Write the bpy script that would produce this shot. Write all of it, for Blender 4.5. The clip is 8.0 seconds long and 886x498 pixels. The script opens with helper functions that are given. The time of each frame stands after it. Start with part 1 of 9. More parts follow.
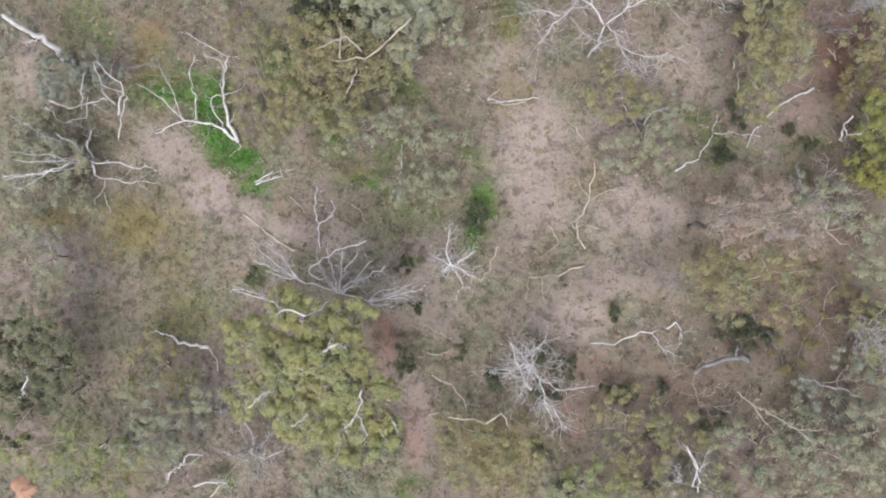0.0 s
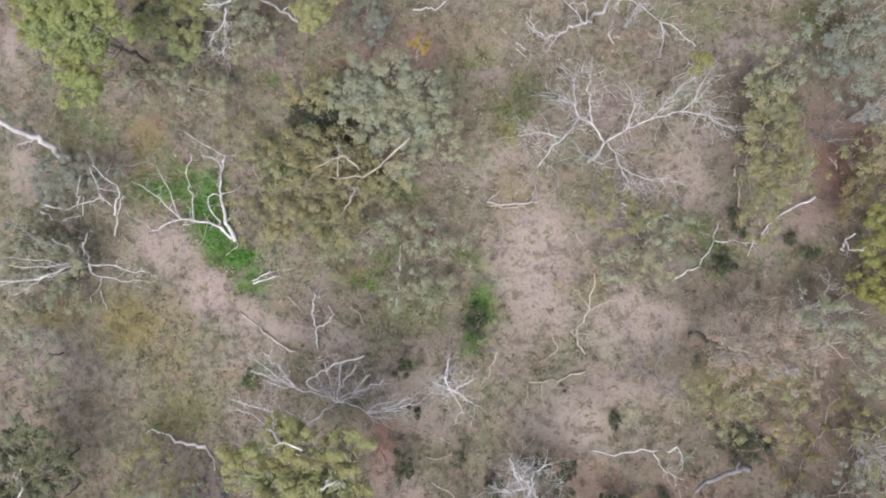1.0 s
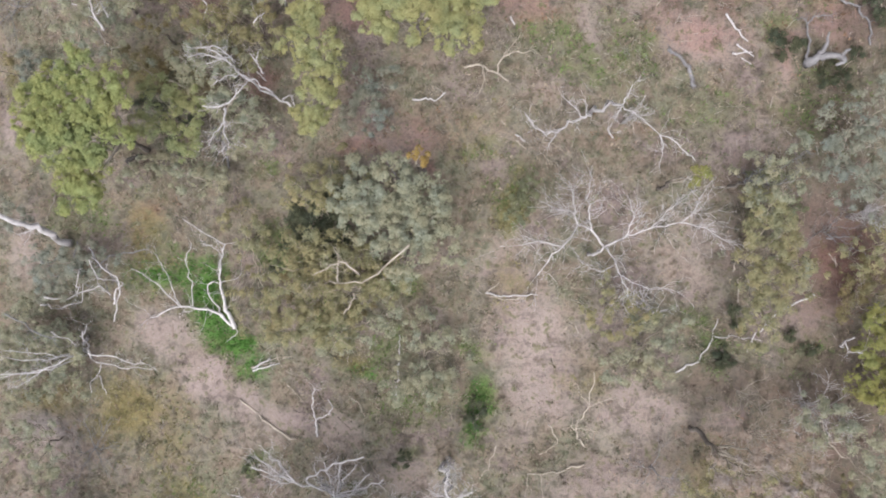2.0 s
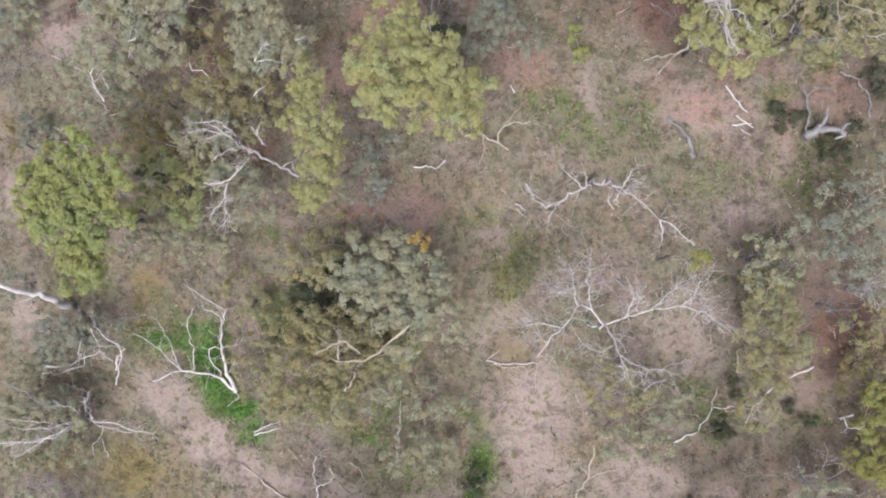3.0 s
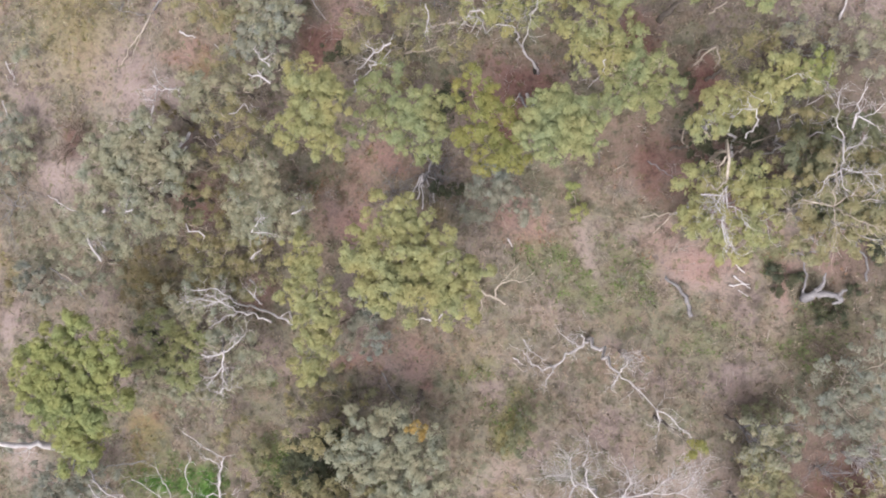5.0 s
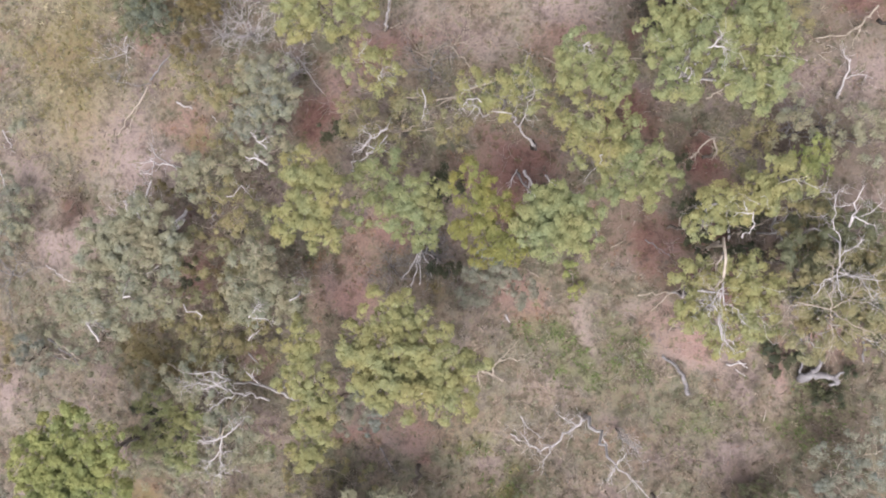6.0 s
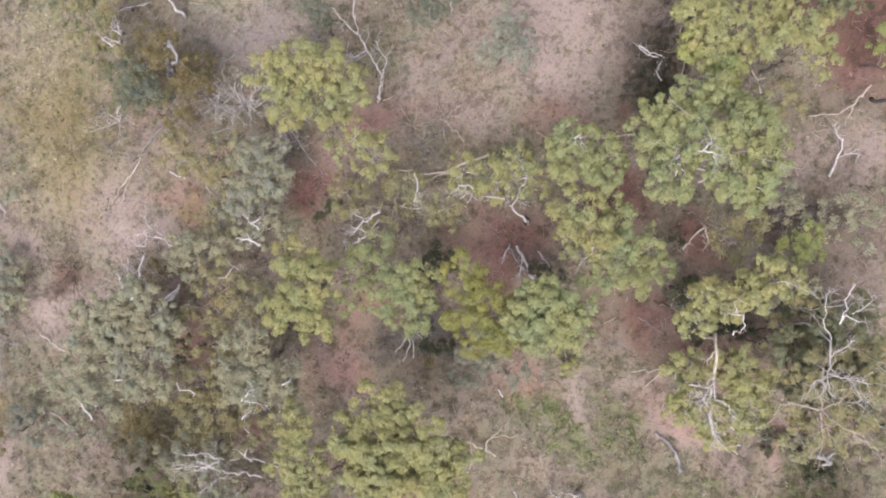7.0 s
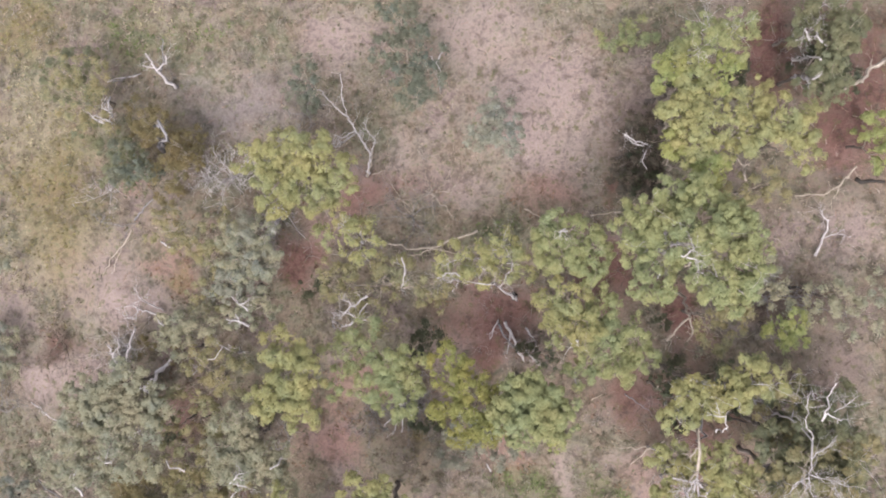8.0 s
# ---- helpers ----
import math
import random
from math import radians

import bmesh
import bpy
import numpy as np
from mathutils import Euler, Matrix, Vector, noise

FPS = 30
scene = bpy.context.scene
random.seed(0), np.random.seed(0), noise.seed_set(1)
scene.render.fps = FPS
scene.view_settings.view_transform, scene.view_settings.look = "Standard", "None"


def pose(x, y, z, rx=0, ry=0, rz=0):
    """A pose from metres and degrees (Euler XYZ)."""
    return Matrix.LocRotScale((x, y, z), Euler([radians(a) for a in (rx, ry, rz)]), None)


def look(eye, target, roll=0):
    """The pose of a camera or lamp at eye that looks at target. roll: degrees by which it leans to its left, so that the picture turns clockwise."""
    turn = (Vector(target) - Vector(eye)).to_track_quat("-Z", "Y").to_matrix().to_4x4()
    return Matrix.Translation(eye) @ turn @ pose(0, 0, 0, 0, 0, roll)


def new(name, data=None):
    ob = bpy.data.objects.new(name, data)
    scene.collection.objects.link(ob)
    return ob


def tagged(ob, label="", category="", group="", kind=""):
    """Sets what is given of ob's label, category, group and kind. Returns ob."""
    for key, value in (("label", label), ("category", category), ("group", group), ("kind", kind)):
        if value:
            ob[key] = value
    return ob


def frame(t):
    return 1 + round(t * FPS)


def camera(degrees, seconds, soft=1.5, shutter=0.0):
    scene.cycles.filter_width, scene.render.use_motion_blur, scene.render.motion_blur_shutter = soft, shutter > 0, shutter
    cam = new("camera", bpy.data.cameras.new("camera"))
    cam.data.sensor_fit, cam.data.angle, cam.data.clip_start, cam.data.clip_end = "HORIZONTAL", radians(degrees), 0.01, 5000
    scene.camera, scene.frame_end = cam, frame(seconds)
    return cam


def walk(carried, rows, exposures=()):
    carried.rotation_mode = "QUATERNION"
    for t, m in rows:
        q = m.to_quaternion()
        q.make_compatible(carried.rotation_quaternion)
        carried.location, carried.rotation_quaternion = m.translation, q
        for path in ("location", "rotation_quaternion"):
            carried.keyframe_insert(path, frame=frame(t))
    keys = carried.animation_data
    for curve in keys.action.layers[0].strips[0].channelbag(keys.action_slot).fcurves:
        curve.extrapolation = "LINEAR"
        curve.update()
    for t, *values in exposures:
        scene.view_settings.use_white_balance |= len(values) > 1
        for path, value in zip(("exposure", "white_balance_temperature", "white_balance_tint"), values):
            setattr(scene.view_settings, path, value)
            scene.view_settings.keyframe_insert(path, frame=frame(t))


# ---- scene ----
EXPOSURES = [(0.0, 1.56, 6250, 8.5), (3.5, 1.68, 6400, 12.5), (8.0, 1.81, 6550, 15.0)]
SKY, SUN = 0.117, 1.12
GRASS, LITTER, LEAFCOUNT = 58000, 13000, 55
SCRUB, BRUSH = 8000, 2200
cam = camera(66.0, 8.0, soft=1.95)
METRES, EYE, TILT, LEAN, TURN = 36.0, 36.0, -90.0, 0.0, 0.0
ROWS = [
    (0.0, 0.0, 0.0, 0.0, 0.0, 0.0, -0.0),
    (0.5, 0.0002, 0.0032, 0.0846, -0.06, 0.07, 0.05),
    (1.0, -0.0, 0.0077, 0.1543, -0.1, 0.15, 0.04),
    (1.5, 0.0003, 0.0084, 0.2288, -0.12, 0.18, 0.05),
    (3.0, 0.0008, 0.004, 0.4016, -0.08, -0.24, 0.11),
    (3.5, 0.0009, 0.0039, 0.4609, -0.12, -0.33, 0.13),
    (4.0, 0.0019, 0.0046, 0.5219, -0.11, -0.49, 0.15),
    (4.5, 0.0027, 0.0054, 0.5815, -0.16, -0.57, 0.16),
    (6.0, 0.0074, 0.0069, 0.7639, -0.2, -1.07, 0.27),
    (6.5, 0.0122, 0.0088, 0.8223, -0.18, -1.16, 0.3),
    (7.0, 0.0186, 0.009, 0.8808, -0.2, -1.28, 0.32),
    (7.5, 0.0267, 0.007, 0.939, -0.21, -1.31, 0.3),
    (8.0, 0.037, 0.0058, 0.9975, -0.18, -1.39, 0.31),
]
walk(cam, [(t, pose(0, 0, EYE, TILT, LEAN, TURN) @ pose(METRES * x, METRES * y, METRES * z, 90 + pitch, roll, yaw)) for t, x, y, z, yaw, pitch, roll in ROWS], EXPOSURES)

# ---- sky and light: bright overcast, a broad veiled sun ----
world = bpy.data.worlds.new("overcast_sky")
scene.world = world
world.use_nodes = True
sky = world.node_tree.nodes.new("ShaderNodeTexSky")
sky.sky_type, sky.sun_disc = "NISHITA", False
sky.sun_elevation, sky.sun_rotation = radians(64), radians(200)
sky.dust_density, sky.ozone_density, sky.air_density = 4.0, 0.6, 1.0
background = world.node_tree.nodes["Background"]
background.inputs["Strength"].default_value = SKY
veil = world.node_tree.nodes.new("ShaderNodeHueSaturation")  # cloud takes most of the blue out of the sky
veil.inputs["Saturation"].default_value = 0.3
world.node_tree.links.new(sky.outputs[0], veil.inputs["Color"])
world.node_tree.links.new(veil.outputs[0], background.inputs["Color"])
sun = new("sun", bpy.data.lights.new("sun", "SUN"))
sun.data.energy, sun.data.angle, sun.data.color = SUN, radians(34), (1.0, 0.97, 0.93)
sun.matrix_world = look((-13.3, -36.7, 80), (0, 0, 0))


# ---- materials ----
def material(name, rough=0.9):
    m = bpy.data.materials.new(name)
    m.use_nodes = True
    shader = m.node_tree.nodes["Principled BSDF"]
    shader.inputs["Roughness"].default_value = rough
    shader.inputs["Specular IOR Level"].default_value = 0.15
    return m, m.node_tree.nodes, m.node_tree.links, shader


def ramp(nodes, links, source, *stops):
    r = nodes.new("ShaderNodeValToRGB")
    while len(r.color_ramp.elements) < len(stops):
        r.color_ramp.elements.new(0.5)
    for e, (at, colour) in zip(r.color_ramp.elements, stops):
        e.position, e.color = at, (*colour, 1)
    links.new(source, r.inputs[0])
    return r.outputs[0]


def noise_of(nodes, links, scale, detail=4.0, rough=0.6, coords=None):
    n = nodes.new("ShaderNodeTexNoise")
    n.inputs["Scale"].default_value, n.inputs["Detail"].default_value, n.inputs["Roughness"].default_value = scale, detail, rough
    if coords:
        links.new(coords, n.inputs["Vector"])
    return n.outputs["Fac"]


def mixed(nodes, links, fac, a, b, blend="MIX"):
    m = nodes.new("ShaderNodeMix")
    m.data_type, m.blend_type = "RGBA", blend
    for sock, v in ((m.inputs["Factor"], fac), (m.inputs["A"], a), (m.inputs["B"], b)):
        if isinstance(v, (int, float)):
            sock.default_value = v
        elif isinstance(v, tuple):
            sock.default_value = (*v, 1)
        else:
            links.new(v, sock)
    return m.outputs["Result"]


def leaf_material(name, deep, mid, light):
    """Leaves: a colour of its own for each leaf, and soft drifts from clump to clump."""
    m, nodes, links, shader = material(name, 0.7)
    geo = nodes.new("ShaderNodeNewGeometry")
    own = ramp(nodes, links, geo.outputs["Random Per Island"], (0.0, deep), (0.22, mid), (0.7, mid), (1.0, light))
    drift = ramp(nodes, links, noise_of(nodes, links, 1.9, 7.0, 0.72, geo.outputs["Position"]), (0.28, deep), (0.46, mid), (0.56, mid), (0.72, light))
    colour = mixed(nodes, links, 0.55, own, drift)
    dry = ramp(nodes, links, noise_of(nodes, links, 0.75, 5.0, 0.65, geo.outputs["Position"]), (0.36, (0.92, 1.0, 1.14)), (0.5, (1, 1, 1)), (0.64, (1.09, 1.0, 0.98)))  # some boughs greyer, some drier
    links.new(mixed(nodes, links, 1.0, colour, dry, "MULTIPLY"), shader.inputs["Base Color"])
    bump = nodes.new("ShaderNodeBump")
    bump.inputs["Strength"].default_value, bump.inputs["Distance"].default_value = 0.8, 0.05
    links.new(noise_of(nodes, links, 16.0, 3.0, 0.6, geo.outputs["Position"]), bump.inputs["Height"])
    links.new(bump.outputs[0], shader.inputs["Normal"])
    glow = nodes.new("ShaderNodeBsdfTranslucent")
    links.new(own, glow.inputs["Color"])
    both = nodes.new("ShaderNodeMixShader")
    both.inputs[0].default_value = 0.2
    links.new(shader.outputs[0], both.inputs[1])
    links.new(glow.outputs[0], both.inputs[2])
    links.new(both.outputs[0], nodes["Material Output"].inputs["Surface"])
    return m


def wood_material(name, dark, mid, light):
    m, nodes, links, shader = material(name, 0.85)
    geo = nodes.new("ShaderNodeNewGeometry")
    coarse = ramp(nodes, links, noise_of(nodes, links, 3.0, 5.0, 0.7, geo.outputs["Position"]), (0.3, dark), (0.5, mid), (0.7, light))
    fine = ramp(nodes, links, noise_of(nodes, links, 28.0, 3.0, 0.6, geo.outputs["Position"]), (0.35, dark), (0.6, light))
    links.new(mixed(nodes, links, 0.3, coarse, fine), shader.inputs["Base Color"])
    bump = nodes.new("ShaderNodeBump")
    bump.inputs["Strength"].default_value, bump.inputs["Distance"].default_value = 0.6, 0.02
    links.new(noise_of(nodes, links, 22.0, 4.0, 0.7, geo.outputs["Position"]), bump.inputs["Height"])
    links.new(bump.outputs[0], shader.inputs["Normal"])
    return m


def ground_material():
    """Dry grassland on pinkish soil; the attributes cover and growth and mould say where it is bare, green, red with litter, ochre, grey or pale."""
    m, nodes, links, shader = material("dry_ground", 0.95)
    geo = nodes.new("ShaderNodeNewGeometry")
    at = geo.outputs["Position"]
    broad = noise_of(nodes, links, 0.35, 5.0, 0.65, at)
    middle = noise_of(nodes, links, 2.2, 5.0, 0.7, at)
    fine = noise_of(nodes, links, 14.0, 4.0, 0.75, at)
    straw = ramp(nodes, links, middle, (0.32, (0.082, 0.065, 0.051)), (0.46, (0.128, 0.102, 0.078)), (0.57, (0.163, 0.131, 0.106)), (0.68, (0.208, 0.168, 0.142)))
    sage = ramp(nodes, links, middle, (0.32, (0.060, 0.061, 0.041)), (0.47, (0.102, 0.101, 0.070)), (0.58, (0.138, 0.132, 0.099)), (0.7, (0.182, 0.167, 0.136)))
    dusk = ramp(nodes, links, middle, (0.32, (0.088, 0.066, 0.063)), (0.48, (0.143, 0.108, 0.103)), (0.66, (0.208, 0.160, 0.153)))
    drift = noise_of(nodes, links, 0.7, 4.0, 0.65, at)
    colour = mixed(nodes, links, ramp(nodes, links, drift, (0.43, (0, 0, 0)), (0.54, (1, 1, 1))), straw, sage)
    colour = mixed(nodes, links, ramp(nodes, links, broad, (0.46, (0, 0, 0)), (0.62, (0.85, 0.85, 0.85))), colour, dusk)
    speck = ramp(nodes, links, noise_of(nodes, links, 7.0, 6.0, 0.8, at), (0.34, (0.48, 0.47, 0.45)), (0.47, (1, 1, 1)), (0.6, (1.03, 1.03, 1.02)), (0.74, (1.28, 1.26, 1.22)))
    colour = mixed(nodes, links, 0.75, colour, speck, "MULTIPLY")
    for layer, tones in (("cover", (((0.172, 0.135, 0.126), (0.242, 0.193, 0.182)), ((0.046, 0.062, 0.02), (0.108, 0.132, 0.05)), ((0.140, 0.082, 0.073), (0.225, 0.138, 0.123)))),
                         ("growth", (((0.078, 0.062, 0.022), (0.155, 0.124, 0.054)), ((0.069, 0.061, 0.061), (0.148, 0.129, 0.134)), ((0.126, 0.11, 0.081), (0.208, 0.183, 0.141)))),
                         ("mould", (((0.056, 0.041, 0.034), (0.112, 0.085, 0.072)), ((0.048, 0.022, 0.019), (0.104, 0.053, 0.046)), ((0.026, 0.062, 0.013), (0.07, 0.15, 0.03))))):
        attribute = nodes.new("ShaderNodeAttribute")
        attribute.attribute_name = layer
        split = nodes.new("ShaderNodeSeparateColor")
        links.new(attribute.outputs["Color"], split.inputs[0])
        for i, (dark, light) in enumerate(tones):
            edge = nodes.new("ShaderNodeMath")
            edge.operation = "MULTIPLY_ADD"
            links.new(middle, edge.inputs[0])
            edge.inputs[1].default_value = 2.3
            shift = nodes.new("ShaderNodeMath")
            shift.operation = "SUBTRACT"
            links.new(split.outputs[i], shift.inputs[0])
            shift.inputs[1].default_value = 1.25
            links.new(shift.outputs[0], edge.inputs[2])
            mask = ramp(nodes, links, edge.outputs[0], (0.0, (0, 0, 0)), (0.9, (0.85, 0.85, 0.85)))
            tone = ramp(nodes, links, fine, (0.3, dark), (0.62, light))
            colour = mixed(nodes, links, mask, colour, tone)
    colour = mixed(nodes, links, 0.35, colour, speck, "MULTIPLY")
    mould = ramp(nodes, links, noise_of(nodes, links, 1.15, 5.0, 0.7, at), (0.37, (0.5, 0.51, 0.47)), (0.47, (1, 1, 1)), (0.6, (1.08, 1.07, 1.06)))
    colour = mixed(nodes, links, 0.8, colour, mould, "MULTIPLY")
    links.new(colour, shader.inputs["Base Color"])
    bump = nodes.new("ShaderNodeBump")
    bump.inputs["Strength"].default_value, bump.inputs["Distance"].default_value = 0.9, 0.06
    links.new(fine, bump.inputs["Height"])
    links.new(bump.outputs[0], shader.inputs["Normal"])
    return m


def tinted_material(name, layer):
    """Blades and litter, each with the colour that its kind of growth gave it."""
    m, nodes, links, shader = material(name, 0.9)
    attribute = nodes.new("ShaderNodeAttribute")
    attribute.attribute_name = layer
    geo = nodes.new("ShaderNodeNewGeometry")
    own = ramp(nodes, links, geo.outputs["Random Per Island"], (0.0, (0.82, 0.82, 0.82)), (1.0, (1.15, 1.15, 1.14)))
    links.new(mixed(nodes, links, 1.0, attribute.outputs["Color"], own, "MULTIPLY"), shader.inputs["Base Color"])
    return m


GROUND = ground_material()
BLADES = tinted_material("grass_blades", "tint")
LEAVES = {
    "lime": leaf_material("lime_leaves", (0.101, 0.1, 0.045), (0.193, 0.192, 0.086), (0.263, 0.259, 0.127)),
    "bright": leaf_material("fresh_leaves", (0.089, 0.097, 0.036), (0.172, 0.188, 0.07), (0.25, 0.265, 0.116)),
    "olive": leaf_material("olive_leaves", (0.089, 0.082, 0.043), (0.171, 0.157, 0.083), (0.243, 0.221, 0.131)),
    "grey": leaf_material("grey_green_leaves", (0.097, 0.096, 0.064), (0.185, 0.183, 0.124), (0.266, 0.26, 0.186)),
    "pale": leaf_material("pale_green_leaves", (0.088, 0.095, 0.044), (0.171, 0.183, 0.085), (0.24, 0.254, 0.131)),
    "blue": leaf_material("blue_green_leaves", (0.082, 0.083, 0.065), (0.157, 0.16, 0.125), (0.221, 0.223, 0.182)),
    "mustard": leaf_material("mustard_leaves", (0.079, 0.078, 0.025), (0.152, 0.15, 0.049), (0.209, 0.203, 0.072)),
    # colour of the dark bushes, also put in hollows and gaps as shade
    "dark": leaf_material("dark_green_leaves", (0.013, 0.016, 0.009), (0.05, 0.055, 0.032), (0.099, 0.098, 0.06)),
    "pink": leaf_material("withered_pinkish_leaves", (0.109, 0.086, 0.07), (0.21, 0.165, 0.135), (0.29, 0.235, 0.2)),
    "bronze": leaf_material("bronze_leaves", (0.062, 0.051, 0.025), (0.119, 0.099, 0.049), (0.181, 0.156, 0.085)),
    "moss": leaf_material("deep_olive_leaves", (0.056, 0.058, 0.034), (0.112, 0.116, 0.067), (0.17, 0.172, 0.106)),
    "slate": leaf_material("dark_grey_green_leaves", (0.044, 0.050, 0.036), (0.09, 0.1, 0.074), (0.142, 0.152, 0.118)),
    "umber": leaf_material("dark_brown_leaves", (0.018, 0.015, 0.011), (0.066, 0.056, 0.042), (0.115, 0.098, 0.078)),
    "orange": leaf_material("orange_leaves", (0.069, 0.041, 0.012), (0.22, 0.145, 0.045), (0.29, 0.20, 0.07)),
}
WOOD = {
    "white": wood_material("bleached_wood", (0.190, 0.175, 0.172), (0.352, 0.330, 0.332), (0.47, 0.446, 0.45)),
    "grey": wood_material("weathered_grey_wood", (0.082, 0.076, 0.078), (0.142, 0.134, 0.14), (0.215, 0.206, 0.214)),
    "cream": wood_material("cream_wood", (0.15, 0.125, 0.10), (0.27, 0.23, 0.19), (0.37, 0.33, 0.285)),
    "bark": wood_material("grey_brown_bark", (0.06, 0.05, 0.043), (0.115, 0.098, 0.086), (0.18, 0.158, 0.143)),
    "brown": wood_material("brown_bark", (0.04, 0.03, 0.024), (0.085, 0.065, 0.052), (0.15, 0.12, 0.10)),
    "char": wood_material("charred_wood", (0.012, 0.011, 0.01), (0.025, 0.022, 0.02), (0.05, 0.044, 0.04)),
}
EARTH = wood_material("orange_earth", (0.16, 0.083, 0.058), (0.25, 0.142, 0.10), (0.31, 0.19, 0.14))


# ---- the lie of the land ----
def land(x, y):
    """Height of the ground: a slope that falls to the west and gently to the north."""
    xs, ys = 40 * np.tanh(np.asarray(x, float) / 40), np.asarray(y, float)
    far = np.clip((ys - 15) / 10, 0, 1)
    rough = 0.10 * np.sin(0.9 * xs + 0.35 * ys) + 0.08 * np.sin(0.5 * xs - 1.1 * ys + 1.0)
    return -1.7 + 0.135 * xs - 0.05 * np.clip(ys - 20, 0, 40) - 0.1 * np.clip(-16 - xs, 0, 25) * far + rough


COVER = {k: [] for k in ("bare", "green", "red", "ochre", "grey", "pale", "brown", "rust", "lush")}


def patch(kind, x, y, rx, ry, strength=1.0):
    """A stretch of ground of one cover, round (x, y)."""
    COVER[kind].append((x, y, rx, ry, strength))


def wobble(x, y, f, s):
    return np.sin(f * x + s) * np.cos(f * 0.83 * y + 2.1 * s) + 0.5 * np.sin(2.3 * f * x + 1.7 * f * y + 3 * s)


def cover_at(x, y):
    """How strong each cover is at the places x, y."""
    out = {}
    wx, wy = x + 0.55 * wobble(x, y, 0.9, 0.4), y + 0.55 * wobble(y, x, 1.0, 1.9)
    for kind, spots in COVER.items():
        w = np.zeros(len(x))
        for px, py, rx, ry, s in spots:
            d = np.hypot((wx - px) / rx, (wy - py) / ry)
            w = np.maximum(w, s * np.clip(1.35 - 0.75 * d, 0, 1) ** 1.2)
        out[kind] = w
    return out


# bare soil, green flushes, red litter and ochre grass
patch("bare", 4.8, 5.9, 1.7, 2.9)
patch("bare", 5.1, 3.1, 2.0, 2.1, 0.90)
patch("bare", 6.6, -3.6, 2.6, 1.5, 0.90)
patch("bare", -15.9, 5.6, 2.0, 1.2)
patch("bare", -13.7, 3.0, 1.0, 1.5)
patch("bare", -10.8, 1.6, 1.9, 0.6)
patch("bare", 10.4, 1.8, 3.6, 1.5, 0.70)
patch("bare", -0.8, -3.7, 1.6, 1.1, 0.80)
patch("bare", -20.8, -1.3, 2.7, 1.5, 0.60)
patch("bare", -9.2, 0.9, 1.9, 0.8, 0.90)
patch("bare", 3.6, 9.9, 1.5, 1.9, 0.60)
patch("bare", 13.3, 10.1, 2.1, 2.1, 0.60)
patch("bare", -1.7, -9.1, 0.8, 2.5, 0.70)
patch("bare", -24.7, 10.5, 1.2, 1.5, 0.80)
patch("bare", 9.5, -1.8, 2.4, 1.1, 0.70)
patch("bare", 7.8, 5.8, 1.8, 1.5, 0.50)
patch("bare", -24.4, -4.0, 1.3, 1.0, 0.50)
patch("green", -13.2, 7.9, 1.3, 1.7)
patch("green", -12.1, 5.5, 1.5, 0.8)
patch("green", -16.2, 9.5, 1.8, 1.0, 0.90)
patch("green", -11.5, 3.3, 0.8, 0.8, 0.70)
patch("green", 1.8, 1.9, 0.9, 1.3, 0.90)
patch("green", -4.6, 3.8, 0.8, 0.6, 0.80)
patch("green", -2.0, 9.1, 1.0, 0.7, 0.80)
patch("green", 1.4, 5.3, 1.1, 0.8, 0.60)
patch("green", 14.6, 5.2, 1.1, 0.6, 0.80)
patch("green", 13.5, 6.7, 1.1, 1.1, 0.70)
patch("green", 19.3, 5.3, 1.1, 1.2, 0.60)
patch("green", -2.1, -6.2, 0.4, 0.9, 0.80)
patch("green", -10.8, -1.7, 0.4, 0.5, 0.80)
patch("green", -2.2, -0.9, 0.6, 0.3, 0.80)
patch("green", 9.2, -3.4, 0.3, 0.3, 0.80)
patch("green", -21.1, 13.2, 1.5, 1.5, 0.60)
patch("green", -1.7, 1.9, 1.9, 1.9, 0.50)
patch("green", -12.8, -13.0, 0.7, 0.5, 0.80)
patch("green", -1.4, -13.6, 0.6, 0.4, 0.90)
patch("green", -3.1, 4.5, 0.8, 1.6, 0.70)
patch("green", -15.0, -3.9, 2.0, 2.0, 0.45)
patch("green", -21.9, -10.7, 1.7, 1.7, 0.45)
patch("ochre", -17.7, 1.4, 2.4, 1.7)
patch("ochre", -17.0, 11.6, 1.2, 1.8, 0.80)
patch("ochre", -22.9, 1.7, 1.7, 1.1, 0.80)
patch("ochre", -15.3, -3.9, 1.5, 1.5, 0.50)
patch("ochre", 16.1, -1.4, 3.2, 1.5, 0.70)
patch("ochre", 3.0, -11.1, 2.3, 1.7, 0.80)
patch("ochre", -16.0, -1.0, 1.6, 1.3, 0.60)
patch("ochre", -18.4, -12.9, 1.3, 1.0, 0.60)
patch("ochre", 3.6, 8.7, 0.7, 1.1, 0.60)
patch("ochre", 7.2, 3.7, 0.9, 0.6, 0.50)
patch("red", -3.0, -4.7, 1.1, 0.8)
patch("red", 18.8, -3.5, 3.2, 2.0, 0.60)
patch("red", 19.4, 10.3, 1.6, 3.2, 0.80)
patch("red", -1.7, -10.6, 0.8, 1.9, 0.70)
patch("red", 8.4, -6.7, 1.7, 1.1, 0.70)
patch("red", 21.3, -9.8, 1.3, 1.0, 0.80)
patch("red", 18.6, 0.6, 4.1, 1.8, 0.50)
patch("red", 12.4, -7.7, 2.1, 1.8, 0.60)
patch("red", 7.2, -9.1, 1.5, 1.1, 0.60)
patch("grey", -14.2, -9.2, 1.8, 1.6, 0.80)
patch("grey", -22.9, 0.0, 1.7, 1.2, 0.80)
patch("grey", -25.1, -14.5, 1.0, 1.0, 0.40)
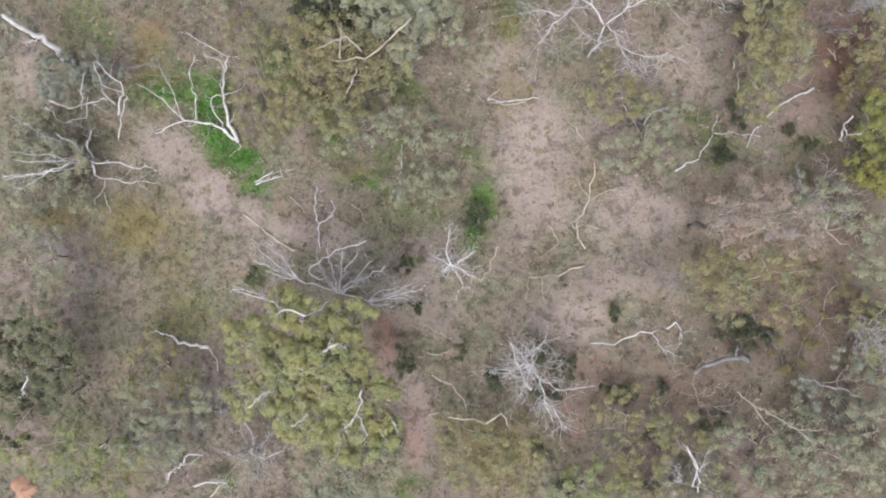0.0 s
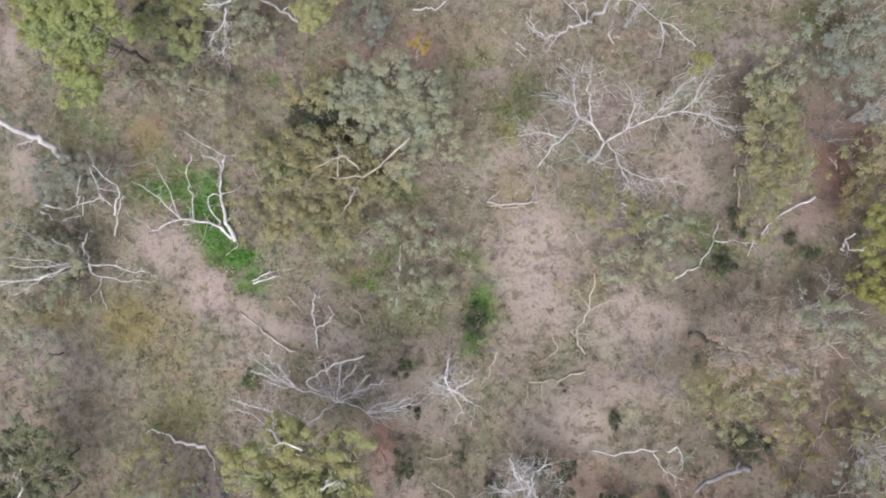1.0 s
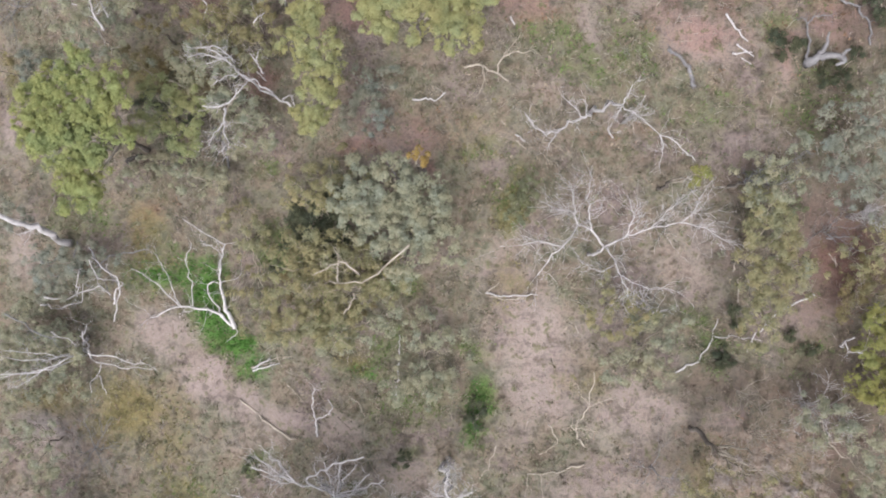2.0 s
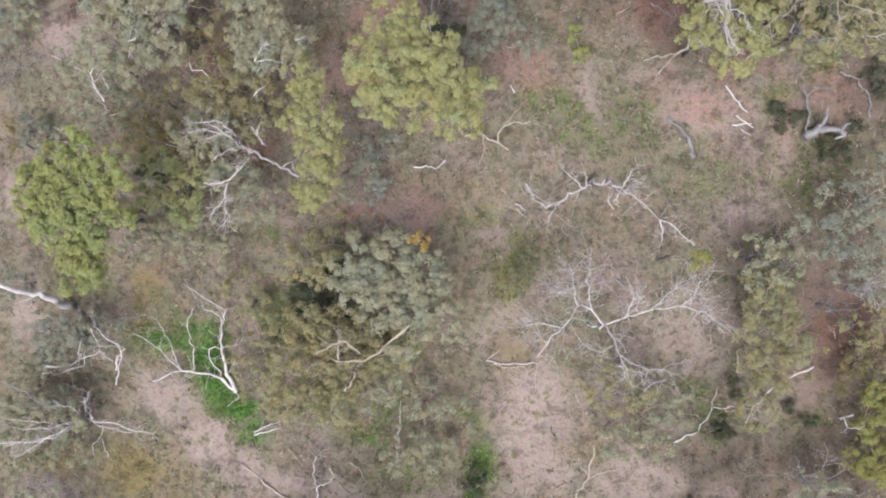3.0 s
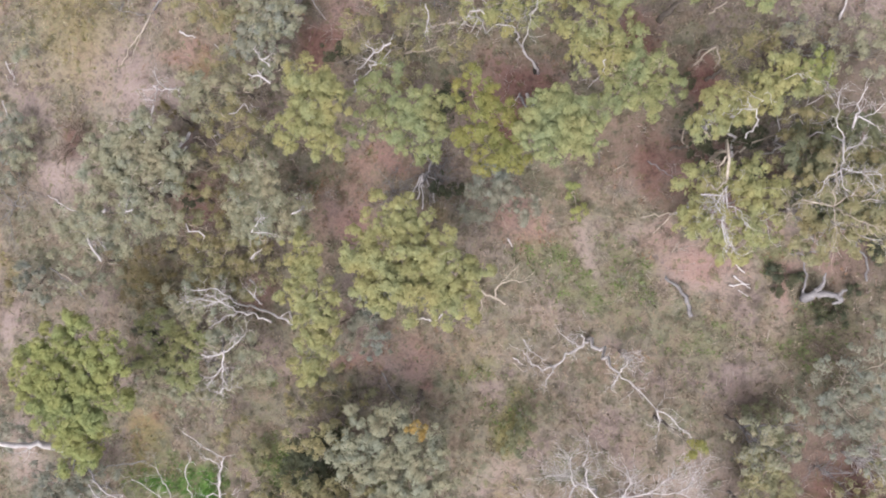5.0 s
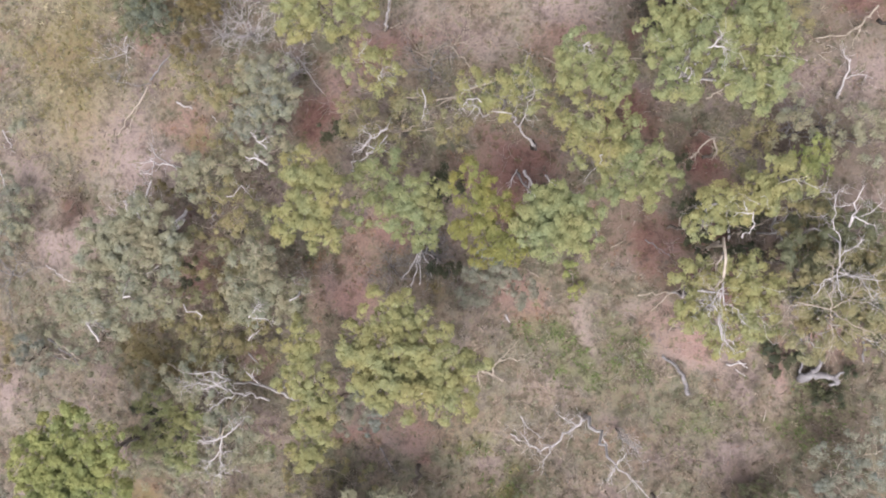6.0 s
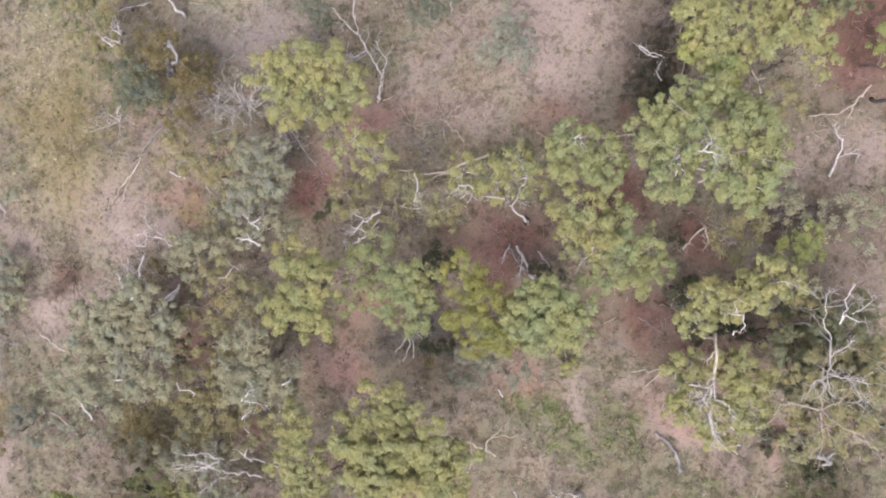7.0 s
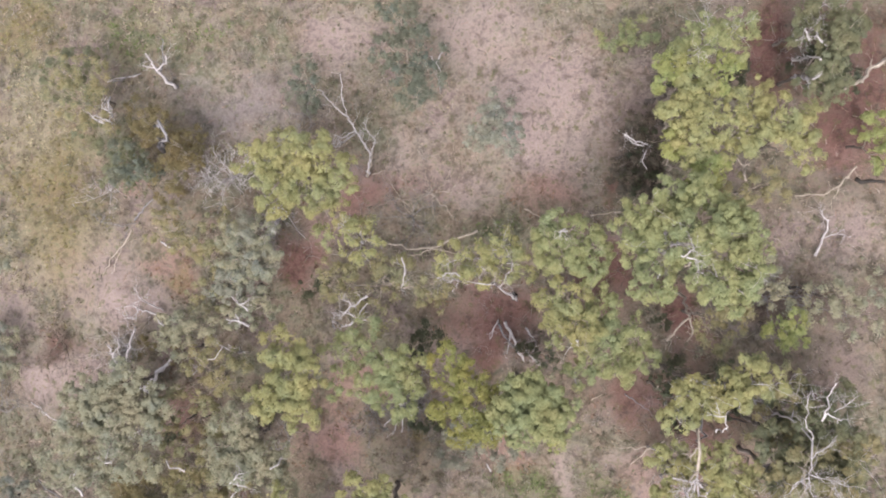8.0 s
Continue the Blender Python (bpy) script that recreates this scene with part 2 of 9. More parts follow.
patch("brown", 19.4, -3.5, 3.2, 2.3)
patch("brown", 19.2, 9.7, 1.8, 2.9)
patch("brown", 12.1, -7.4, 3.3, 2.1, 0.80)
patch("brown", 15.8, -5.3, 2.7, 1.5, 0.70)
patch("brown", 21.2, 0.6, 1.8, 1.8, 0.70)
patch("brown", 6.9, -7.9, 2.4, 1.7, 0.70)
patch("brown", 8.3, -1.2, 1.8, 1.1, 0.40)
patch("brown", 17.5, 3.3, 2.9, 1.5, 0.50)
patch("brown", 18.1, -7.6, 2.6, 1.8, 0.70)
patch("brown", 11.0, -11.7, 2.7, 1.2, 0.70)
patch("brown", 20.8, 4.1, 2.3, 3.2)
patch("brown", 20.8, -6.1, 2.3, 2.6)
patch("brown", 20.3, -11.0, 2.9, 1.7)
patch("brown", 6.0, -6.1, 2.1, 1.8, 0.50)
patch("brown", 13.3, -3.6, 1.8, 1.2, 0.50)
patch("bare", -5.9, 0.5, 1.8, 0.8, 0.80)
patch("bare", -2.6, -1.5, 1.7, 1.1, 0.80)
patch("bare", -1.1, -2.5, 1.6, 1.1, 0.70)
patch("bare", -9.8, 0.0, 1.9, 0.8, 0.60)
patch("brown", 20.4, 17.0, 2.6, 1.5, 0.70)
patch("brown", 18.7, 11.1, 1.8, 1.8, 0.60)
patch("brown", 20.9, 20.4, 2.0, 2.6, 0.50)
patch("brown", 20.3, 13.5, 2.3, 1.7, 0.60)
# shade between the trees, painted into the ground as brown
patch("brown", 21.8, 23.9, 1.5, 1.2, 0.90)
patch("brown", 10.0, 27.9, 2.7, 1.7, 0.60)
patch("brown", 20.6, 10.6, 1.7, 1.7, 0.60)
patch("brown", 20.8, 8.9, 1.4, 1.2, 0.50)
patch("brown", 16.2, 14.0, 1.8, 1.2, 0.70)
# more of that shade, painted brown
patch("brown", 22.0, 22.5, 1.2, 1.4, 0.80)
patch("brown", -6.1, 11.6, 1.6, 1.3, 0.80)
patch("brown", -7.0, 6.9, 1.9, 1.6, 0.50)
patch("brown", 21.0, 29.1, 2.6, 1.8, 0.60)
patch("brown", 19.6, 27.3, 1.5, 1.8, 0.50)
patch("brown", 22.0, 38.2, 2.7, 1.5, 0.50)
patch("brown", 21.9, 31.4, 2.4, 1.8, 0.70)
patch("brown", 24.0, 46.2, 1.5, 1.8, 0.80)
patch("brown", 16.9, 37.1, 2.4, 1.5, 0.70)
patch("brown", 20.9, 37.9, 1.8, 0.9, 0.60)
patch("brown", 11.8, 40.5, 1.5, 2.1, 0.90)
patch("brown", 20.8, 32.0, 1.8, 1.1, 0.60)
patch("brown", 19.1, 45.2, 0.9, 2.1, 0.60)
patch("brown", 23.2, 41.7, 1.4, 1.8, 0.50)
patch("brown", 13.3, 25.4, 1.8, 1.2, 0.60)
patch("brown", -1.3, 23.7, 2.5, 1.6, 0.40)
patch("brown", 21.0, 44.5, 1.5, 1.8, 0.80)
patch("bare", -22.8, 27.0, 1.6, 1.9)
patch("bare", 8.2, 22.1, 0.5, 1.7)
patch("bare", 13.4, 21.7, 2.5, 1.2, 0.90)
patch("bare", 17.9, 20.5, 0.6, 1.2)
patch("bare", -2.5, 16.4, 1.7, 0.5, 0.80)
patch("bare", 16.2, 16.1, 1.8, 1.1, 0.70)
patch("bare", -25.1, 30.6, 1.6, 1.4, 0.70)
patch("bare", -4.4, 22.5, 0.6, 1.1, 0.60)
patch("bare", -25.7, 17.8, 0.6, 1.9, 0.80)
patch("bare", 11.2, 23.9, 1.5, 0.6, 0.60)
patch("bare", 3.1, 16.4, 2.5, 1.2, 0.40)
patch("bare", 6.7, 19.4, 1.8, 1.2, 0.40)
patch("red", -2.5, 27.8, 1.7, 0.9)
patch("red", 10.0, 27.9, 2.9, 1.7, 0.45)
patch("red", -4.5, 24.1, 0.8, 1.6, 0.90)
patch("red", -10.0, 20.3, 1.2, 0.8, 0.90)
patch("red", 4.6, 23.8, 1.1, 1.2, 0.70)
patch("red", 20.4, 22.5, 1.6, 1.1, 0.80)
patch("red", -13.8, 25.3, 1.2, 1.8, 0.60)
patch("red", -4.4, 16.1, 1.1, 0.5, 0.80)
patch("red", -1.0, 15.8, 0.4, 0.4)
patch("red", 13.4, 21.7, 1.8, 1.1, 0.45)
patch("red", 17.9, 20.5, 0.6, 1.2, 0.50)
patch("red", 20.8, 9.1, 1.7, 1.4, 0.90)
patch("red", 9.3, 16.7, 1.2, 0.7, 0.30)
patch("green", 9.9, 20.9, 1.4, 1.7, 0.50)
patch("green", 7.0, 21.6, 1.0, 1.4, 0.45)
patch("green", 7.3, 25.2, 0.5, 0.5, 0.80)
patch("green", 13.9, 17.3, 1.8, 1.1, 0.42)
patch("green", 18.1, 17.5, 1.1, 1.2, 0.42)
patch("green", 20.1, 17.0, 0.8, 1.2, 0.60)
patch("green", 17.7, 21.5, 0.6, 0.9, 0.90)
patch("green", 20.1, 19.6, 1.0, 0.5, 0.90)
patch("green", -3.8, 27.9, 0.4, 0.5, 0.90)
patch("green", -6.7, 25.7, 0.4, 0.9, 0.70)
patch("green", 4.0, 13.3, 0.8, 1.4, 0.80)
patch("green", -10.3, 15.5, 0.4, 0.6, 0.90)
patch("green", 2.4, 15.8, 1.2, 0.6, 0.60)
patch("ochre", -16.8, 21.0, 1.8, 1.2, 0.90)
patch("ochre", -14.7, 20.0, 1.2, 0.8, 0.80)
patch("ochre", 4.0, 13.0, 0.8, 1.2, 0.70)
patch("ochre", -25.9, 21.2, 0.8, 1.0, 0.70)
patch("ochre", 1.8, 17.0, 1.5, 1.5, 0.35)
patch("bare", 6.0, 42.5, 2.9, 3.1)
patch("bare", 3.6, 46.9, 3.0, 2.4, 0.90)
patch("bare", 22.3, 35.6, 2.1, 1.8, 0.60)
patch("bare", -4.5, 46.7, 1.8, 1.8, 0.80)
patch("bare", -19.6, 33.7, 3.4, 1.7, 0.80)
patch("bare", -17.0, 31.7, 2.3, 1.4)
patch("bare", -22.0, 27.9, 1.7, 1.7, 0.80)
patch("bare", 8.5, 41.8, 1.9, 1.9, 0.90)
patch("bare", -1.2, 40.8, 1.1, 1.5, 0.70)
patch("bare", 1.0, 41.0, 1.3, 1.9, 0.50)
patch("bare", 3.5, 38.5, 1.6, 1.3, 0.60)
patch("bare", 22.2, 29.4, 1.8, 1.8, 0.45)
patch("bare", 11.8, 23.2, 1.1, 0.8, 0.70)
patch("bare", -10.5, 44.3, 3.3, 1.7, 0.40)
patch("bare", 12.9, 43.2, 1.5, 1.8, 0.60)
patch("red", -3.2, 37.9, 1.5, 1.2)
patch("red", -6.8, 34.1, 1.5, 1.5)
patch("red", 4.4, 31.3, 2.2, 1.6)
patch("red", 23.2, 41.2, 1.4, 2.2)
patch("red", 19.1, 45.5, 0.8, 1.9)
patch("red", 14.3, 31.4, 1.0, 1.7)
patch("red", 10.4, 33.8, 0.8, 1.4)
patch("red", -15.0, 34.4, 1.8, 0.8, 0.70)
patch("red", 7.2, 38.1, 1.4, 1.2, 0.80)
patch("red", 15.6, 24.3, 1.4, 1.1, 0.90)
patch("red", -13.9, 25.8, 1.5, 1.2, 0.70)
patch("red", 11.8, 23.2, 1.1, 0.8, 0.60)
patch("red", -17.1, 39.1, 1.0, 0.9, 0.70)
patch("red", -1.2, 38.5, 1.9, 1.0, 0.50)
patch("red", -6.1, 24.8, 1.9, 1.9, 0.50)
patch("red", 12.1, 27.2, 1.5, 1.2, 0.80)
patch("red", -5.8, 36.3, 1.3, 1.0, 0.60)
patch("red", -12.9, 37.0, 1.0, 1.0, 0.50)
patch("red", 4.1, 29.4, 0.9, 1.5, 0.90)
patch("ochre", -22.7, 39.9, 2.9, 4.5, 0.80)
patch("ochre", -21.9, 35.4, 2.7, 3.1, 0.70)
patch("ochre", -14.7, 42.1, 1.8, 1.5, 0.70)
patch("ochre", -24.4, 48.3, 2.1, 2.1, 0.60)
patch("ochre", -13.9, 33.1, 0.8, 0.7, 0.70)
patch("ochre", 0.3, 24.1, 0.8, 0.6, 0.80)
patch("pale", -23.5, 43.4, 2.4, 2.8, 0.80)
patch("pale", -24.2, 34.7, 2.1, 2.1, 0.60)
patch("pale", -18.9, 35.7, 2.0, 1.3, 0.50)
patch("pale", -13.7, 48.8, 2.0, 1.3, 0.50)
patch("green", -17.0, 47.7, 2.0, 1.7, 0.40)
patch("green", -13.0, 47.4, 2.0, 1.2, 0.30)
patch("green", 6.2, 22.7, 0.9, 0.5, 0.80)
patch("green", 4.1, 36.3, 1.3, 0.5, 0.50)
patch("grey", -11.2, 43.0, 4.0, 1.4, 0.80)
patch("grey", 17.9, 31.4, 1.8, 1.1, 0.80)
patch("grey", -8.5, 44.2, 2.0, 1.6, 0.60)
patch("grey", -13.6, 44.0, 2.0, 1.2, 0.60)
patch("rust", 19.1, 45.7, 0.8, 2.2)
patch("rust", 22.6, 42.0, 1.6, 2.4)
patch("rust", 24.1, 44.7, 0.8, 1.5)
patch("rust", -6.8, 34.1, 1.2, 1.2, 0.90)
patch("rust", 4.4, 31.3, 1.9, 1.3, 0.80)
patch("rust", 14.3, 31.4, 0.9, 1.4)
patch("rust", 10.4, 33.8, 0.7, 1.2)
patch("rust", -3.2, 37.9, 1.0, 0.8, 0.60)
patch("rust", 4.0, 29.4, 0.7, 1.2)
patch("rust", 13.9, 25.1, 1.8, 0.8, 0.80)
patch("rust", 15.4, 24.3, 0.9, 0.9, 0.80)
patch("rust", 5.0, 30.4, 1.2, 1.2, 0.60)
patch("rust", -3.0, -4.7, 0.8, 0.6, 0.70)
patch("rust", 20.0, 9.6, 1.2, 1.7, 0.60)
patch("rust", 14.5, 27.9, 0.9, 1.1)
patch("bare", 6.6, 42.8, 3.4, 3.4)
patch("bare", 8.5, 40.9, 2.2, 2.2, 0.90)
patch("bare", 4.5, 46.0, 2.5, 1.9, 0.80)
patch("rust", 19.1, 45.5, 1.0, 2.7)
patch("rust", 22.6, 42.3, 1.8, 2.7)
patch("rust", 23.9, 44.1, 1.2, 2.1)
patch("rust", 21.6, 47.2, 1.2, 1.2, 0.80)
patch("green", -8.7, 10.5, 1.4, 1.0)
patch("green", -6.1, 6.9, 1.1, 1.3)
patch("green", -7.0, 9.1, 1.3, 1.1, 0.80)
patch("green", 19.6, 24.0, 0.9, 1.1, 0.90)
patch("rust", 20.6, 9.8, 1.5, 1.7, 0.80)
patch("green", 7.5, 20.5, 0.9, 1.2, 0.70)
patch("green", 11.0, 21.1, 1.2, 1.1, 0.70)
patch("green", 18.7, 17.4, 1.2, 1.3, 0.70)
patch("green", 4.9, 22.5, 1.2, 0.6, 0.60)
patch("green", 20.4, 17.4, 0.8, 1.2, 0.80)
patch("rust", -13.5, 25.3, 1.2, 1.0, 0.50)
patch("rust", -13.9, 29.0, 0.8, 0.8, 0.40)
patch("rust", 16.5, 26.2, 1.2, 0.7, 0.80)
patch("rust", 13.2, 27.6, 1.5, 0.7, 0.60)
patch("bare", -23.7, 26.9, 0.8, 0.5, 0.50)
patch("bare", -19.1, 31.0, 1.7, 1.2, 0.50)

patch("lush", -13.4, 8.4, 1.0, 1.2)
patch("lush", -15.8, 9.4, 1.3, 0.6, 0.90)
patch("lush", -12.5, 6.6, 0.9, 0.9)
patch("lush", -11.5, 5.3, 0.9, 0.7)
patch("lush", -10.8, 3.9, 0.8, 0.6, 0.80)
patch("lush", 1.8, 2.2, 0.5, 0.9, 0.60)
patch("lush", 1.7, 1.0, 0.5, 0.5, 0.80)
patch("lush", -4.5, 3.6, 0.7, 0.5, 0.70)

patch("rust", 18.5, 46.6, 1.0, 1.6, 1.0)
patch("rust", 18.2, 44.9, 1.2, 1.0, 0.9)
patch("rust", 19.7, 43.6, 1.0, 0.8, 0.8)
patch("rust", 22.6, 42.8, 1.6, 1.1, 1.0)
patch("rust", 23.9, 45.3, 1.2, 1.4, 1.0)
patch("rust", 22.1, 41.3, 1.2, 1.0, 1.0)
patch("rust", 21.8, 39.9, 1.2, 0.7, 0.8)
patch("rust", 10.7, 38.4, 0.6, 0.5, 0.9)
patch("rust", 9.8, 33.2, 0.8, 0.8, 0.9)
patch("rust", 10.8, 33.8, 0.9, 1.2, 0.9)
patch("rust", 14.3, 30.8, 1.0, 1.2, 0.9)
patch("rust", 4.1, 31.3, 2.0, 1.3, 0.8)
patch("rust", -7.5, 34.1, 1.0, 1.0, 0.9)
patch("rust", -3.5, 38.2, 1.3, 0.6, 0.6)
patch("red", -13.6, 33.1, 1.2, 0.9, 0.8)
patch("rust", 4.4, 28.8, 0.5, 1.0, 0.8)
patch("rust", 15.0, 25.1, 1.4, 0.8, 0.8)
patch("rust", 13.0, 25.4, 1.2, 0.6, 0.7)
patch("ochre", -5.2, 4.5, 0.9, 0.7, 0.8)
patch("ochre", -17.7, 1.0, 1.2, 1.2, 0.7)
patch("ochre", -24.0, 1.9, 1.0, 0.9, 0.8)
patch("red", -3.0, -5.3, 0.9, 1.3, 0.9)
patch("red", -2.0, -10.0, 0.6, 1.6, 0.8)
patch("rust", -21.6, 29.1, 0.8, 0.7, 0.9)
patch("red", -14.0, 25.2, 0.8, 0.7, 0.8)
patch("red", -4.4, 26.6, 1.2, 1.2, 0.7)
patch("red", 3.8, 24.6, 0.8, 1.4, 0.7)
patch("red", 13.7, 22.1, 1.8, 0.8, 0.8)
patch("rust", 11.5, 26.9, 0.8, 1.6, 0.8)
patch("red", -1.2, 16.8, 1.8, 0.8, 0.7)
patch("ochre", -18.1, 21.9, 1.6, 0.8, 0.7)
patch("red", 18.2, 20.6, 0.6, 1.0, 0.8)
patch("red", -16.7, 12.4, 1.2, 0.9, 0.7)
patch("rust", 20.9, 10.1, 1.0, 1.4, 0.8)
patch("brown", 20.3, 11.1, 1.6, 1.4, 1)
patch("brown", 18.6, 9.4, 1.2, 1.3, 0.9)
patch("brown", 21.7, 0.3, 1.4, 1.6, 0.9)
patch("brown", 20.6, -2.3, 1.4, 1.2, 0.8)
patch("brown", 21.7, -5.8, 1.3, 1.4, 1)
patch("brown", 19.1, -5.8, 1.5, 1.1, 0.9)
patch("brown", 15.3, -7.4, 1.6, 1.1, 0.8)
patch("brown", 12.4, -8.9, 1.4, 1.3, 0.8)
patch("brown", 21.6, -9.5, 1.4, 1.6, 0.9)
patch("brown", 16.1, -11.5, 1.4, 1.1, 0.8)
patch("brown", 11.9, -0.3, 1.6, 1.1, 0.7)
patch("brown", 14.1, 3.3, 1.4, 1.0, 0.7)
patch("brown", 22.0, 10.1, 1.2, 1.4, 1)
patch("brown", 19.2, 12.4, 1.4, 1.2, 0.9)
patch("brown", 16.5, 14.7, 1.5, 1.2, 0.8)
patch("brown", 15.4, 11.1, 1.3, 1.3, 0.8)
patch("brown", 21.5, 32.3, 1.6, 1.0, 0.8)
patch("brown", 12.2, 32.3, 1.2, 1.0, 0.7)
patch("brown", 21.8, 22.3, 1.2, 0.9, 1)
patch("brown", 20.2, 31.4, 1.6, 1.2, 0.8)
patch("brown", 18.2, 32.3, 1.4, 1.0, 1)
patch("brown", 21.9, 29.1, 1.5, 1.2, 0.7)
patch("brown", 23.6, 32.6, 1.3, 1.0, 0.8)
patch("brown", 12.0, 39.3, 1.2, 1.4, 0.9)

# ---- the ground ----
def sheet(name, xs, ys):
    gx, gy = np.meshgrid(xs, ys)
    gx, gy = gx.ravel(), gy.ravel()
    gz = land(gx, gy)
    me = bpy.data.meshes.new(name)
    nx, ny = len(xs), len(ys)
    i = (np.arange(ny - 1)[:, None] * nx + np.arange(nx - 1)[None, :]).ravel()
    quads(me, np.stack((gx, gy, gz), 1), np.stack((i, i + 1, i + nx + 1, i + nx), 1))
    return me, gx, gy


def quads(me, verts, faces):
    n, k = faces.shape
    me.vertices.add(len(verts))
    me.vertices.foreach_set("co", np.asarray(verts, np.float32).ravel())
    me.loops.add(n * k)
    me.loops.foreach_set("vertex_index", faces.astype(np.int32).ravel())
    me.polygons.add(n)
    me.polygons.foreach_set("loop_start", np.arange(0, n * k, k, dtype=np.int32))
    me.update(calc_edges=True)
    return me


def paint(me, layer, rgb):
    a = me.color_attributes.new(layer, "FLOAT_COLOR", "POINT")
    a.data.foreach_set("color", np.concatenate((rgb, np.ones((len(rgb), 1))), 1).astype(np.float32).ravel())


def ground():
    near_x, near_y = np.arange(-34, 34.1, 0.27), np.arange(-22, 60.1, 0.27)
    out = np.array([1.5, 4, 9, 18, 35, 70, 140, 300, 700, 1500, 3000])
    xs = np.concatenate((near_x[0] - out[::-1], near_x, near_x[-1] + out))
    ys = np.concatenate((near_y[0] - out[::-1], near_y, near_y[-1] + out))
    me, gx, gy = sheet("ground", xs, ys)
    c = cover_at(gx, gy)
    paint(me, "cover", np.stack((c["bare"], c["green"], c["red"]), 1))
    paint(me, "growth", np.stack((c["ochre"], c["grey"], c["pale"]), 1))
    paint(me, "mould", np.stack((c["brown"], c["rust"], c["lush"]), 1))
    me.polygons.foreach_set("use_smooth", np.ones(len(me.polygons), bool))
    me.materials.append(GROUND)
    return tagged(new("ground", me), "dry grassy hillside with pinkish bare soil and leaf litter", "ground", kind="structure")


def grass():
    """Tufts of dry and green grass: a fan of blades each."""
    rng = np.random.default_rng(3)
    n = GRASS
    x, y = rng.uniform(-29, 29, n), rng.uniform(-17, 53, n)
    spots = [(px + rx * rng.normal(0, 0.6, q), py + ry * rng.normal(0, 0.6, q)) for px, py, rx, ry, s in COVER["green"] + COVER["lush"] for q in [int(26 * rx * ry * s) + 8]]
    x, y = np.concatenate([x] + [a for a, _ in spots]), np.concatenate([y] + [b for _, b in spots])
    n = len(x)
    c = cover_at(x, y)
    lush = 0.6 + 0.35 * wobble(x, y, 1.4, 0.7) * 0.7
    keep = rng.random(n) < np.clip(lush - 0.95 * c["bare"] - 0.6 * c["red"] - 0.7 * c["rust"] - 0.35 * c["grey"] + 0.7 * c["green"] + 0.9 * c["lush"] + 0.4 * c["ochre"], 0.012, 1)
    x, y = x[keep], y[keep]
    c = {k: v[keep] for k, v in c.items()}
    n = len(x)
    dry = np.array(((0.152, 0.124, 0.092), (0.188, 0.155, 0.118), (0.128, 0.110, 0.076), (0.112, 0.112, 0.072), (0.205, 0.168, 0.138), (0.105, 0.105, 0.068)))
    tint = dry[rng.integers(0, len(dry), n)]
    for kind, tone in (("green", (0.092, 0.124, 0.044)), ("ochre", (0.148, 0.130, 0.062)), ("pale", (0.224, 0.198, 0.132)), ("red", (0.158, 0.099, 0.066)), ("grey", (0.145, 0.132, 0.115)), ("lush", (0.05, 0.118, 0.024)), ("brown", (0.112, 0.088, 0.072)), ("rust", (0.105, 0.062, 0.05))):
        pick = rng.random(n) < c[kind] * 0.9
        tint[pick] = np.array(tone)
    tint = tint * rng.uniform(0.75, 1.25, (n, 1))
    k = 7
    size = rng.uniform(0.10, 0.26, n) * (1 + 0.5 * c["green"])
    turn = rng.uniform(0, 2 * np.pi, (n, k))
    lean = rng.uniform(0.45, 1.1, (n, k))
    length = size[:, None] * rng.uniform(0.7, 1.3, (n, k))
    dx, dy = np.cos(turn), np.sin(turn)
    base = np.stack((x, y, land(x, y) - 0.02), 1)[:, None, :] + np.stack((dx, dy, 0 * dx), 2) * (0.25 * size[:, None, None])
    side = np.stack((-dy, dx, 0 * dx), 2) * (0.028 * rng.uniform(0.7, 1.5, (n, k)))[..., None]
    tip = base + np.stack((dx * np.sin(lean), dy * np.sin(lean), np.cos(lean)), 2) * length[..., None]
    v = np.stack((base - side, base + side, tip), 2).reshape(-1, 3)
    me = quads(bpy.data.meshes.new("grass"), v, np.arange(len(v)).reshape(-1, 3))
    paint(me, "tint", np.repeat(tint, k * 3, 0))
    me.materials.append(BLADES)
    return tagged(new("grass", me), "dry straw-coloured grass tufts with some green among them", "grass", kind="stuff")


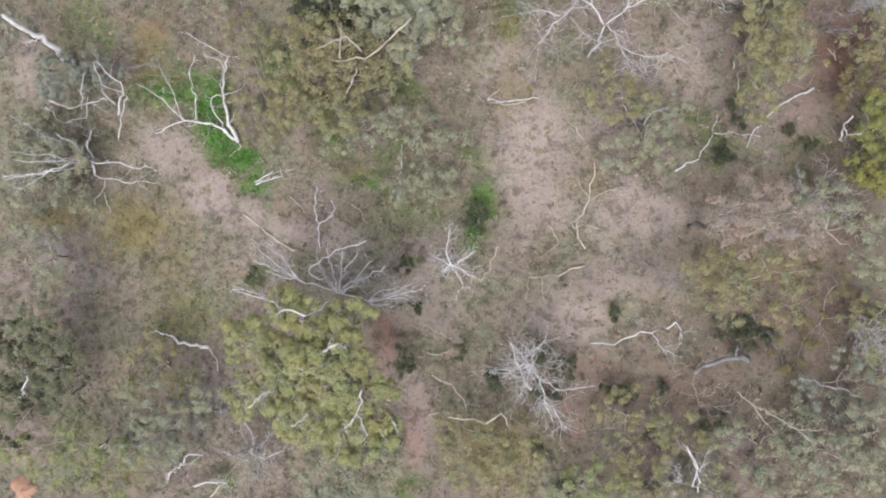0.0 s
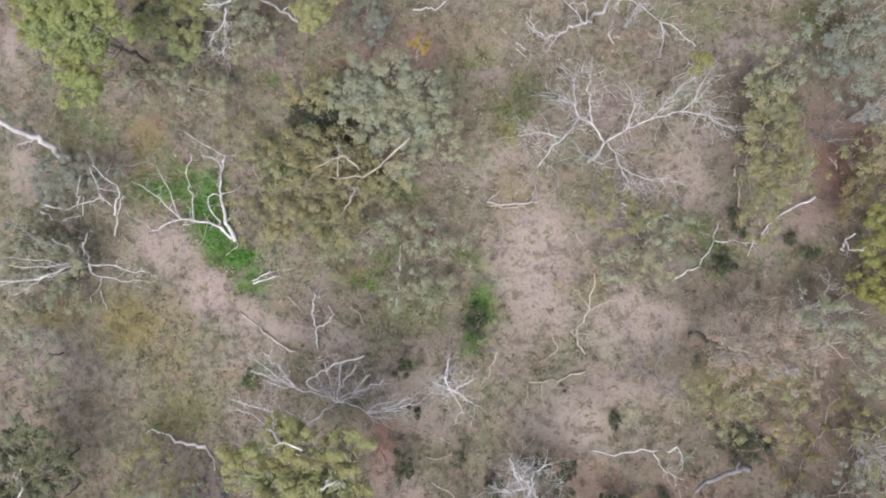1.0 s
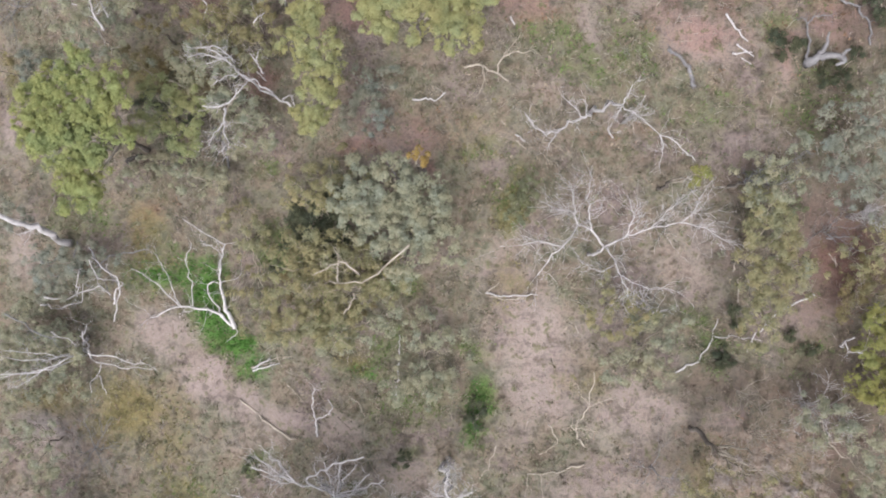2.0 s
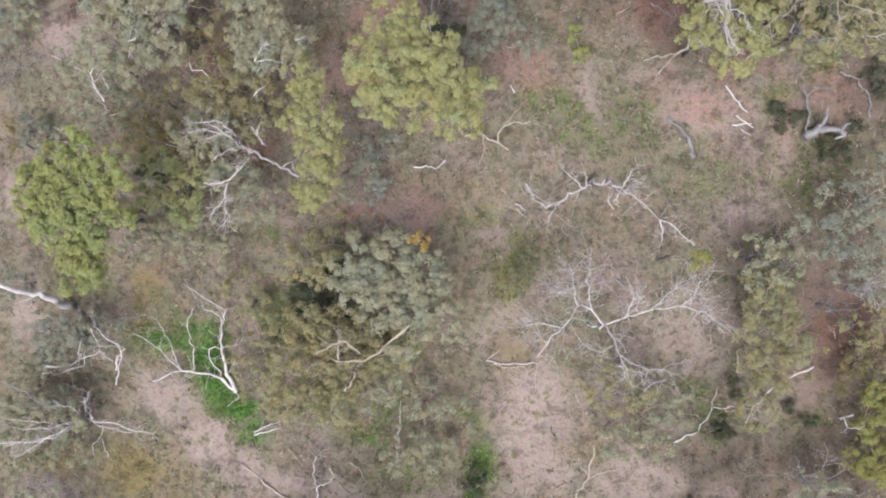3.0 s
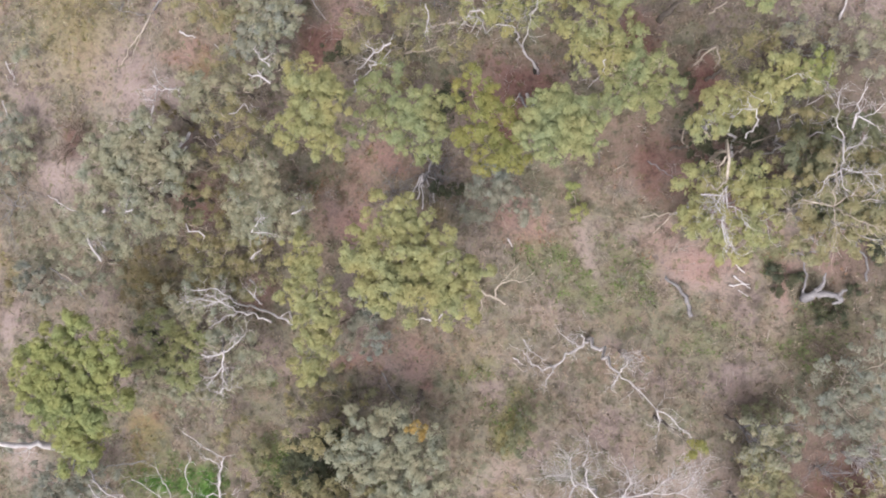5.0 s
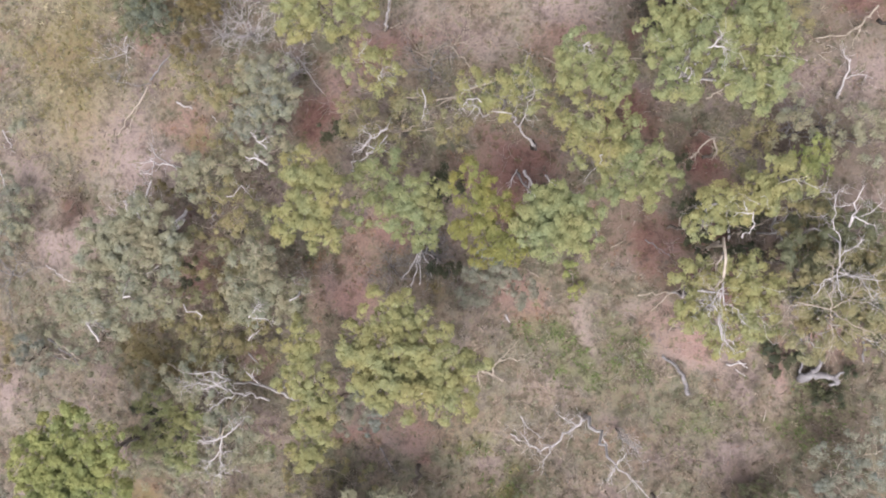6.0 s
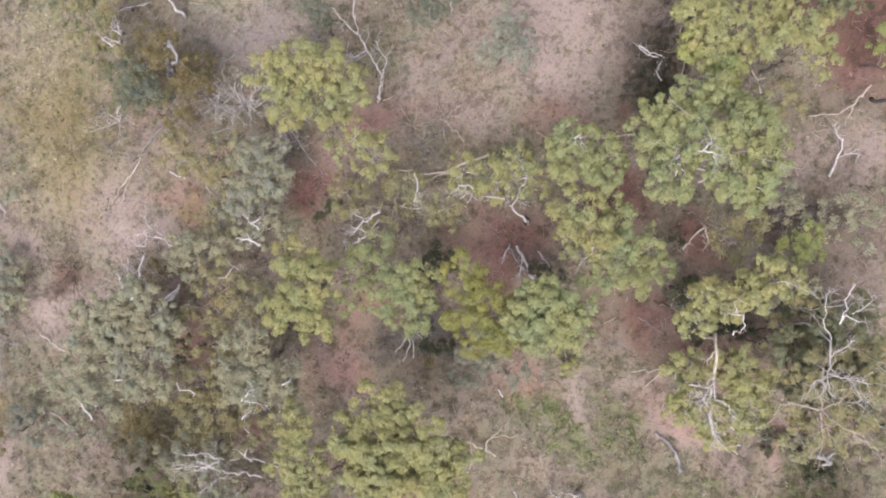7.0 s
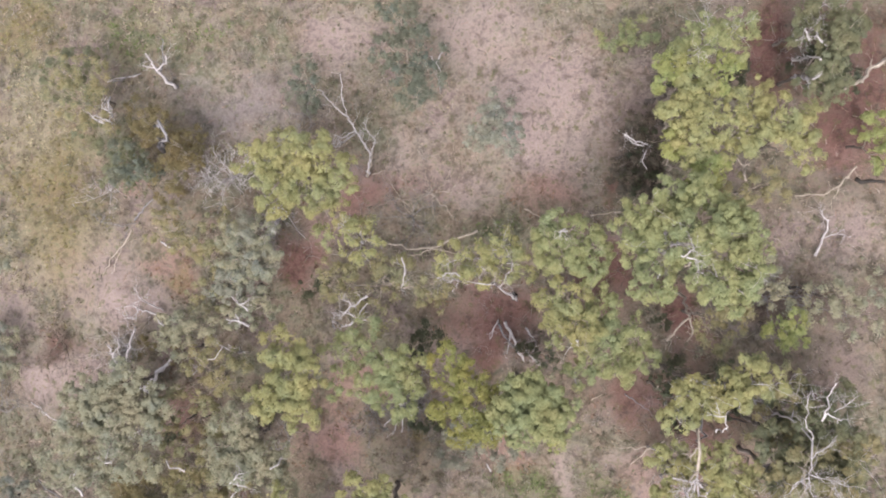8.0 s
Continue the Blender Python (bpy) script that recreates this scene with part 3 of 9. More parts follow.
def litter():
    """Bark strips and fallen twigs strewn over the ground."""
    rng = np.random.default_rng(5)
    n = LITTER
    x, y = rng.uniform(-29, 29, n), rng.uniform(-17, 53, n)
    turn, half = rng.uniform(0, 2 * np.pi, n), rng.uniform(0.06, 0.35, n) * rng.uniform(0.4, 1.0, n)
    wide = rng.uniform(0.006, 0.016, n)
    d, s = np.stack((np.cos(turn), np.sin(turn)), 1) * half[:, None], np.stack((-np.sin(turn), np.cos(turn)), 1) * wide[:, None]
    p = np.stack((x, y), 1)
    ends = [p - d - s, p - d + s, p + d + s * 0.5, p + d - s * 0.5]
    low = [np.concatenate((e, (land(e[:, 0], e[:, 1]) + 0.01)[:, None]), 1) for e in ends]
    ridge = [np.concatenate((e, (land(e[:, 0], e[:, 1]) + 0.05)[:, None]), 1) for e in (p - d, p + d)]
    v = np.stack(low + ridge, 1).reshape(-1, 3)
    i = np.arange(n)[:, None] * 6
    faces = np.concatenate((i + np.array([[0, 4, 5, 3]]), i + np.array([[1, 2, 5, 4]])), 0)
    me = quads(bpy.data.meshes.new("fallen_twigs"), v, faces)
    tones = np.array(((0.251, 0.224, 0.205), (0.178, 0.152, 0.132), (0.106, 0.079, 0.066), (0.198, 0.132, 0.106), (0.059, 0.050, 0.043)))
    paint(me, "tint", np.repeat(tones[rng.integers(0, len(tones), n)], 6, 0))
    me.materials.append(BLADES)
    return tagged(new("fallen_twigs", me), "grey and brown fallen twigs and bark strips on the ground", "twigs", kind="stuff")


def low_scrub():
    """Knee-high tussocks and seedlings, thick in some places and absent from bare soil."""
    rng = np.random.default_rng(21)
    n = SCRUB
    x, y = rng.uniform(-28, 28, n), rng.uniform(-16, 52, n)
    c = cover_at(x, y)
    thick = 0.45 + 0.5 * wobble(x, y, 0.55, 1.3) + 0.25 * wobble(y, x, 1.7, 0.2)
    keep = rng.random(n) < np.clip(thick - 0.9 * c["bare"] - 0.3 * c["red"] - 0.6 * c["rust"] - 0.5 * c["pale"], 0.01, 1)
    x, y = x[keep], y[keep]
    c = {k: v[keep] for k, v in c.items()}
    n, k = len(x), 38
    tones = np.array(((0.155, 0.138, 0.098), (0.18, 0.154, 0.118), (0.115, 0.112, 0.076), (0.145, 0.146, 0.104), (0.2, 0.166, 0.136), (0.16, 0.135, 0.092), (0.175, 0.144, 0.124), (0.125, 0.13, 0.082), (0.1, 0.098, 0.07)))
    tint = tones[rng.integers(0, len(tones), n)]
    for kind, tone in (("green", (0.1, 0.128, 0.052)), ("ochre", (0.15, 0.13, 0.066)), ("red", (0.16, 0.108, 0.082)), ("grey", (0.15, 0.137, 0.123)), ("brown", (0.10, 0.082, 0.062))):
        tint[rng.random(n) < c[kind] * 0.8] = np.array(tone)
    tint = tint * rng.uniform(0.62, 1.24, (n, 1))
    size = rng.uniform(0.14, 0.36, n) * rng.choice([1.0, 1.0, 1.0, 1.55], n)
    d = rng.normal(0, 1, (n, k, 3))
    d[..., 2] = np.abs(d[..., 2])
    d /= np.linalg.norm(d, axis=2, keepdims=True)
    root = np.stack((x, y, land(x, y)), 1)
    at = root[:, None, :] + d * np.array([1, 1, 0.8]) * (size[:, None] * rng.uniform(0.3, 1.1, (n, k)))[..., None]
    me = quads(bpy.data.meshes.new("low_scrub"), *leaf_quads(at.reshape(-1, 3), d.reshape(-1, 3), np.repeat(0.032 + 0.075 * size, k), rng))
    paint(me, "tint", np.repeat(tint, k * 4, 0))
    me.materials.append(BLADES)
    return tagged(new("low_scrub", me), "low grey-olive scrub and dry tussocks on the slope", "scrub", kind="stuff")


def dry_brush():
    """Tangles of thin dead stems that stand in the grass."""
    rng = np.random.default_rng(22)
    n, k = BRUSH, 9
    x, y = rng.uniform(-27, 27, n), rng.uniform(-16, 51, n)
    c = cover_at(x, y)
    keep = rng.random(n) < np.clip(0.5 + 0.55 * wobble(x, y, 0.45, 2.2) - 0.6 * c["bare"] - 0.4 * c["pale"], 0.04, 1)
    x, y = x[keep], y[keep]
    n = len(x)
    turn, up = rng.uniform(0, 2 * np.pi, (n, k)), rng.uniform(0.1, 0.9, (n, k))
    long = rng.uniform(0.25, 0.75, n)[:, None] * rng.uniform(0.4, 1.2, (n, k))
    way = np.stack((np.cos(turn), np.sin(turn), up), 2)
    root = np.stack((x, y, land(x, y)), 1)[:, None, :] + rng.normal(0, 0.12, (n, k, 3)) * np.array([1, 1, 0])
    mid = root + way * (0.55 * long)[..., None] + rng.normal(0, 0.05, (n, k, 3))
    tip = root + way * long[..., None] + rng.normal(0, 0.13, (n, k, 3))
    side = np.stack((-np.sin(turn), np.cos(turn), 0 * turn), 2) * 0.009
    deep = np.array([0, 0, 0.016])
    rings = [p + o for p, f in ((root, 1.0), (mid, 0.8), (tip, 0.4)) for o in (-side * f, side * f, deep * f)]
    v = np.stack(rings, 2).reshape(-1, 3)
    i = np.arange(n * k)[:, None] * 9
    faces = np.concatenate([i + np.array([[a, b, b + 3, a + 3]]) for q in (0, 3) for a, b in ((q, q + 1), (q + 1, q + 2), (q + 2, q))], 0)
    me = quads(bpy.data.meshes.new("dry_brush"), v, faces)
    tones = np.array(((0.26, 0.235, 0.22), (0.21, 0.185, 0.165), (0.15, 0.125, 0.11), (0.24, 0.20, 0.175)))
    paint(me, "tint", np.repeat(tones[rng.integers(0, len(tones), n)], k * 9, 0))
    me.materials.append(BLADES)
    return tagged(new("dry_brush", me), "thin grey dead stems standing in dry grass", "dry brush", kind="stuff")


# ---- wood ----
def part(name, me, mat, parent, label=""):
    me.materials.append(mat)
    ob = new(name, me)
    ob.parent = parent
    if label:
        tagged(ob, label)
    return ob


def thing(name, x, y, label, category, group=""):
    ob = new(name)
    ob.location = (x, y, float(land(x, y)))
    return tagged(ob, label, category, group)


def tube(points, r0, r1, rng, sides=7, knots=6, rough=0.12, crook=0.17):
    """Verts and faces of a tapered, slightly crooked round limb through the points."""
    pts = np.asarray(points, float)
    seg = np.r_[0, np.cumsum(np.linalg.norm(np.diff(pts, axis=0), axis=1))]
    n = max(3, min(14, int(len(pts) * knots / 2)))
    s = np.linspace(0, seg[-1], n)
    line = np.stack([np.interp(s, seg, pts[:, i]) for i in range(3)], 1)
    radius = r0 + (r1 - r0) * (s / seg[-1]) ** 0.7
    line[1:-1] += rng.normal(0, 1, (n - 2, 3)) * (0.12 * radius[1:-1, None] + crook * seg[-1] / n)
    way = np.gradient(line, axis=0)
    way /= np.linalg.norm(way, axis=1, keepdims=True) + 1e-9
    ref = np.where(np.abs(way[:, 2:3]) > 0.9, np.array([[1.0, 0, 0]]), np.array([[0, 0, 1.0]]))
    u = np.cross(way, ref)
    u /= np.linalg.norm(u, axis=1, keepdims=True) + 1e-9
    v = np.cross(way, u)
    a = np.linspace(0, 2 * np.pi, sides, endpoint=False)
    rr = radius[:, None] * (1 + rough * rng.normal(0, 1, (n, sides)))
    ring = line[:, None, :] + rr[..., None] * (np.cos(a)[None, :, None] * u[:, None, :] + np.sin(a)[None, :, None] * v[:, None, :])
    verts = np.concatenate((ring.reshape(-1, 3), line[:1], line[-1:] + way[-1:] * r1))
    faces = []
    for i in range(n - 1):
        for j in range(sides):
            k = (j + 1) % sides
            faces.append((i * sides + j, i * sides + k, (i + 1) * sides + k, (i + 1) * sides + j))
    for j in range(sides):
        k = (j + 1) % sides
        faces.append((n * sides, k, j, j))
        faces.append((n * sides + 1, (n - 1) * sides + j, (n - 1) * sides + k, (n - 1) * sides + k))
    return verts, faces, line, radius


def joined(name, pieces):
    verts, faces, start = [], [], 0
    for v, f in pieces:
        verts.append(v)
        faces += [tuple(dict.fromkeys(i + start for i in q)) for q in f]
        start += len(v)
    me = bpy.data.meshes.new(name)
    me.from_pydata(np.concatenate(verts).tolist(), [], faces)
    me.polygons.foreach_set("use_smooth", np.ones(len(me.polygons), bool))
    return me


def raised(ob, points):
    """Points (x, y, height over the ground) in the space of the thing ob."""
    return [(x - ob.location.x, y - ob.location.y, float(land(x, y)) + h - ob.location.z) for x, y, h in points]


def limb(ob, wood, r0, r1, *points, name="limb", twigs=0, reach=0.6, label=""):
    """One limb of ob through points (x, y, height), with a few thin twigs that fork off it."""
    rng = np.random.default_rng(abs(int(points[0][0] * 331 + points[-1][1] * 977)) % 99991)
    v, f, line, radius = tube(raised(ob, points), r0, r1, rng)
    branch = part(name, joined(name, [(v, f)]), WOOD[wood], ob, label)
    if twigs:
        sprays = []
        whole = np.linalg.norm(line[-1] - line[0])
        for _ in range(twigs):
            i = int(rng.integers(len(line) // 4, len(line)))
            way = line[min(i + 1, len(line) - 1)] - line[max(i - 1, 0)]
            way /= np.linalg.norm(way) + 1e-9
            way = way * 0.7 + rng.normal(0, 1, 3) * np.array([1, 1, 0.5]) * 0.68
            way /= np.linalg.norm(way)
            long = reach * rng.uniform(0.45, 1.5)
            bend = rng.normal(0, 0.2, 3) * long
            thick = max(0.010, min(0.45 * radius[i], 0.026))
            tv, tf, tl, _ = tube([line[i], line[i] + way * long * 0.5 + bend, line[i] + way * long + bend * 0.6], thick, 0.006, rng, sides=3, knots=3, crook=0.14)
            sprays.append((tv, tf))
            for q in range(3):
                j = int(rng.integers(1, len(tl)))
                d = way * 0.8 + rng.normal(0, 0.75, 3) * np.array([1, 1, 0.5])
                d *= long * rng.uniform(0.3, 0.85) / (np.linalg.norm(d) + 1e-9)
                sv, sf, _, _ = tube([tl[j], tl[j] + d * 0.5 + rng.normal(0, 0.08, 3) * long, tl[j] + d], thick * 0.6, 0.005, rng, sides=3, knots=2)
                sprays.append((sv, sf))
        tagged(part("twig_spray", joined("twig_spray", sprays), WOOD[wood], branch), kind="stuff")
    return branch


def dead_shrub(x, y, h, r, wood, arms, label, seed, group=""):
    """A bare shrub: arms that rise from one foot and fork into fine twigs."""
    ob = thing("dead_shrub", x, y, label, "dead shrub", group)
    rng = np.random.default_rng(seed)
    for i in range(arms):
        a = 2 * np.pi * (i + rng.uniform(-0.35, 0.35)) / arms
        far, top = r * rng.uniform(0.6, 1.1), h * rng.uniform(0.55, 1.0)
        mid = (x + 0.4 * far * np.cos(a + rng.normal(0, 0.3)), y + 0.4 * far * np.sin(a + rng.normal(0, 0.3)), 0.62 * top)
        limb(ob, wood, 0.018 + 0.008 * r, 0.007, (x, y, 0.0), mid, (x + far * np.cos(a), y + far * np.sin(a), top), twigs=8, reach=0.42 * r)
    return ob


# ---- foliage ----
def leaf_quads(at, out, size, rng):
    """Verts and faces of a small pointed blade at each place, turned at random about the way out."""
    n = len(at)
    normal = out + np.array([[0, 0, 0.15]]) + rng.normal(0, 0.24, (n, 3))
    normal /= np.linalg.norm(normal, axis=1, keepdims=True)
    u = rng.normal(0, 1, (n, 3))
    u -= normal * (u * normal).sum(1, keepdims=True)
    u /= np.linalg.norm(u, axis=1, keepdims=True) + 1e-9
    v = np.cross(normal, u)
    long = (size * rng.uniform(0.6, 1.35, n))[:, None]
    wide = long * rng.uniform(0.34, 0.55, n)[:, None]
    verts = np.stack((at - u * long, at + v * wide, at + u * long, at - v * wide), 1).reshape(-1, 3)
    return verts, np.arange(4 * n).reshape(-1, 4)


def bough(ob, kind, x, y, z, r, dense, rng, leaf=0.06, flat=0.62):
    """One rounded bough of the crown: clumps of leaves over a lumpy dome, with gaps between them."""
    lobes = 4 + int(5.5 * r)
    i = np.arange(lobes) + 0.5
    turn = 2.39996 * i + rng.uniform(0, 6.3) + rng.normal(0, 0.25, lobes)
    rise = np.clip(1.0 - 1.05 * i / lobes + rng.normal(0, 0.06, lobes), -0.1, 0.99)
    ring = np.sqrt(1 - rise ** 2)
    hub = np.stack((np.cos(turn) * ring, np.sin(turn) * ring, rise), 1)
    wide = r * rng.uniform(0.78, 1.22, lobes) / np.sqrt(lobes)
    spot = hub * (r * rng.uniform(0.55, 0.95, lobes))[:, None] * np.array([[1, 1, flat]])
    small = 0.11 + 0.07 * min(r, 1.3)
    n = max(8, int(1.1 * (r / small) ** 2 * (0.16 + 0.84 * min(dense, 1.3))))
    own = rng.integers(0, lobes, n)
    way = rng.normal(0, 0.6, (n, 3)) + 0.5 * hub[own] + np.array([0, 0, 0.35])
    way /= np.linalg.norm(way, axis=1, keepdims=True)
    heart = spot[own] + way * (wide[own] * rng.uniform(0.7, 1.05, n))[:, None]
    size = small * rng.uniform(0.6, 1.4, n)
    k = LEAFCOUNT
    d = rng.normal(0, 1, (n, k, 3)) + 0.55 * way[:, None, :]
    d[..., 2] = np.where(d[..., 2] < -0.35, -d[..., 2], d[..., 2])
    d /= np.linalg.norm(d, axis=2, keepdims=True)
    reach = rng.uniform(0.5, 1.3, (n, k)) if dense >= 0.7 else rng.uniform(0.4, 1.5, (n, k))
    at = (heart[:, None, :] + d * np.array([1, 1, 0.7]) * (size[:, None] * reach)[..., None]).reshape(-1, 3)
    way = (0.8 * d + 0.25 * way[:, None, :] + np.array([0, 0, 0.3])).reshape(-1, 3)
    # broader, shaded leaves within the bough
    m = int(70 * r * r * max(dense - 0.35, 0))
    inner = rng.normal(0, 1, (m, 3))
    inner *= (r * rng.uniform(0.3, 0.72, m) / np.linalg.norm(inner, axis=1))[:, None] * np.array([[1.1, 1.1, 0.5]])
    at = np.concatenate((at, inner))
    way = np.concatenate((way, rng.normal(0, 0.4, (m, 3)) + np.array([[0, 0, 1.0]])))
    size = np.concatenate((np.full(len(at) - m, leaf), np.full(m, 2.1 * leaf)))
    at = at + np.array([[x - ob.location.x, y - ob.location.y, z - ob.location.z]])
    low = -ob.location.z + land(at[:, 0] + ob.location.x, at[:, 1] + ob.location.y) + 0.05
    at[:, 2] = np.maximum(at[:, 2], low)
    me = quads(bpy.data.meshes.new("foliage"), *leaf_quads(at, way, size, rng))
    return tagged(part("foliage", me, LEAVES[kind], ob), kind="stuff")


def stands(boughs):
    """The boughs sorted into plants: those that touch or nearly touch belong together."""
    groups = []
    for b in boughs:
        near = [g for g in groups if any(math.hypot(b[0] - c[0], b[1] - c[1]) < 1.1 * (b[3] + c[3]) + 0.5 for c in g)]
        groups = [g for g in groups if g not in near] + [[b] + [c for g in near for c in g]]
    return groups


def tree(name, kind, label, boughs, dense=1.0, wood="cream", bare=0, seed=1, lean=(0, 0), group=""):
    """Trees or shrubs of one look, one for each stand of the boughs (x, y, height, radius)."""
    for i, stand in enumerate(stands(boughs)):
        one_tree(name, kind, label, stand, dense, wood, bare, seed + 1000 * i, lean, group)


def one_tree(name, kind, label, boughs, dense, wood, bare, seed, lean, group):
    """A tree or shrub: trunk, limbs that reach into the boughs, leaves, and bare pale branches above."""
    rng = np.random.default_rng(seed)
    bx, by = np.mean([b[0] for b in boughs]) + lean[0], np.mean([b[1] for b in boughs]) + lean[1]
    ob = thing(name, bx, by, label, "tree" if name.endswith("tree") else "shrub", group)
    top = max(b[2] for b in boughs)
    thick = 0.03 + 0.014 * top
    fork = (bx + rng.normal(0, 0.12), by + rng.normal(0, 0.12), 0.42 * top)
    limb(ob, "bark", thick, thick * 0.7, (bx, by, -0.1), (bx + 0.05, by, 0.2 * top), fork, name="trunk")
    for x, y, h, r in boughs:
        mid = (0.5 * (fork[0] + x) + rng.normal(0, 0.15), 0.5 * (fork[1] + y) + rng.normal(0, 0.15), 0.45 * fork[2] + 0.5 * h)
        limb(ob, wood, thick * 0.6, 0.012, fork, mid, (x, y, h + (0.25 + min(0.3 * bare, 0.75)) * r), twigs=2 + int(1.4 * bare), reach=0.75 * r)
        bough(ob, kind, x, y, float(land(x, y)) + h, r, 1.18 * dense if name.endswith("tree") else 0.8 * dense, rng, leaf=0.060 if r < 0.8 else 0.070)
    return ob


def earth_mound(x, y):
    """A weathered mound of orange earth."""
    rng = np.random.default_rng(9)
    rings, sides = 7, 22
    verts, faces = [(0.0, 0.0, 0.42)], []
    for i in range(1, rings):
        s = i / (rings - 1)
        for j in range(sides):
            a = 2 * np.pi * j / sides
            r = 0.95 * s * (1 + 0.2 * np.sin(3 * a + 1) + 0.12 * np.sin(5 * a) + rng.normal(0, 0.07))
            verts.append((r * np.cos(a), r * np.sin(a), 0.42 * (1 - s ** 1.5) - 0.12 * s + rng.normal(0, 0.04)))
    for j in range(sides):
        k = (j + 1) % sides
        faces.append((0, 1 + j, 1 + k))
        for i in range(rings - 2):
            faces.append((1 + i * sides + j, 1 + (i + 1) * sides + j, 1 + (i + 1) * sides + k, 1 + i * sides + k))
    me = bpy.data.meshes.new("earth_mound")
    me.from_pydata(verts, [], faces)
    me.polygons.foreach_set("use_smooth", np.ones(len(me.polygons), bool))
    me.materials.append(EARTH)
    ob = new("earth_mound", me)
    ob.location = (x, y, float(land(x, y)))
    return tagged(ob, "weathered mound of bare orange earth on dry grass", "earth mound")


ground()
grass()
litter()
low_scrub()
dry_brush()

# trees and shrubs of the southern part
tree("gum_tree", "lime", "spreading lime-green tree with pale twigs beside a dead tree", [(-7.2, -4.9, 8.4, 1.1), (-5.2, -6.2, 8.7, 1.1), (-6.9, -7.2, 8.3, 1.0), (-8.39, -4.06, 8.00, 1.32), (-6.10, -2.97, 8.29, 1.24), (-8.16, -6.27, 8.43, 1.36), (-6.03, -4.92, 8.77, 1.44), (-4.06, -2.95, 8.18, 1.01), (-4.52, -4.89, 8.66, 1.54), (-5.61, -7.36, 8.31, 1.46), (-3.60, -6.47, 7.94, 1.57), (-4.10, -8.35, 8.02, 1.29), (-2.62, -8.05, 7.45, 0.86), (-7.31, -2.55, 7.69, 0.87)], 1.0, seed=11, bare=6, wood="white")
tree("olive_shrub", "olive", "thin olive shrub with cream branches", [(-7.31, 9.71, 5.32, 1.37), (-5.37, 10.27, 5.13, 1.37), (-6.21, 8.07, 5.03, 1.56), (-4.26, 8.61, 4.84, 1.43), (-2.59, 9.13, 4.59, 1.06), (-7.30, 7.22, 5.15, 1.25), (-5.08, 6.65, 5.19, 1.06)], 0.6, seed=12, bare=3)
tree("grey_shrub", "grey", "dense grey-green shrub on dry grass", [(-2.31, 11.60, 4.68, 1.55), (-0.39, 12.13, 4.61, 1.36), (-1.76, 9.91, 4.63, 1.12), (-3.68, 12.39, 5.01, 1.24), (0.16, 10.44, 4.59, 0.93)], 0.9, seed=13)
tree("dark_shrub", "dark", "dark green shrub deep among grey bushes", [(-6.46, 12.15, 3.84, 1.11), (-5.59, 13.00, 3.67, 0.98)], 0.8, seed=14)
tree("olive_shrub", "moss", "dark olive shrub thinning at its edge", [(-22.16, -5.33, 4.54, 1.54), (-20.04, -5.92, 4.37, 1.34), (-22.72, -7.70, 4.70, 1.34), (-20.31, -7.69, 4.44, 1.14), (-21.51, -3.83, 4.43, 1.21)], 0.55, seed=15)
tree("grey_shrub", "grey", "grey-green shrub under the lime-green tree", [(-6.10, -11.66, 4.16, 1.41), (-4.11, -11.66, 3.98, 1.41), (-2.67, -10.76, 3.83, 0.96), (-5.24, -12.50, 4.09, 1.28)], 0.8, seed=16)
tree("grey_shrub", "grey", "thin grey shrub with fine twigs", [(9.81, 5.98, 2.31, 1.47), (11.46, 6.80, 2.18, 0.96), (8.93, 4.83, 2.40, 1.09), (10.63, 4.83, 2.21, 1.09)], 0.45, seed=17, bare=2)
tree("pale_tree", "olive", "slender pale olive tree over the dry slope", [(15.22, 11.13, 3.86, 1.37), (14.66, 9.52, 4.06, 1.07), (15.47, 8.48, 3.95, 1.25), (14.66, 7.14, 3.92, 1.07), (15.99, 10.05, 3.94, 1.19), (14.94, 12.69, 3.98, 1.19)], 0.55, seed=18, bare=2)
tree("mustard_shrub", "mustard", "mustard-yellow flowering shrub on brown litter", [(21.52, 5.93, 1.12, 1.39), (20.91, 4.23, 1.30, 1.14), (21.78, 3.40, 1.06, 1.27), (21.13, 7.30, 1.21, 0.82)], 0.9, seed=19)
tree("olive_shrub", "olive", "thin ochre-olive shrub with dry leaves", [(13.16, -1.08, 2.65, 1.25), (15.12, -1.63, 2.38, 1.43), (16.72, -1.08, 2.20, 1.06), (13.97, -2.73, 2.73, 1.12), (16.48, -2.74, 2.22, 1.25)], 0.35, seed=20, bare=2)
tree("olive_shrub", "olive", "low olive shrub beside a forked dead branch", [(1.03, -10.30, 2.96, 1.42), (3.03, -9.13, 2.79, 1.16), (2.75, -11.16, 2.71, 1.49), (4.18, -10.27, 2.52, 1.10), (0.17, -9.11, 3.28, 0.97)], 0.5, seed=21)
tree("grey_shrub", "pale", "low pale green shrub with fine stems", [(7.38, -11.79, 1.94, 1.30), (6.21, -12.34, 2.12, 1.10), (8.52, -12.63, 1.82, 1.10)], 0.5, seed=22)
tree("grey_shrub", "grey", "grey-green shrub with dead limbs through it", [(-22.83, 6.34, 2.31, 1.56), (-21.23, 5.07, 2.38, 1.42), (-23.12, 4.13, 2.47, 1.42), (-24.02, 5.69, 2.52, 1.21)], 0.55, seed=23, bare=3)
tree("grey_shrub", "blue", "blue-grey shrub at the foot of a leaning dead trunk", [(-21.15, 9.45, 2.55, 1.27), (-19.86, 10.06, 2.44, 1.06), (-21.39, 8.32, 2.61, 0.85)], 0.6, seed=24)
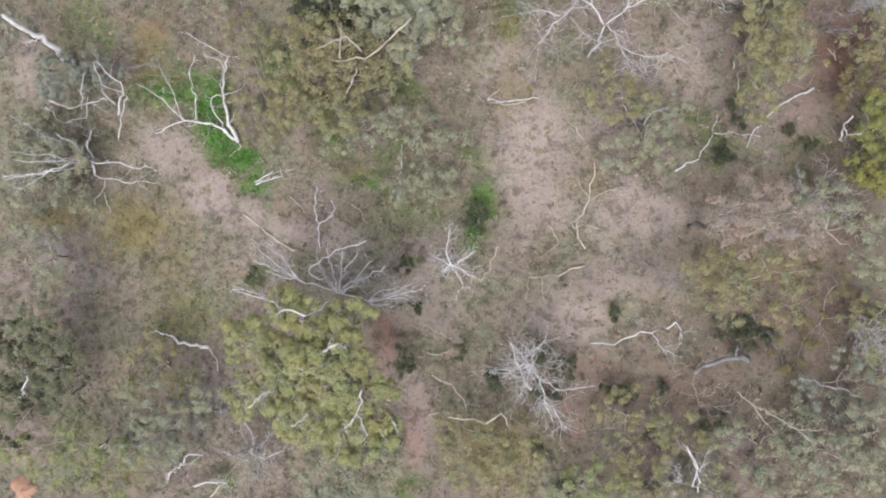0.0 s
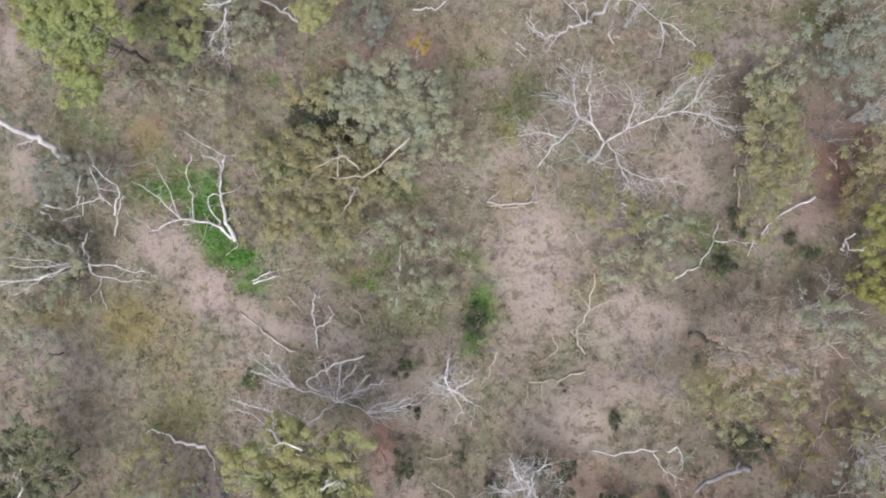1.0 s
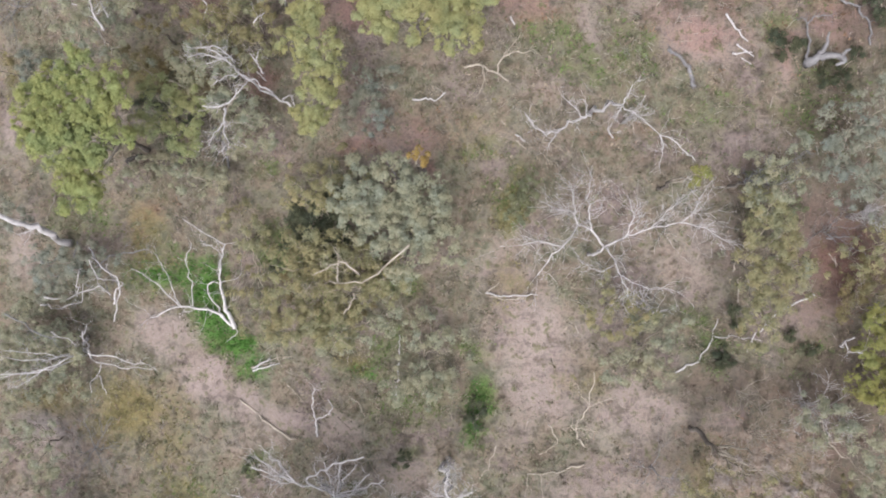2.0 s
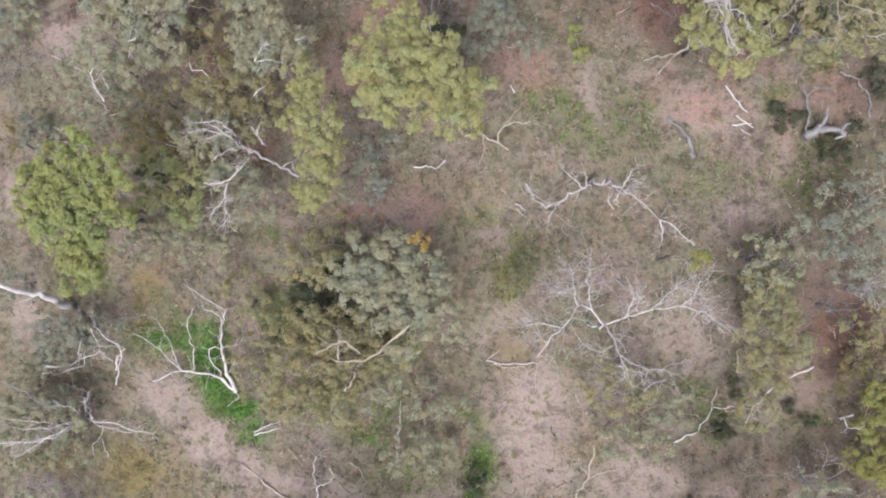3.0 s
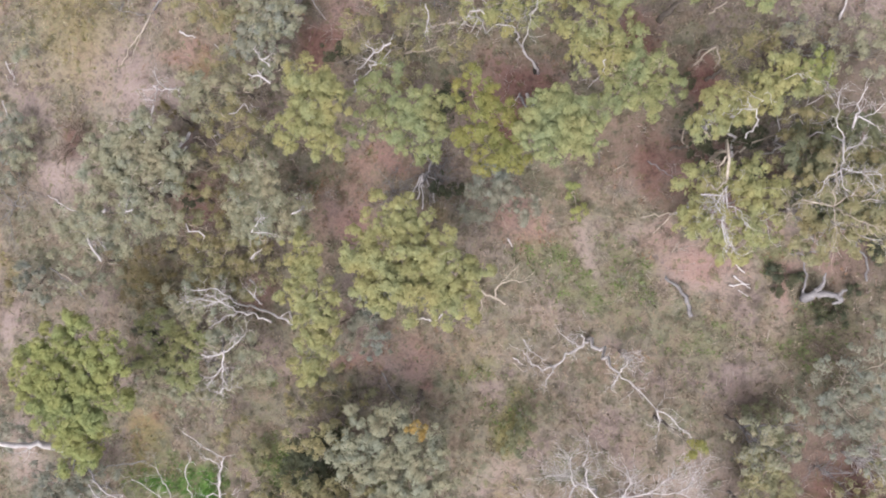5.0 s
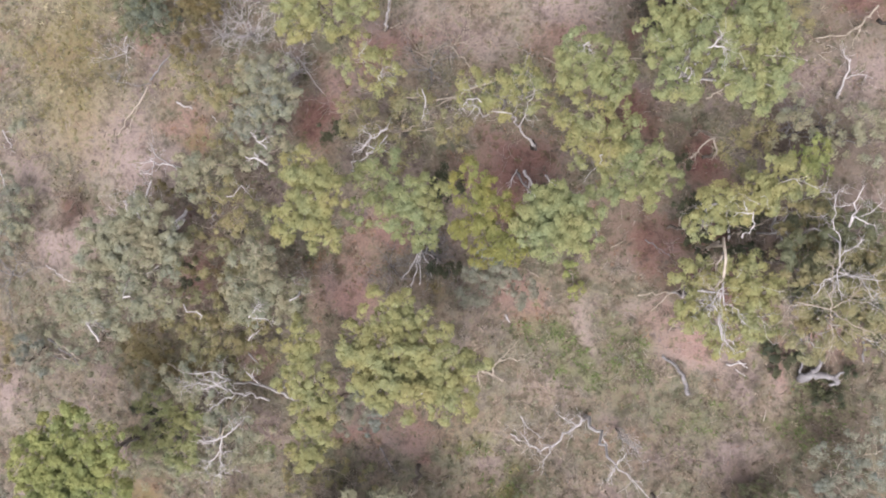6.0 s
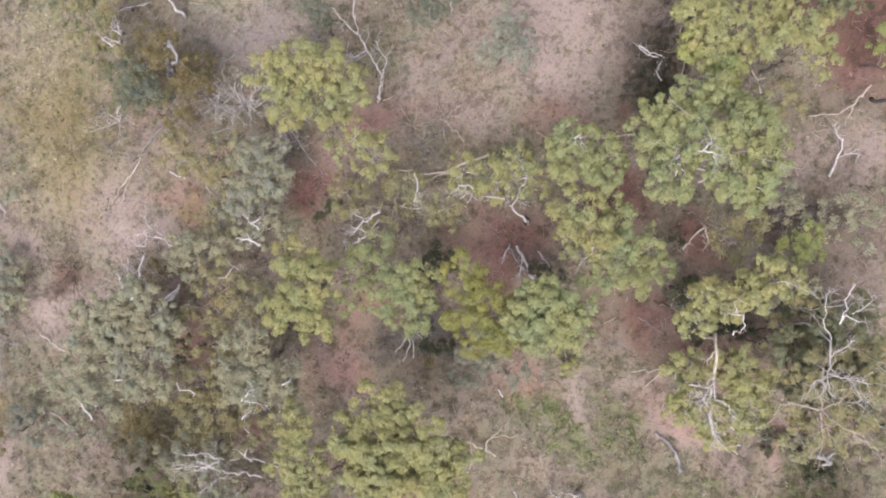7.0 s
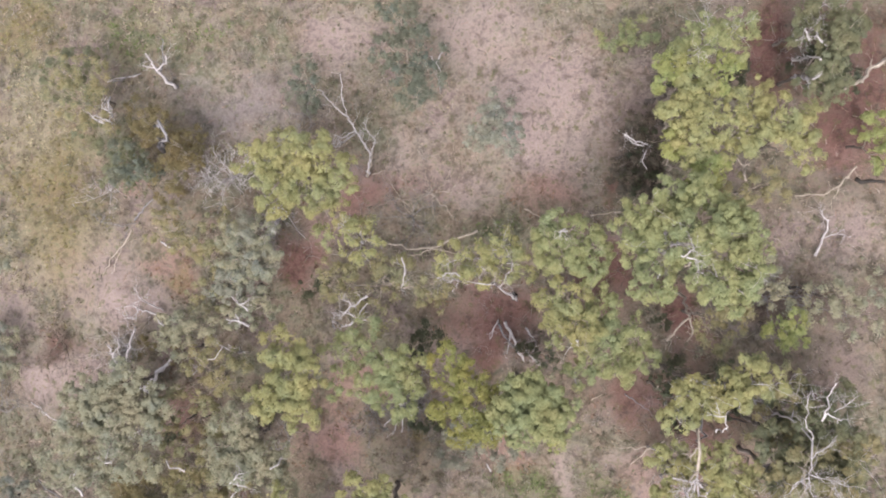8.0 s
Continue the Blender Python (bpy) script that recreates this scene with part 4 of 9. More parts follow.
tree("grey_shrub", "grey", "pale grey-green shrub on the slope", [(19.02, -9.95, 1.78, 1.56), (20.66, -8.56, 1.54, 1.43), (20.93, -10.77, 1.63, 1.43), (17.86, -11.31, 2.15, 1.25), (17.00, -9.63, 2.26, 1.06)], 0.55, seed=25, bare=2)
tree("grey_shrub", "grey", "thin grey-green shrub with bleached twigs", [(19.00, 1.97, 1.88, 1.43), (20.35, 1.13, 1.87, 1.25), (20.88, -0.80, 1.94, 1.12), (17.81, 2.78, 2.19, 0.93)], 0.4, seed=26, bare=3)
tree("olive_shrub", "olive", "sparse brown-olive shrub in dry grass", [(21.22, -3.39, 0.71, 1.16), (21.82, -5.10, 0.73, 1.28)], 0.5, seed=27, bare=2)
tree("olive_shrub", "olive", "sparse brown-olive shrub on brown litter", [(20.39, 9.71, 0.70, 1.28), (21.53, 10.85, 0.68, 1.28)], 0.5, seed=28, bare=2)
tree("olive_shrub", "olive", "sparse olive shrub with cream stems", [(9.21, -9.88, 1.43, 1.31), (10.93, -8.98, 1.19, 0.99), (10.06, -8.11, 1.24, 0.99), (8.60, -8.10, 1.52, 0.85)], 0.35, seed=29, bare=2)
tree("grey_shrub", "grey", "low grey-green shrub in dry grass", [(-15.44, -8.38, 3.35, 1.56), (-13.64, -9.88, 3.31, 1.56), (-16.01, -10.47, 3.53, 1.35), (-12.68, -7.75, 3.36, 1.01)], 0.45, seed=30)
tree("grey_shrub", "grey", "small grey-green shrub by bleached twigs", [(-0.12, 5.22, 0.66, 1.58), (-1.34, 6.43, 1.06, 1.24), (-0.43, 3.38, 0.89, 1.37), (-1.64, 3.68, 1.14, 1.17)], 0.3, seed=31)
tree("dark_shrub", "dark", "small dark green shrub under grey dead twigs", [(5.22, -5.47, 2.75, 0.77), (6.05, -6.11, 2.83, 0.48), (4.56, -7.16, 2.89, 0.58), (2.86, -6.42, 3.15, 0.45)], 0.7, seed=32)
tree("dark_shrub", "dark", "small dark green shrub by a grey leaning log", [(15.54, -4.70, 0.30, 0.87), (14.62, -4.24, 0.32, 0.60)], 0.6, seed=33)
tree("olive_shrub", "olive", "loose brown-olive shrub in dry grass", [(-10.89, 12.06, 0.75, 1.43), (-9.93, 10.15, 0.79, 1.28), (-10.58, 8.26, 0.93, 1.43), (-9.93, 6.67, 0.78, 1.21)], 0.35, seed=34, bare=2)
tree("grey_shrub", "grey", "loose grey-green shrub at a soil edge", [(-22.74, 1.60, 2.39, 1.42), (-23.66, 0.03, 2.69, 1.27), (-21.15, -2.48, 2.36, 1.27), (-21.74, -0.91, 2.57, 1.06)], 0.35, seed=35, bare=3)
tree("withered_tree", "pink", "tall withered tree with pinkish brown dry leaves", [(11.86, 1.43, 8.03, 0.95), (13.06, 0.96, 7.73, 1.16), (14.23, 1.67, 7.50, 1.16), (14.89, 0.49, 7.39, 0.90), (13.00, 2.25, 7.89, 0.79), (11.35, 0.49, 8.09, 0.69)], 0.22, seed=36, bare=6, wood="cream")

# trees and shrubs of the middle part
tree("gum_tree", "bright", "dense rounded tree with bright green leaves", [(-17.9, 16.2, 8.2, 1.15), (-15.9, 17.0, 8.3, 1.1), (-17.9, 18.3, 8.0, 1.0), (-16.4, 14.2, 7.9, 1.0), (-18.81, 17.27, 7.99, 1.20), (-16.72, 18.83, 8.26, 1.07), (-16.93, 16.74, 8.35, 1.36), (-15.10, 17.89, 8.41, 1.11), (-17.18, 14.92, 8.24, 1.24), (-15.72, 15.69, 7.97, 1.25), (-16.81, 13.27, 7.51, 1.15), (-19.14, 15.95, 7.81, 0.85)], 1.15, seed=37)
tree("gum_tree", "lime", "spreading tree with lime-green leaves and pale twigs over reddish soil", [(-1.4, 23.5, 7.8, 1.0), (-3.0, 21.8, 7.7, 1.0), (-0.1, 22.2, 7.5, 1.0), (-1.7, 21.4, 7.8, 1.0), (-3.53, 22.77, 7.74, 1.09), (-1.98, 24.19, 7.89, 1.08), (-2.22, 22.15, 8.01, 1.35), (-0.73, 22.87, 7.82, 1.29), (-0.99, 20.93, 7.60, 1.41), (0.51, 21.47, 7.03, 1.14), (0.76, 20.24, 6.84, 1.15), (-2.76, 20.72, 7.64, 0.97), (1.54, 21.81, 6.48, 0.81)], 1.1, seed=38)
tree("gum_tree", "lime", "slender lime-green tree in a row on red soil", [(-6.60, 22.63, 5.30, 1.00), (-6.45, 21.39, 5.25, 0.75), (-6.88, 20.30, 5.12, 1.00), (-5.51, 20.16, 4.87, 1.06), (-5.92, 18.92, 4.94, 1.00), (-6.07, 17.55, 5.04, 1.19), (-6.46, 16.72, 5.31, 0.75)], 0.95, seed=39)
tree("gum_tree", "lime", "lime-green tree with white bare branches", [(11.65, 25.52, 5.75, 1.03), (12.93, 25.75, 6.12, 0.92), (13.83, 25.30, 6.20, 1.17), (12.52, 23.92, 5.89, 1.19), (14.09, 23.95, 5.44, 1.03), (12.90, 22.60, 5.39, 0.86), (11.30, 23.94, 6.09, 0.80)], 0.95, seed=40, bare=5, wood="white")
tree("gum_tree", "olive", "broad yellowish tree with many white branches", [(15.74, 25.12, 6.62, 1.20), (16.61, 25.89, 7.25, 1.23), (17.55, 24.60, 7.35, 1.27), (16.47, 23.81, 6.80, 1.13), (15.59, 22.89, 6.64, 0.92), (18.11, 23.08, 6.75, 0.97), (18.87, 26.31, 6.35, 1.10)], 0.75, seed=41, bare=9, wood="white")
tree("grey_shrub", "grey", "loose grey-green shrub with grey twigs", [(-16.52, 25.29, 5.36, 1.42), (-14.80, 26.14, 5.23, 1.42), (-13.96, 24.72, 5.17, 1.42), (-15.67, 24.15, 5.28, 1.42), (-17.34, 24.14, 5.65, 1.16), (-13.35, 27.26, 5.28, 1.16), (-15.63, 27.56, 5.38, 1.29), (-17.03, 27.26, 5.56, 1.10)], 0.65, seed=42, bare=3)
tree("grey_shrub", "grey", "rounded grey-green shrub beside thin scrub", [(-9.32, 25.50, 4.80, 1.22), (-7.92, 24.94, 4.43, 1.35), (-9.05, 24.09, 4.62, 1.22), (-7.06, 24.07, 4.40, 1.03), (-8.74, 26.60, 4.88, 0.96)], 0.8, seed=43, bare=2)
tree("grey_shrub", "grey", "grey-green shrub with a fallen white branch through it", [(-12.32, 19.97, 3.73, 1.33), (-11.43, 19.08, 3.66, 1.20), (-13.16, 20.25, 3.88, 1.00), (-11.10, 20.53, 3.88, 0.80)], 0.6, seed=44, bare=3)
tree("green_shrub", "pale", "soft green shrub among grey scrub", [(-14.73, 18.51, 3.95, 1.07), (-13.58, 17.33, 3.59, 1.27), (-15.02, 16.75, 3.97, 1.00), (-12.95, 18.21, 3.62, 0.94), (-13.25, 16.15, 3.63, 0.94)], 0.8, seed=45)
tree("grey_shrub", "grey", "ash-grey shrub with dry twigs", [(-10.33, 17.62, 3.24, 1.20), (-9.45, 16.73, 3.25, 1.20), (-10.90, 16.44, 3.36, 0.94), (-11.18, 18.21, 3.43, 0.87)], 0.6, seed=46, bare=3)
tree("grey_shrub", "grey", "wide grey-green shrub on dry grass", [(-3.87, 13.68, 4.71, 1.31), (-2.22, 13.95, 4.58, 1.37), (-1.12, 13.12, 4.56, 1.37), (-2.77, 12.30, 4.68, 1.25), (-0.57, 12.03, 4.53, 1.00), (-1.67, 11.76, 4.61, 0.93), (-4.41, 12.60, 5.05, 0.81)], 0.85, seed=47)
tree("olive_shrub", "olive", "tangled olive shrub with cream limbs", [(-6.77, 13.63, 4.50, 1.09), (-5.36, 13.06, 4.33, 0.96), (-6.79, 10.51, 4.57, 1.28), (-5.10, 10.23, 4.30, 1.28), (-3.97, 10.52, 4.09, 1.09), (-6.24, 8.53, 4.30, 1.40), (-4.55, 8.52, 4.10, 1.40), (-7.09, 7.12, 4.34, 1.28), (-5.11, 6.84, 4.31, 1.28), (-3.69, 9.11, 4.00, 1.09)], 0.5, seed=48, bare=3)
# a dark bush whose colour also holds the shade of the hollow
tree("dark_shrub", "dark", "dark green shrub with shade in its colour in the hollow of a thicket", [(-5.44, 12.34, 3.58, 1.11), (-6.59, 11.48, 3.82, 1.05), (-5.15, 11.31, 3.64, 0.98), (-7.21, 12.13, 3.89, 0.78)], 0.9, seed=49)
tree("blue_shrub", "blue", "blue-green shrub on reddish soil", [(2.59, 25.86, 3.07, 1.10), (3.44, 24.99, 2.81, 1.04), (2.01, 24.71, 3.06, 0.97), (4.29, 24.69, 2.66, 0.78), (2.87, 26.40, 3.15, 0.78)], 0.75, seed=50)
tree("blue_shrub", "blue", "low blue-green shrub beneath the lime-green tree", [(-4.30, 19.49, 1.04, 0.91), (-3.99, 18.57, 1.09, 0.91), (-3.07, 19.79, 1.05, 0.77), (-4.91, 17.65, 1.20, 0.77), (-3.38, 17.64, 1.08, 0.84)], 0.6, seed=51)
tree("grey_shrub", "blue", "grey-green shrub thick with leaves", [(19.00, 16.39, 2.47, 1.29), (20.37, 15.30, 2.30, 1.35), (19.55, 13.94, 2.23, 1.29), (20.88, 17.47, 2.42, 1.17), (20.90, 13.12, 2.18, 1.23), (18.41, 14.76, 2.51, 0.98)], 0.5, seed=52, bare=2)
tree("grey_shrub", "grey", "dusky grey shrub with mostly bare twigs", [(14.21, 14.08, 4.72, 1.05), (15.51, 13.56, 4.48, 1.05), (14.45, 13.05, 4.68, 0.88), (16.00, 14.85, 4.46, 0.88)], 0.35, seed=53, bare=6, wood="grey")
tree("blue_shrub", "blue", "dark blue-green shrub at a clearing", [(-25.53, 29.22, 0.88, 1.15), (-25.68, 27.53, 0.92, 0.99), (-25.12, 30.52, 1.11, 0.76)], 0.8, seed=54)
tree("blue_shrub", "blue", "small blue-grey shrub on dry grass", [(-23.10, 20.68, 1.30, 0.96), (-23.70, 21.32, 1.57, 0.67)], 0.7, seed=55)
tree("grey_shrub", "grey", "thin grey-green shrub with crooked stems", [(-18.39, 22.58, 3.19, 1.39), (-16.85, 21.35, 2.73, 1.25), (-19.29, 21.05, 3.15, 1.25), (-20.17, 23.18, 3.60, 1.04)], 0.4, seed=56, bare=2)
tree("olive_shrub", "olive", "thin olive-brown shrub in dry grass", [(-10.80, 22.74, 2.88, 1.36), (-9.29, 22.13, 2.75, 1.22), (-11.98, 21.83, 3.00, 1.16), (-10.17, 20.93, 2.96, 1.02), (-9.57, 23.61, 2.78, 1.02)], 0.45, seed=57, bare=2)
tree("orange_bush", "orange", "small orange-leaved bush standing out of grey scrub", [(-0.99, 14.81, 7.37, 0.49)], 0.9, seed=58)
tree("orange_bush", "mustard", "small mustard-yellow bush on thin stems", [(11.54, 13.82, 5.64, 0.46), (11.26, 13.65, 5.71, 0.29)], 0.9, seed=59)
tree("olive_shrub", "moss", "olive-brown low shrub in pale grass", [(4.10, 12.87, 1.31, 0.87), (4.54, 13.76, 1.41, 0.60), (3.65, 12.45, 1.47, 0.53)], 0.5, seed=60)
tree("dark_shrub", "dark", "low dark green shrub beside a bleached log", [(17.78, 20.93, 0.25, 0.70), (17.41, 21.71, 0.16, 0.40), (18.46, 21.21, 0.13, 0.37)], 1.0, seed=61)
tree("dark_shrub", "dark", "dark green undergrowth around a bleached log", [(19.51, 19.36, 0.22, 0.63), (20.44, 19.18, 0.20, 0.57), (21.20, 20.46, 0.14, 0.40)], 0.8, seed=62)
tree("green_shrub", "bright", "tiny green bush on red soil", [(7.28, 24.66, 0.42, 0.48), (7.15, 25.70, 0.49, 0.41)], 0.9, seed=63)
tree("blue_shrub", "blue", "grey-green shrub at the foot of the slope", [(-24.04, 12.35, 2.27, 1.08), (-19.32, 9.81, 1.81, 1.08), (-21.85, 9.81, 2.22, 1.08)], 0.6, seed=64)
tree("grey_shrub", "grey", "grey-green shrub around white dead limbs", [(-23.25, 4.85, 1.45, 1.46), (-21.61, 5.50, 1.41, 1.31), (-23.91, 2.91, 1.52, 1.46), (-21.30, 3.24, 1.25, 1.31)], 0.6, seed=65, bare=2)
tree("grey_shrub", "grey", "loose grey-green shrub over brown litter", [(17.32, 9.67, 1.81, 1.14), (16.73, 10.80, 1.87, 0.95)], 0.4, seed=66)
tree("olive_shrub", "olive", "loose olive shrub on pale grass", [(-4.38, 13.93, 0.43, 1.06), (-5.94, 15.17, 0.72, 1.20), (-7.49, 14.56, 1.07, 1.06)], 0.4, seed=67, bare=2)
tree("olive_shrub", "olive", "olive shrub over dry litter", [(7.73, 7.54, 3.13, 1.07), (8.84, 6.99, 3.14, 1.07), (9.65, 7.55, 3.10, 0.88), (8.27, 8.67, 3.16, 0.82)], 0.3, seed=68, bare=2)
tree("grey_shrub", "grey", "small grey-green shrub by a trunk", [(-16.48, 14.89, 2.11, 0.92), (-13.72, 14.88, 1.76, 1.20), (-15.23, 15.20, 2.04, 0.85), (-12.14, 14.26, 1.63, 0.92)], 0.6, seed=69)

# trees and shrubs of the northern part
tree("gum_tree", "pale", "dense rounded pale green tree", [(5.3, 29.1, 7.2, 0.9), (4.2, 28.0, 7.3, 0.9), (6.5, 28.0, 7.3, 0.85), (4.73, 28.68, 7.30, 1.01), (5.89, 28.41, 7.65, 1.00), (4.70, 27.44, 7.51, 1.06), (5.97, 27.44, 7.15, 1.07), (5.38, 28.06, 7.04, 1.08)], 1.2, seed=70)
tree("mustard_shrub", "mustard", "mustard-yellow tree beside a pale green one", [(1.57, 29.77, 6.71, 1.00), (2.59, 28.99, 6.42, 1.05), (1.82, 28.23, 6.58, 1.05), (3.10, 27.96, 6.39, 1.00), (3.35, 26.93, 6.42, 0.88), (2.33, 27.19, 6.59, 0.94)], 0.85, seed=71)
tree("gum_tree", "pale", "small pale green tree on red soil", [(-1.35, 29.64, 5.30, 0.99), (-0.54, 28.82, 5.08, 1.05), (-0.81, 27.74, 4.98, 0.99), (0.01, 29.90, 5.29, 0.74), (-1.89, 28.55, 5.25, 0.81)], 0.85, seed=72)
tree("gum_tree", "lime", "lime-green tree with a spreading crown", [(-5.95, 30.61, 7.32, 1.07), (-5.11, 29.54, 7.62, 1.11), (-6.15, 28.52, 7.80, 1.05), (-5.19, 27.75, 7.24, 0.95), (-7.04, 28.02, 7.32, 0.78)], 1.1, seed=73)
tree("olive_shrub", "pale", "loose green shrub between two trees", [(-3.59, 29.97, 4.93, 1.07), (-2.75, 30.79, 4.82, 1.07), (-3.87, 28.58, 5.03, 0.88), (-2.48, 29.40, 4.85, 0.76)], 0.6, seed=74, bare=2)
tree("gum_tree", "grey", "grey-green tree with a rounded crown", [(-16.40, 27.82, 5.64, 1.09), (-14.99, 28.09, 5.55, 1.16), (-13.86, 27.24, 5.43, 1.09), (-15.84, 26.97, 5.49, 1.09), (-14.37, 28.94, 5.73, 0.84)], 0.9, seed=75)
tree("gum_tree", "pale", "tall fresh green tree with layered boughs", [(9.54, 35.47, 8.25, 1.13), (10.12, 34.19, 8.45, 1.17), (11.97, 35.41, 9.07, 1.20), (13.24, 35.79, 9.16, 1.14), (13.68, 34.43, 8.95, 1.03), (12.28, 34.09, 8.65, 1.16), (10.80, 36.27, 8.65, 1.07), (13.40, 33.38, 8.59, 0.89)], 1.1, seed=76, bare=2, wood="white")
tree("gum_tree", "pale", "soft green tree with white twigs", [(7.04, 35.97, 5.88, 1.12), (8.07, 35.19, 5.76, 1.06), (6.78, 34.94, 6.01, 1.06), (8.32, 34.14, 5.76, 0.89), (6.24, 35.43, 6.16, 0.77)], 0.9, seed=77, bare=3)
tree("gum_tree", "lime", "yellowish green tree with thin leaves", [(7.02, 32.86, 5.98, 1.12), (7.75, 31.80, 5.90, 1.17), (6.79, 31.59, 5.70, 1.01)], 0.8, seed=78, bare=3)
tree("grey_green_tree", "pale", "grey-green tree crown over red litter", [(8.94, 30.83, 5.13, 1.07), (9.98, 31.08, 4.94, 1.07), (9.46, 29.78, 5.09, 1.07), (8.14, 29.78, 5.33, 1.01), (8.66, 32.13, 5.20, 0.90), (10.49, 30.03, 4.97, 0.84)], 0.8, seed=79, bare=2)
tree("gum_tree", "lime", "layered lime-green tree beside red soil", [(12.09, 28.70, 7.05, 1.00), (13.36, 29.07, 7.41, 1.13), (14.34, 29.74, 7.84, 1.12), (13.24, 28.75, 7.55, 0.85), (11.33, 27.89, 7.23, 0.77)], 1.0, seed=80, bare=3, wood="white")
tree("olive_shrub", "olive", "fawn-leaved tree with thin crown", [(13.83, 31.17, 4.92, 1.01), (14.74, 32.08, 4.84, 1.07)], 0.6, seed=81, bare=4)
tree("green_shrub", "bright", "small bright green shrub on brown soil", [(17.96, 31.45, 2.84, 0.93), (18.46, 30.90, 2.76, 0.68), (17.64, 30.90, 2.93, 0.62)], 0.9, seed=82)
tree("grey_shrub", "grey", "dusky grey thicket of bare twigs", [(17.49, 33.48, 2.33, 1.26), (18.85, 32.63, 2.22, 1.07), (16.89, 32.63, 2.51, 0.95), (20.50, 31.79, 2.00, 0.95)], 0.35, seed=83, bare=6, wood="grey")
tree("olive_shrub", "olive", "thin ochre thicket with white twigs", [(17.08, 28.40, 5.05, 1.16), (17.60, 27.13, 5.02, 1.16), (16.04, 27.13, 5.25, 0.98), (16.52, 29.16, 5.19, 0.87)], 0.55, seed=84, bare=5, wood="white")
tree("gum_tree", "lime", "low spreading yellow-green tree with white limbs", [(-3.58, 36.09, 5.03, 1.27), (-2.45, 35.47, 5.23, 1.07), (1.95, 34.59, 4.47, 1.07), (4.18, 35.17, 4.12, 1.14), (5.00, 34.33, 4.15, 0.95), (3.36, 34.11, 3.98, 0.95)], 0.5, seed=85, bare=3, wood="white")
tree("olive_shrub", "olive", "thin yellowish shrub with cream limbs", [(-3.42, 32.91, 3.77, 1.30), (-1.41, 33.75, 3.75, 1.17), (0.02, 33.75, 3.48, 1.30), (-1.99, 31.75, 3.67, 1.17), (-4.26, 33.75, 4.11, 0.98), (0.87, 32.87, 3.45, 0.98)], 0.45, seed=86, bare=3)
tree("grey_shrub", "blue", "blue-grey shrub beside red soil", [(-8.65, 35.59, 4.31, 1.12), (-8.08, 34.44, 4.26, 1.12), (-9.24, 33.57, 4.38, 0.99), (-9.80, 32.99, 4.44, 0.79)], 0.85, seed=87)
tree("grey_shrub", "grey", "dark grey-green thicket by red soil", [(-9.10, 31.90, 3.76, 1.01), (-7.91, 32.18, 3.74, 0.87), (-12.35, 30.45, 4.07, 1.14), (-10.87, 31.03, 3.84, 1.01), (-12.89, 31.33, 4.31, 0.80)], 0.75, seed=88)
tree("olive_shrub", "olive", "loose olive scrub on the slope", [(-11.27, 32.68, 2.61, 1.11), (-10.63, 34.49, 2.62, 0.97), (-11.85, 35.42, 2.76, 1.18), (-13.37, 36.03, 3.05, 1.25), (-10.62, 36.31, 2.84, 1.04)], 0.45, seed=89, bare=2)
tree("olive_shrub", "olive", "loose olive-grey scrub with cream stems", [(-10.91, 29.57, 3.60, 1.27), (-11.79, 28.10, 3.79, 1.14), (-9.73, 28.39, 3.43, 1.14), (-12.70, 26.63, 3.94, 1.21), (-10.35, 26.33, 3.59, 1.21)], 0.5, seed=90, bare=3)
tree("grey_shrub", "grey", "grey scrub with bent stems", [(-8.94, 25.20, 4.09, 1.18), (-7.79, 24.33, 3.84, 1.11), (-9.52, 24.05, 4.15, 1.11), (-10.06, 25.21, 4.44, 0.91)], 0.6, seed=91, bare=3)
tree("olive_shrub", "olive", "brownish scrub with bare stems", [(-12.19, 23.87, 2.67, 1.24), (-13.70, 23.58, 2.77, 1.17), (-11.31, 22.04, 2.44, 1.31), (-10.08, 21.43, 2.41, 1.17), (-12.51, 21.75, 2.50, 1.17)], 0.45, seed=92, bare=2)
tree("grey_shrub", "grey", "thin grey-green scrub on grass", [(-18.50, 23.85, 3.09, 1.26), (-16.97, 23.84, 2.74, 1.26), (-16.32, 25.69, 2.59, 1.19), (-19.69, 24.48, 3.35, 1.05)], 0.55, seed=93, bare=2)
tree("dark_shrub", "dark", "dark green bush under scrub", [(-13.02, 25.40, 3.10, 0.69)], 0.7, seed=94)
tree("gum_tree", "lime", "rounded lime-green tree on a grey slope", [(-7.30, 39.24, 6.70, 1.11), (-5.86, 39.73, 6.94, 1.16), (-4.49, 39.44, 7.00, 1.21), (-6.42, 37.87, 6.76, 1.28), (-4.85, 37.87, 6.37, 1.22), (-3.52, 38.68, 6.26, 0.92)], 0.95, seed=95, bare=2)
tree("gum_tree", "pale", "fresh green tree with white branches above red soil", [(12.62, 44.44, 7.21, 1.01), (13.76, 44.39, 7.31, 1.05), (12.05, 43.29, 7.57, 0.89)], 0.9, seed=96, bare=9, wood="white")
tree("gum_tree", "lime", "yellow-green tree with a deep crown", [(12.38, 42.01, 7.32, 1.01), (11.51, 40.85, 7.85, 0.99), (12.97, 40.73, 7.48, 1.05), (12.07, 39.67, 7.40, 1.00), (13.35, 39.44, 7.00, 0.78)], 1.05, seed=97)
tree("gum_tree", "pale", "fresh pale green tree above a dusky thicket", [(10.90, 37.10, 8.08, 0.98), (12.06, 37.42, 8.42, 0.97), (9.63, 36.50, 8.35, 0.81), (13.29, 36.35, 8.43, 1.01)], 1.1, seed=98)
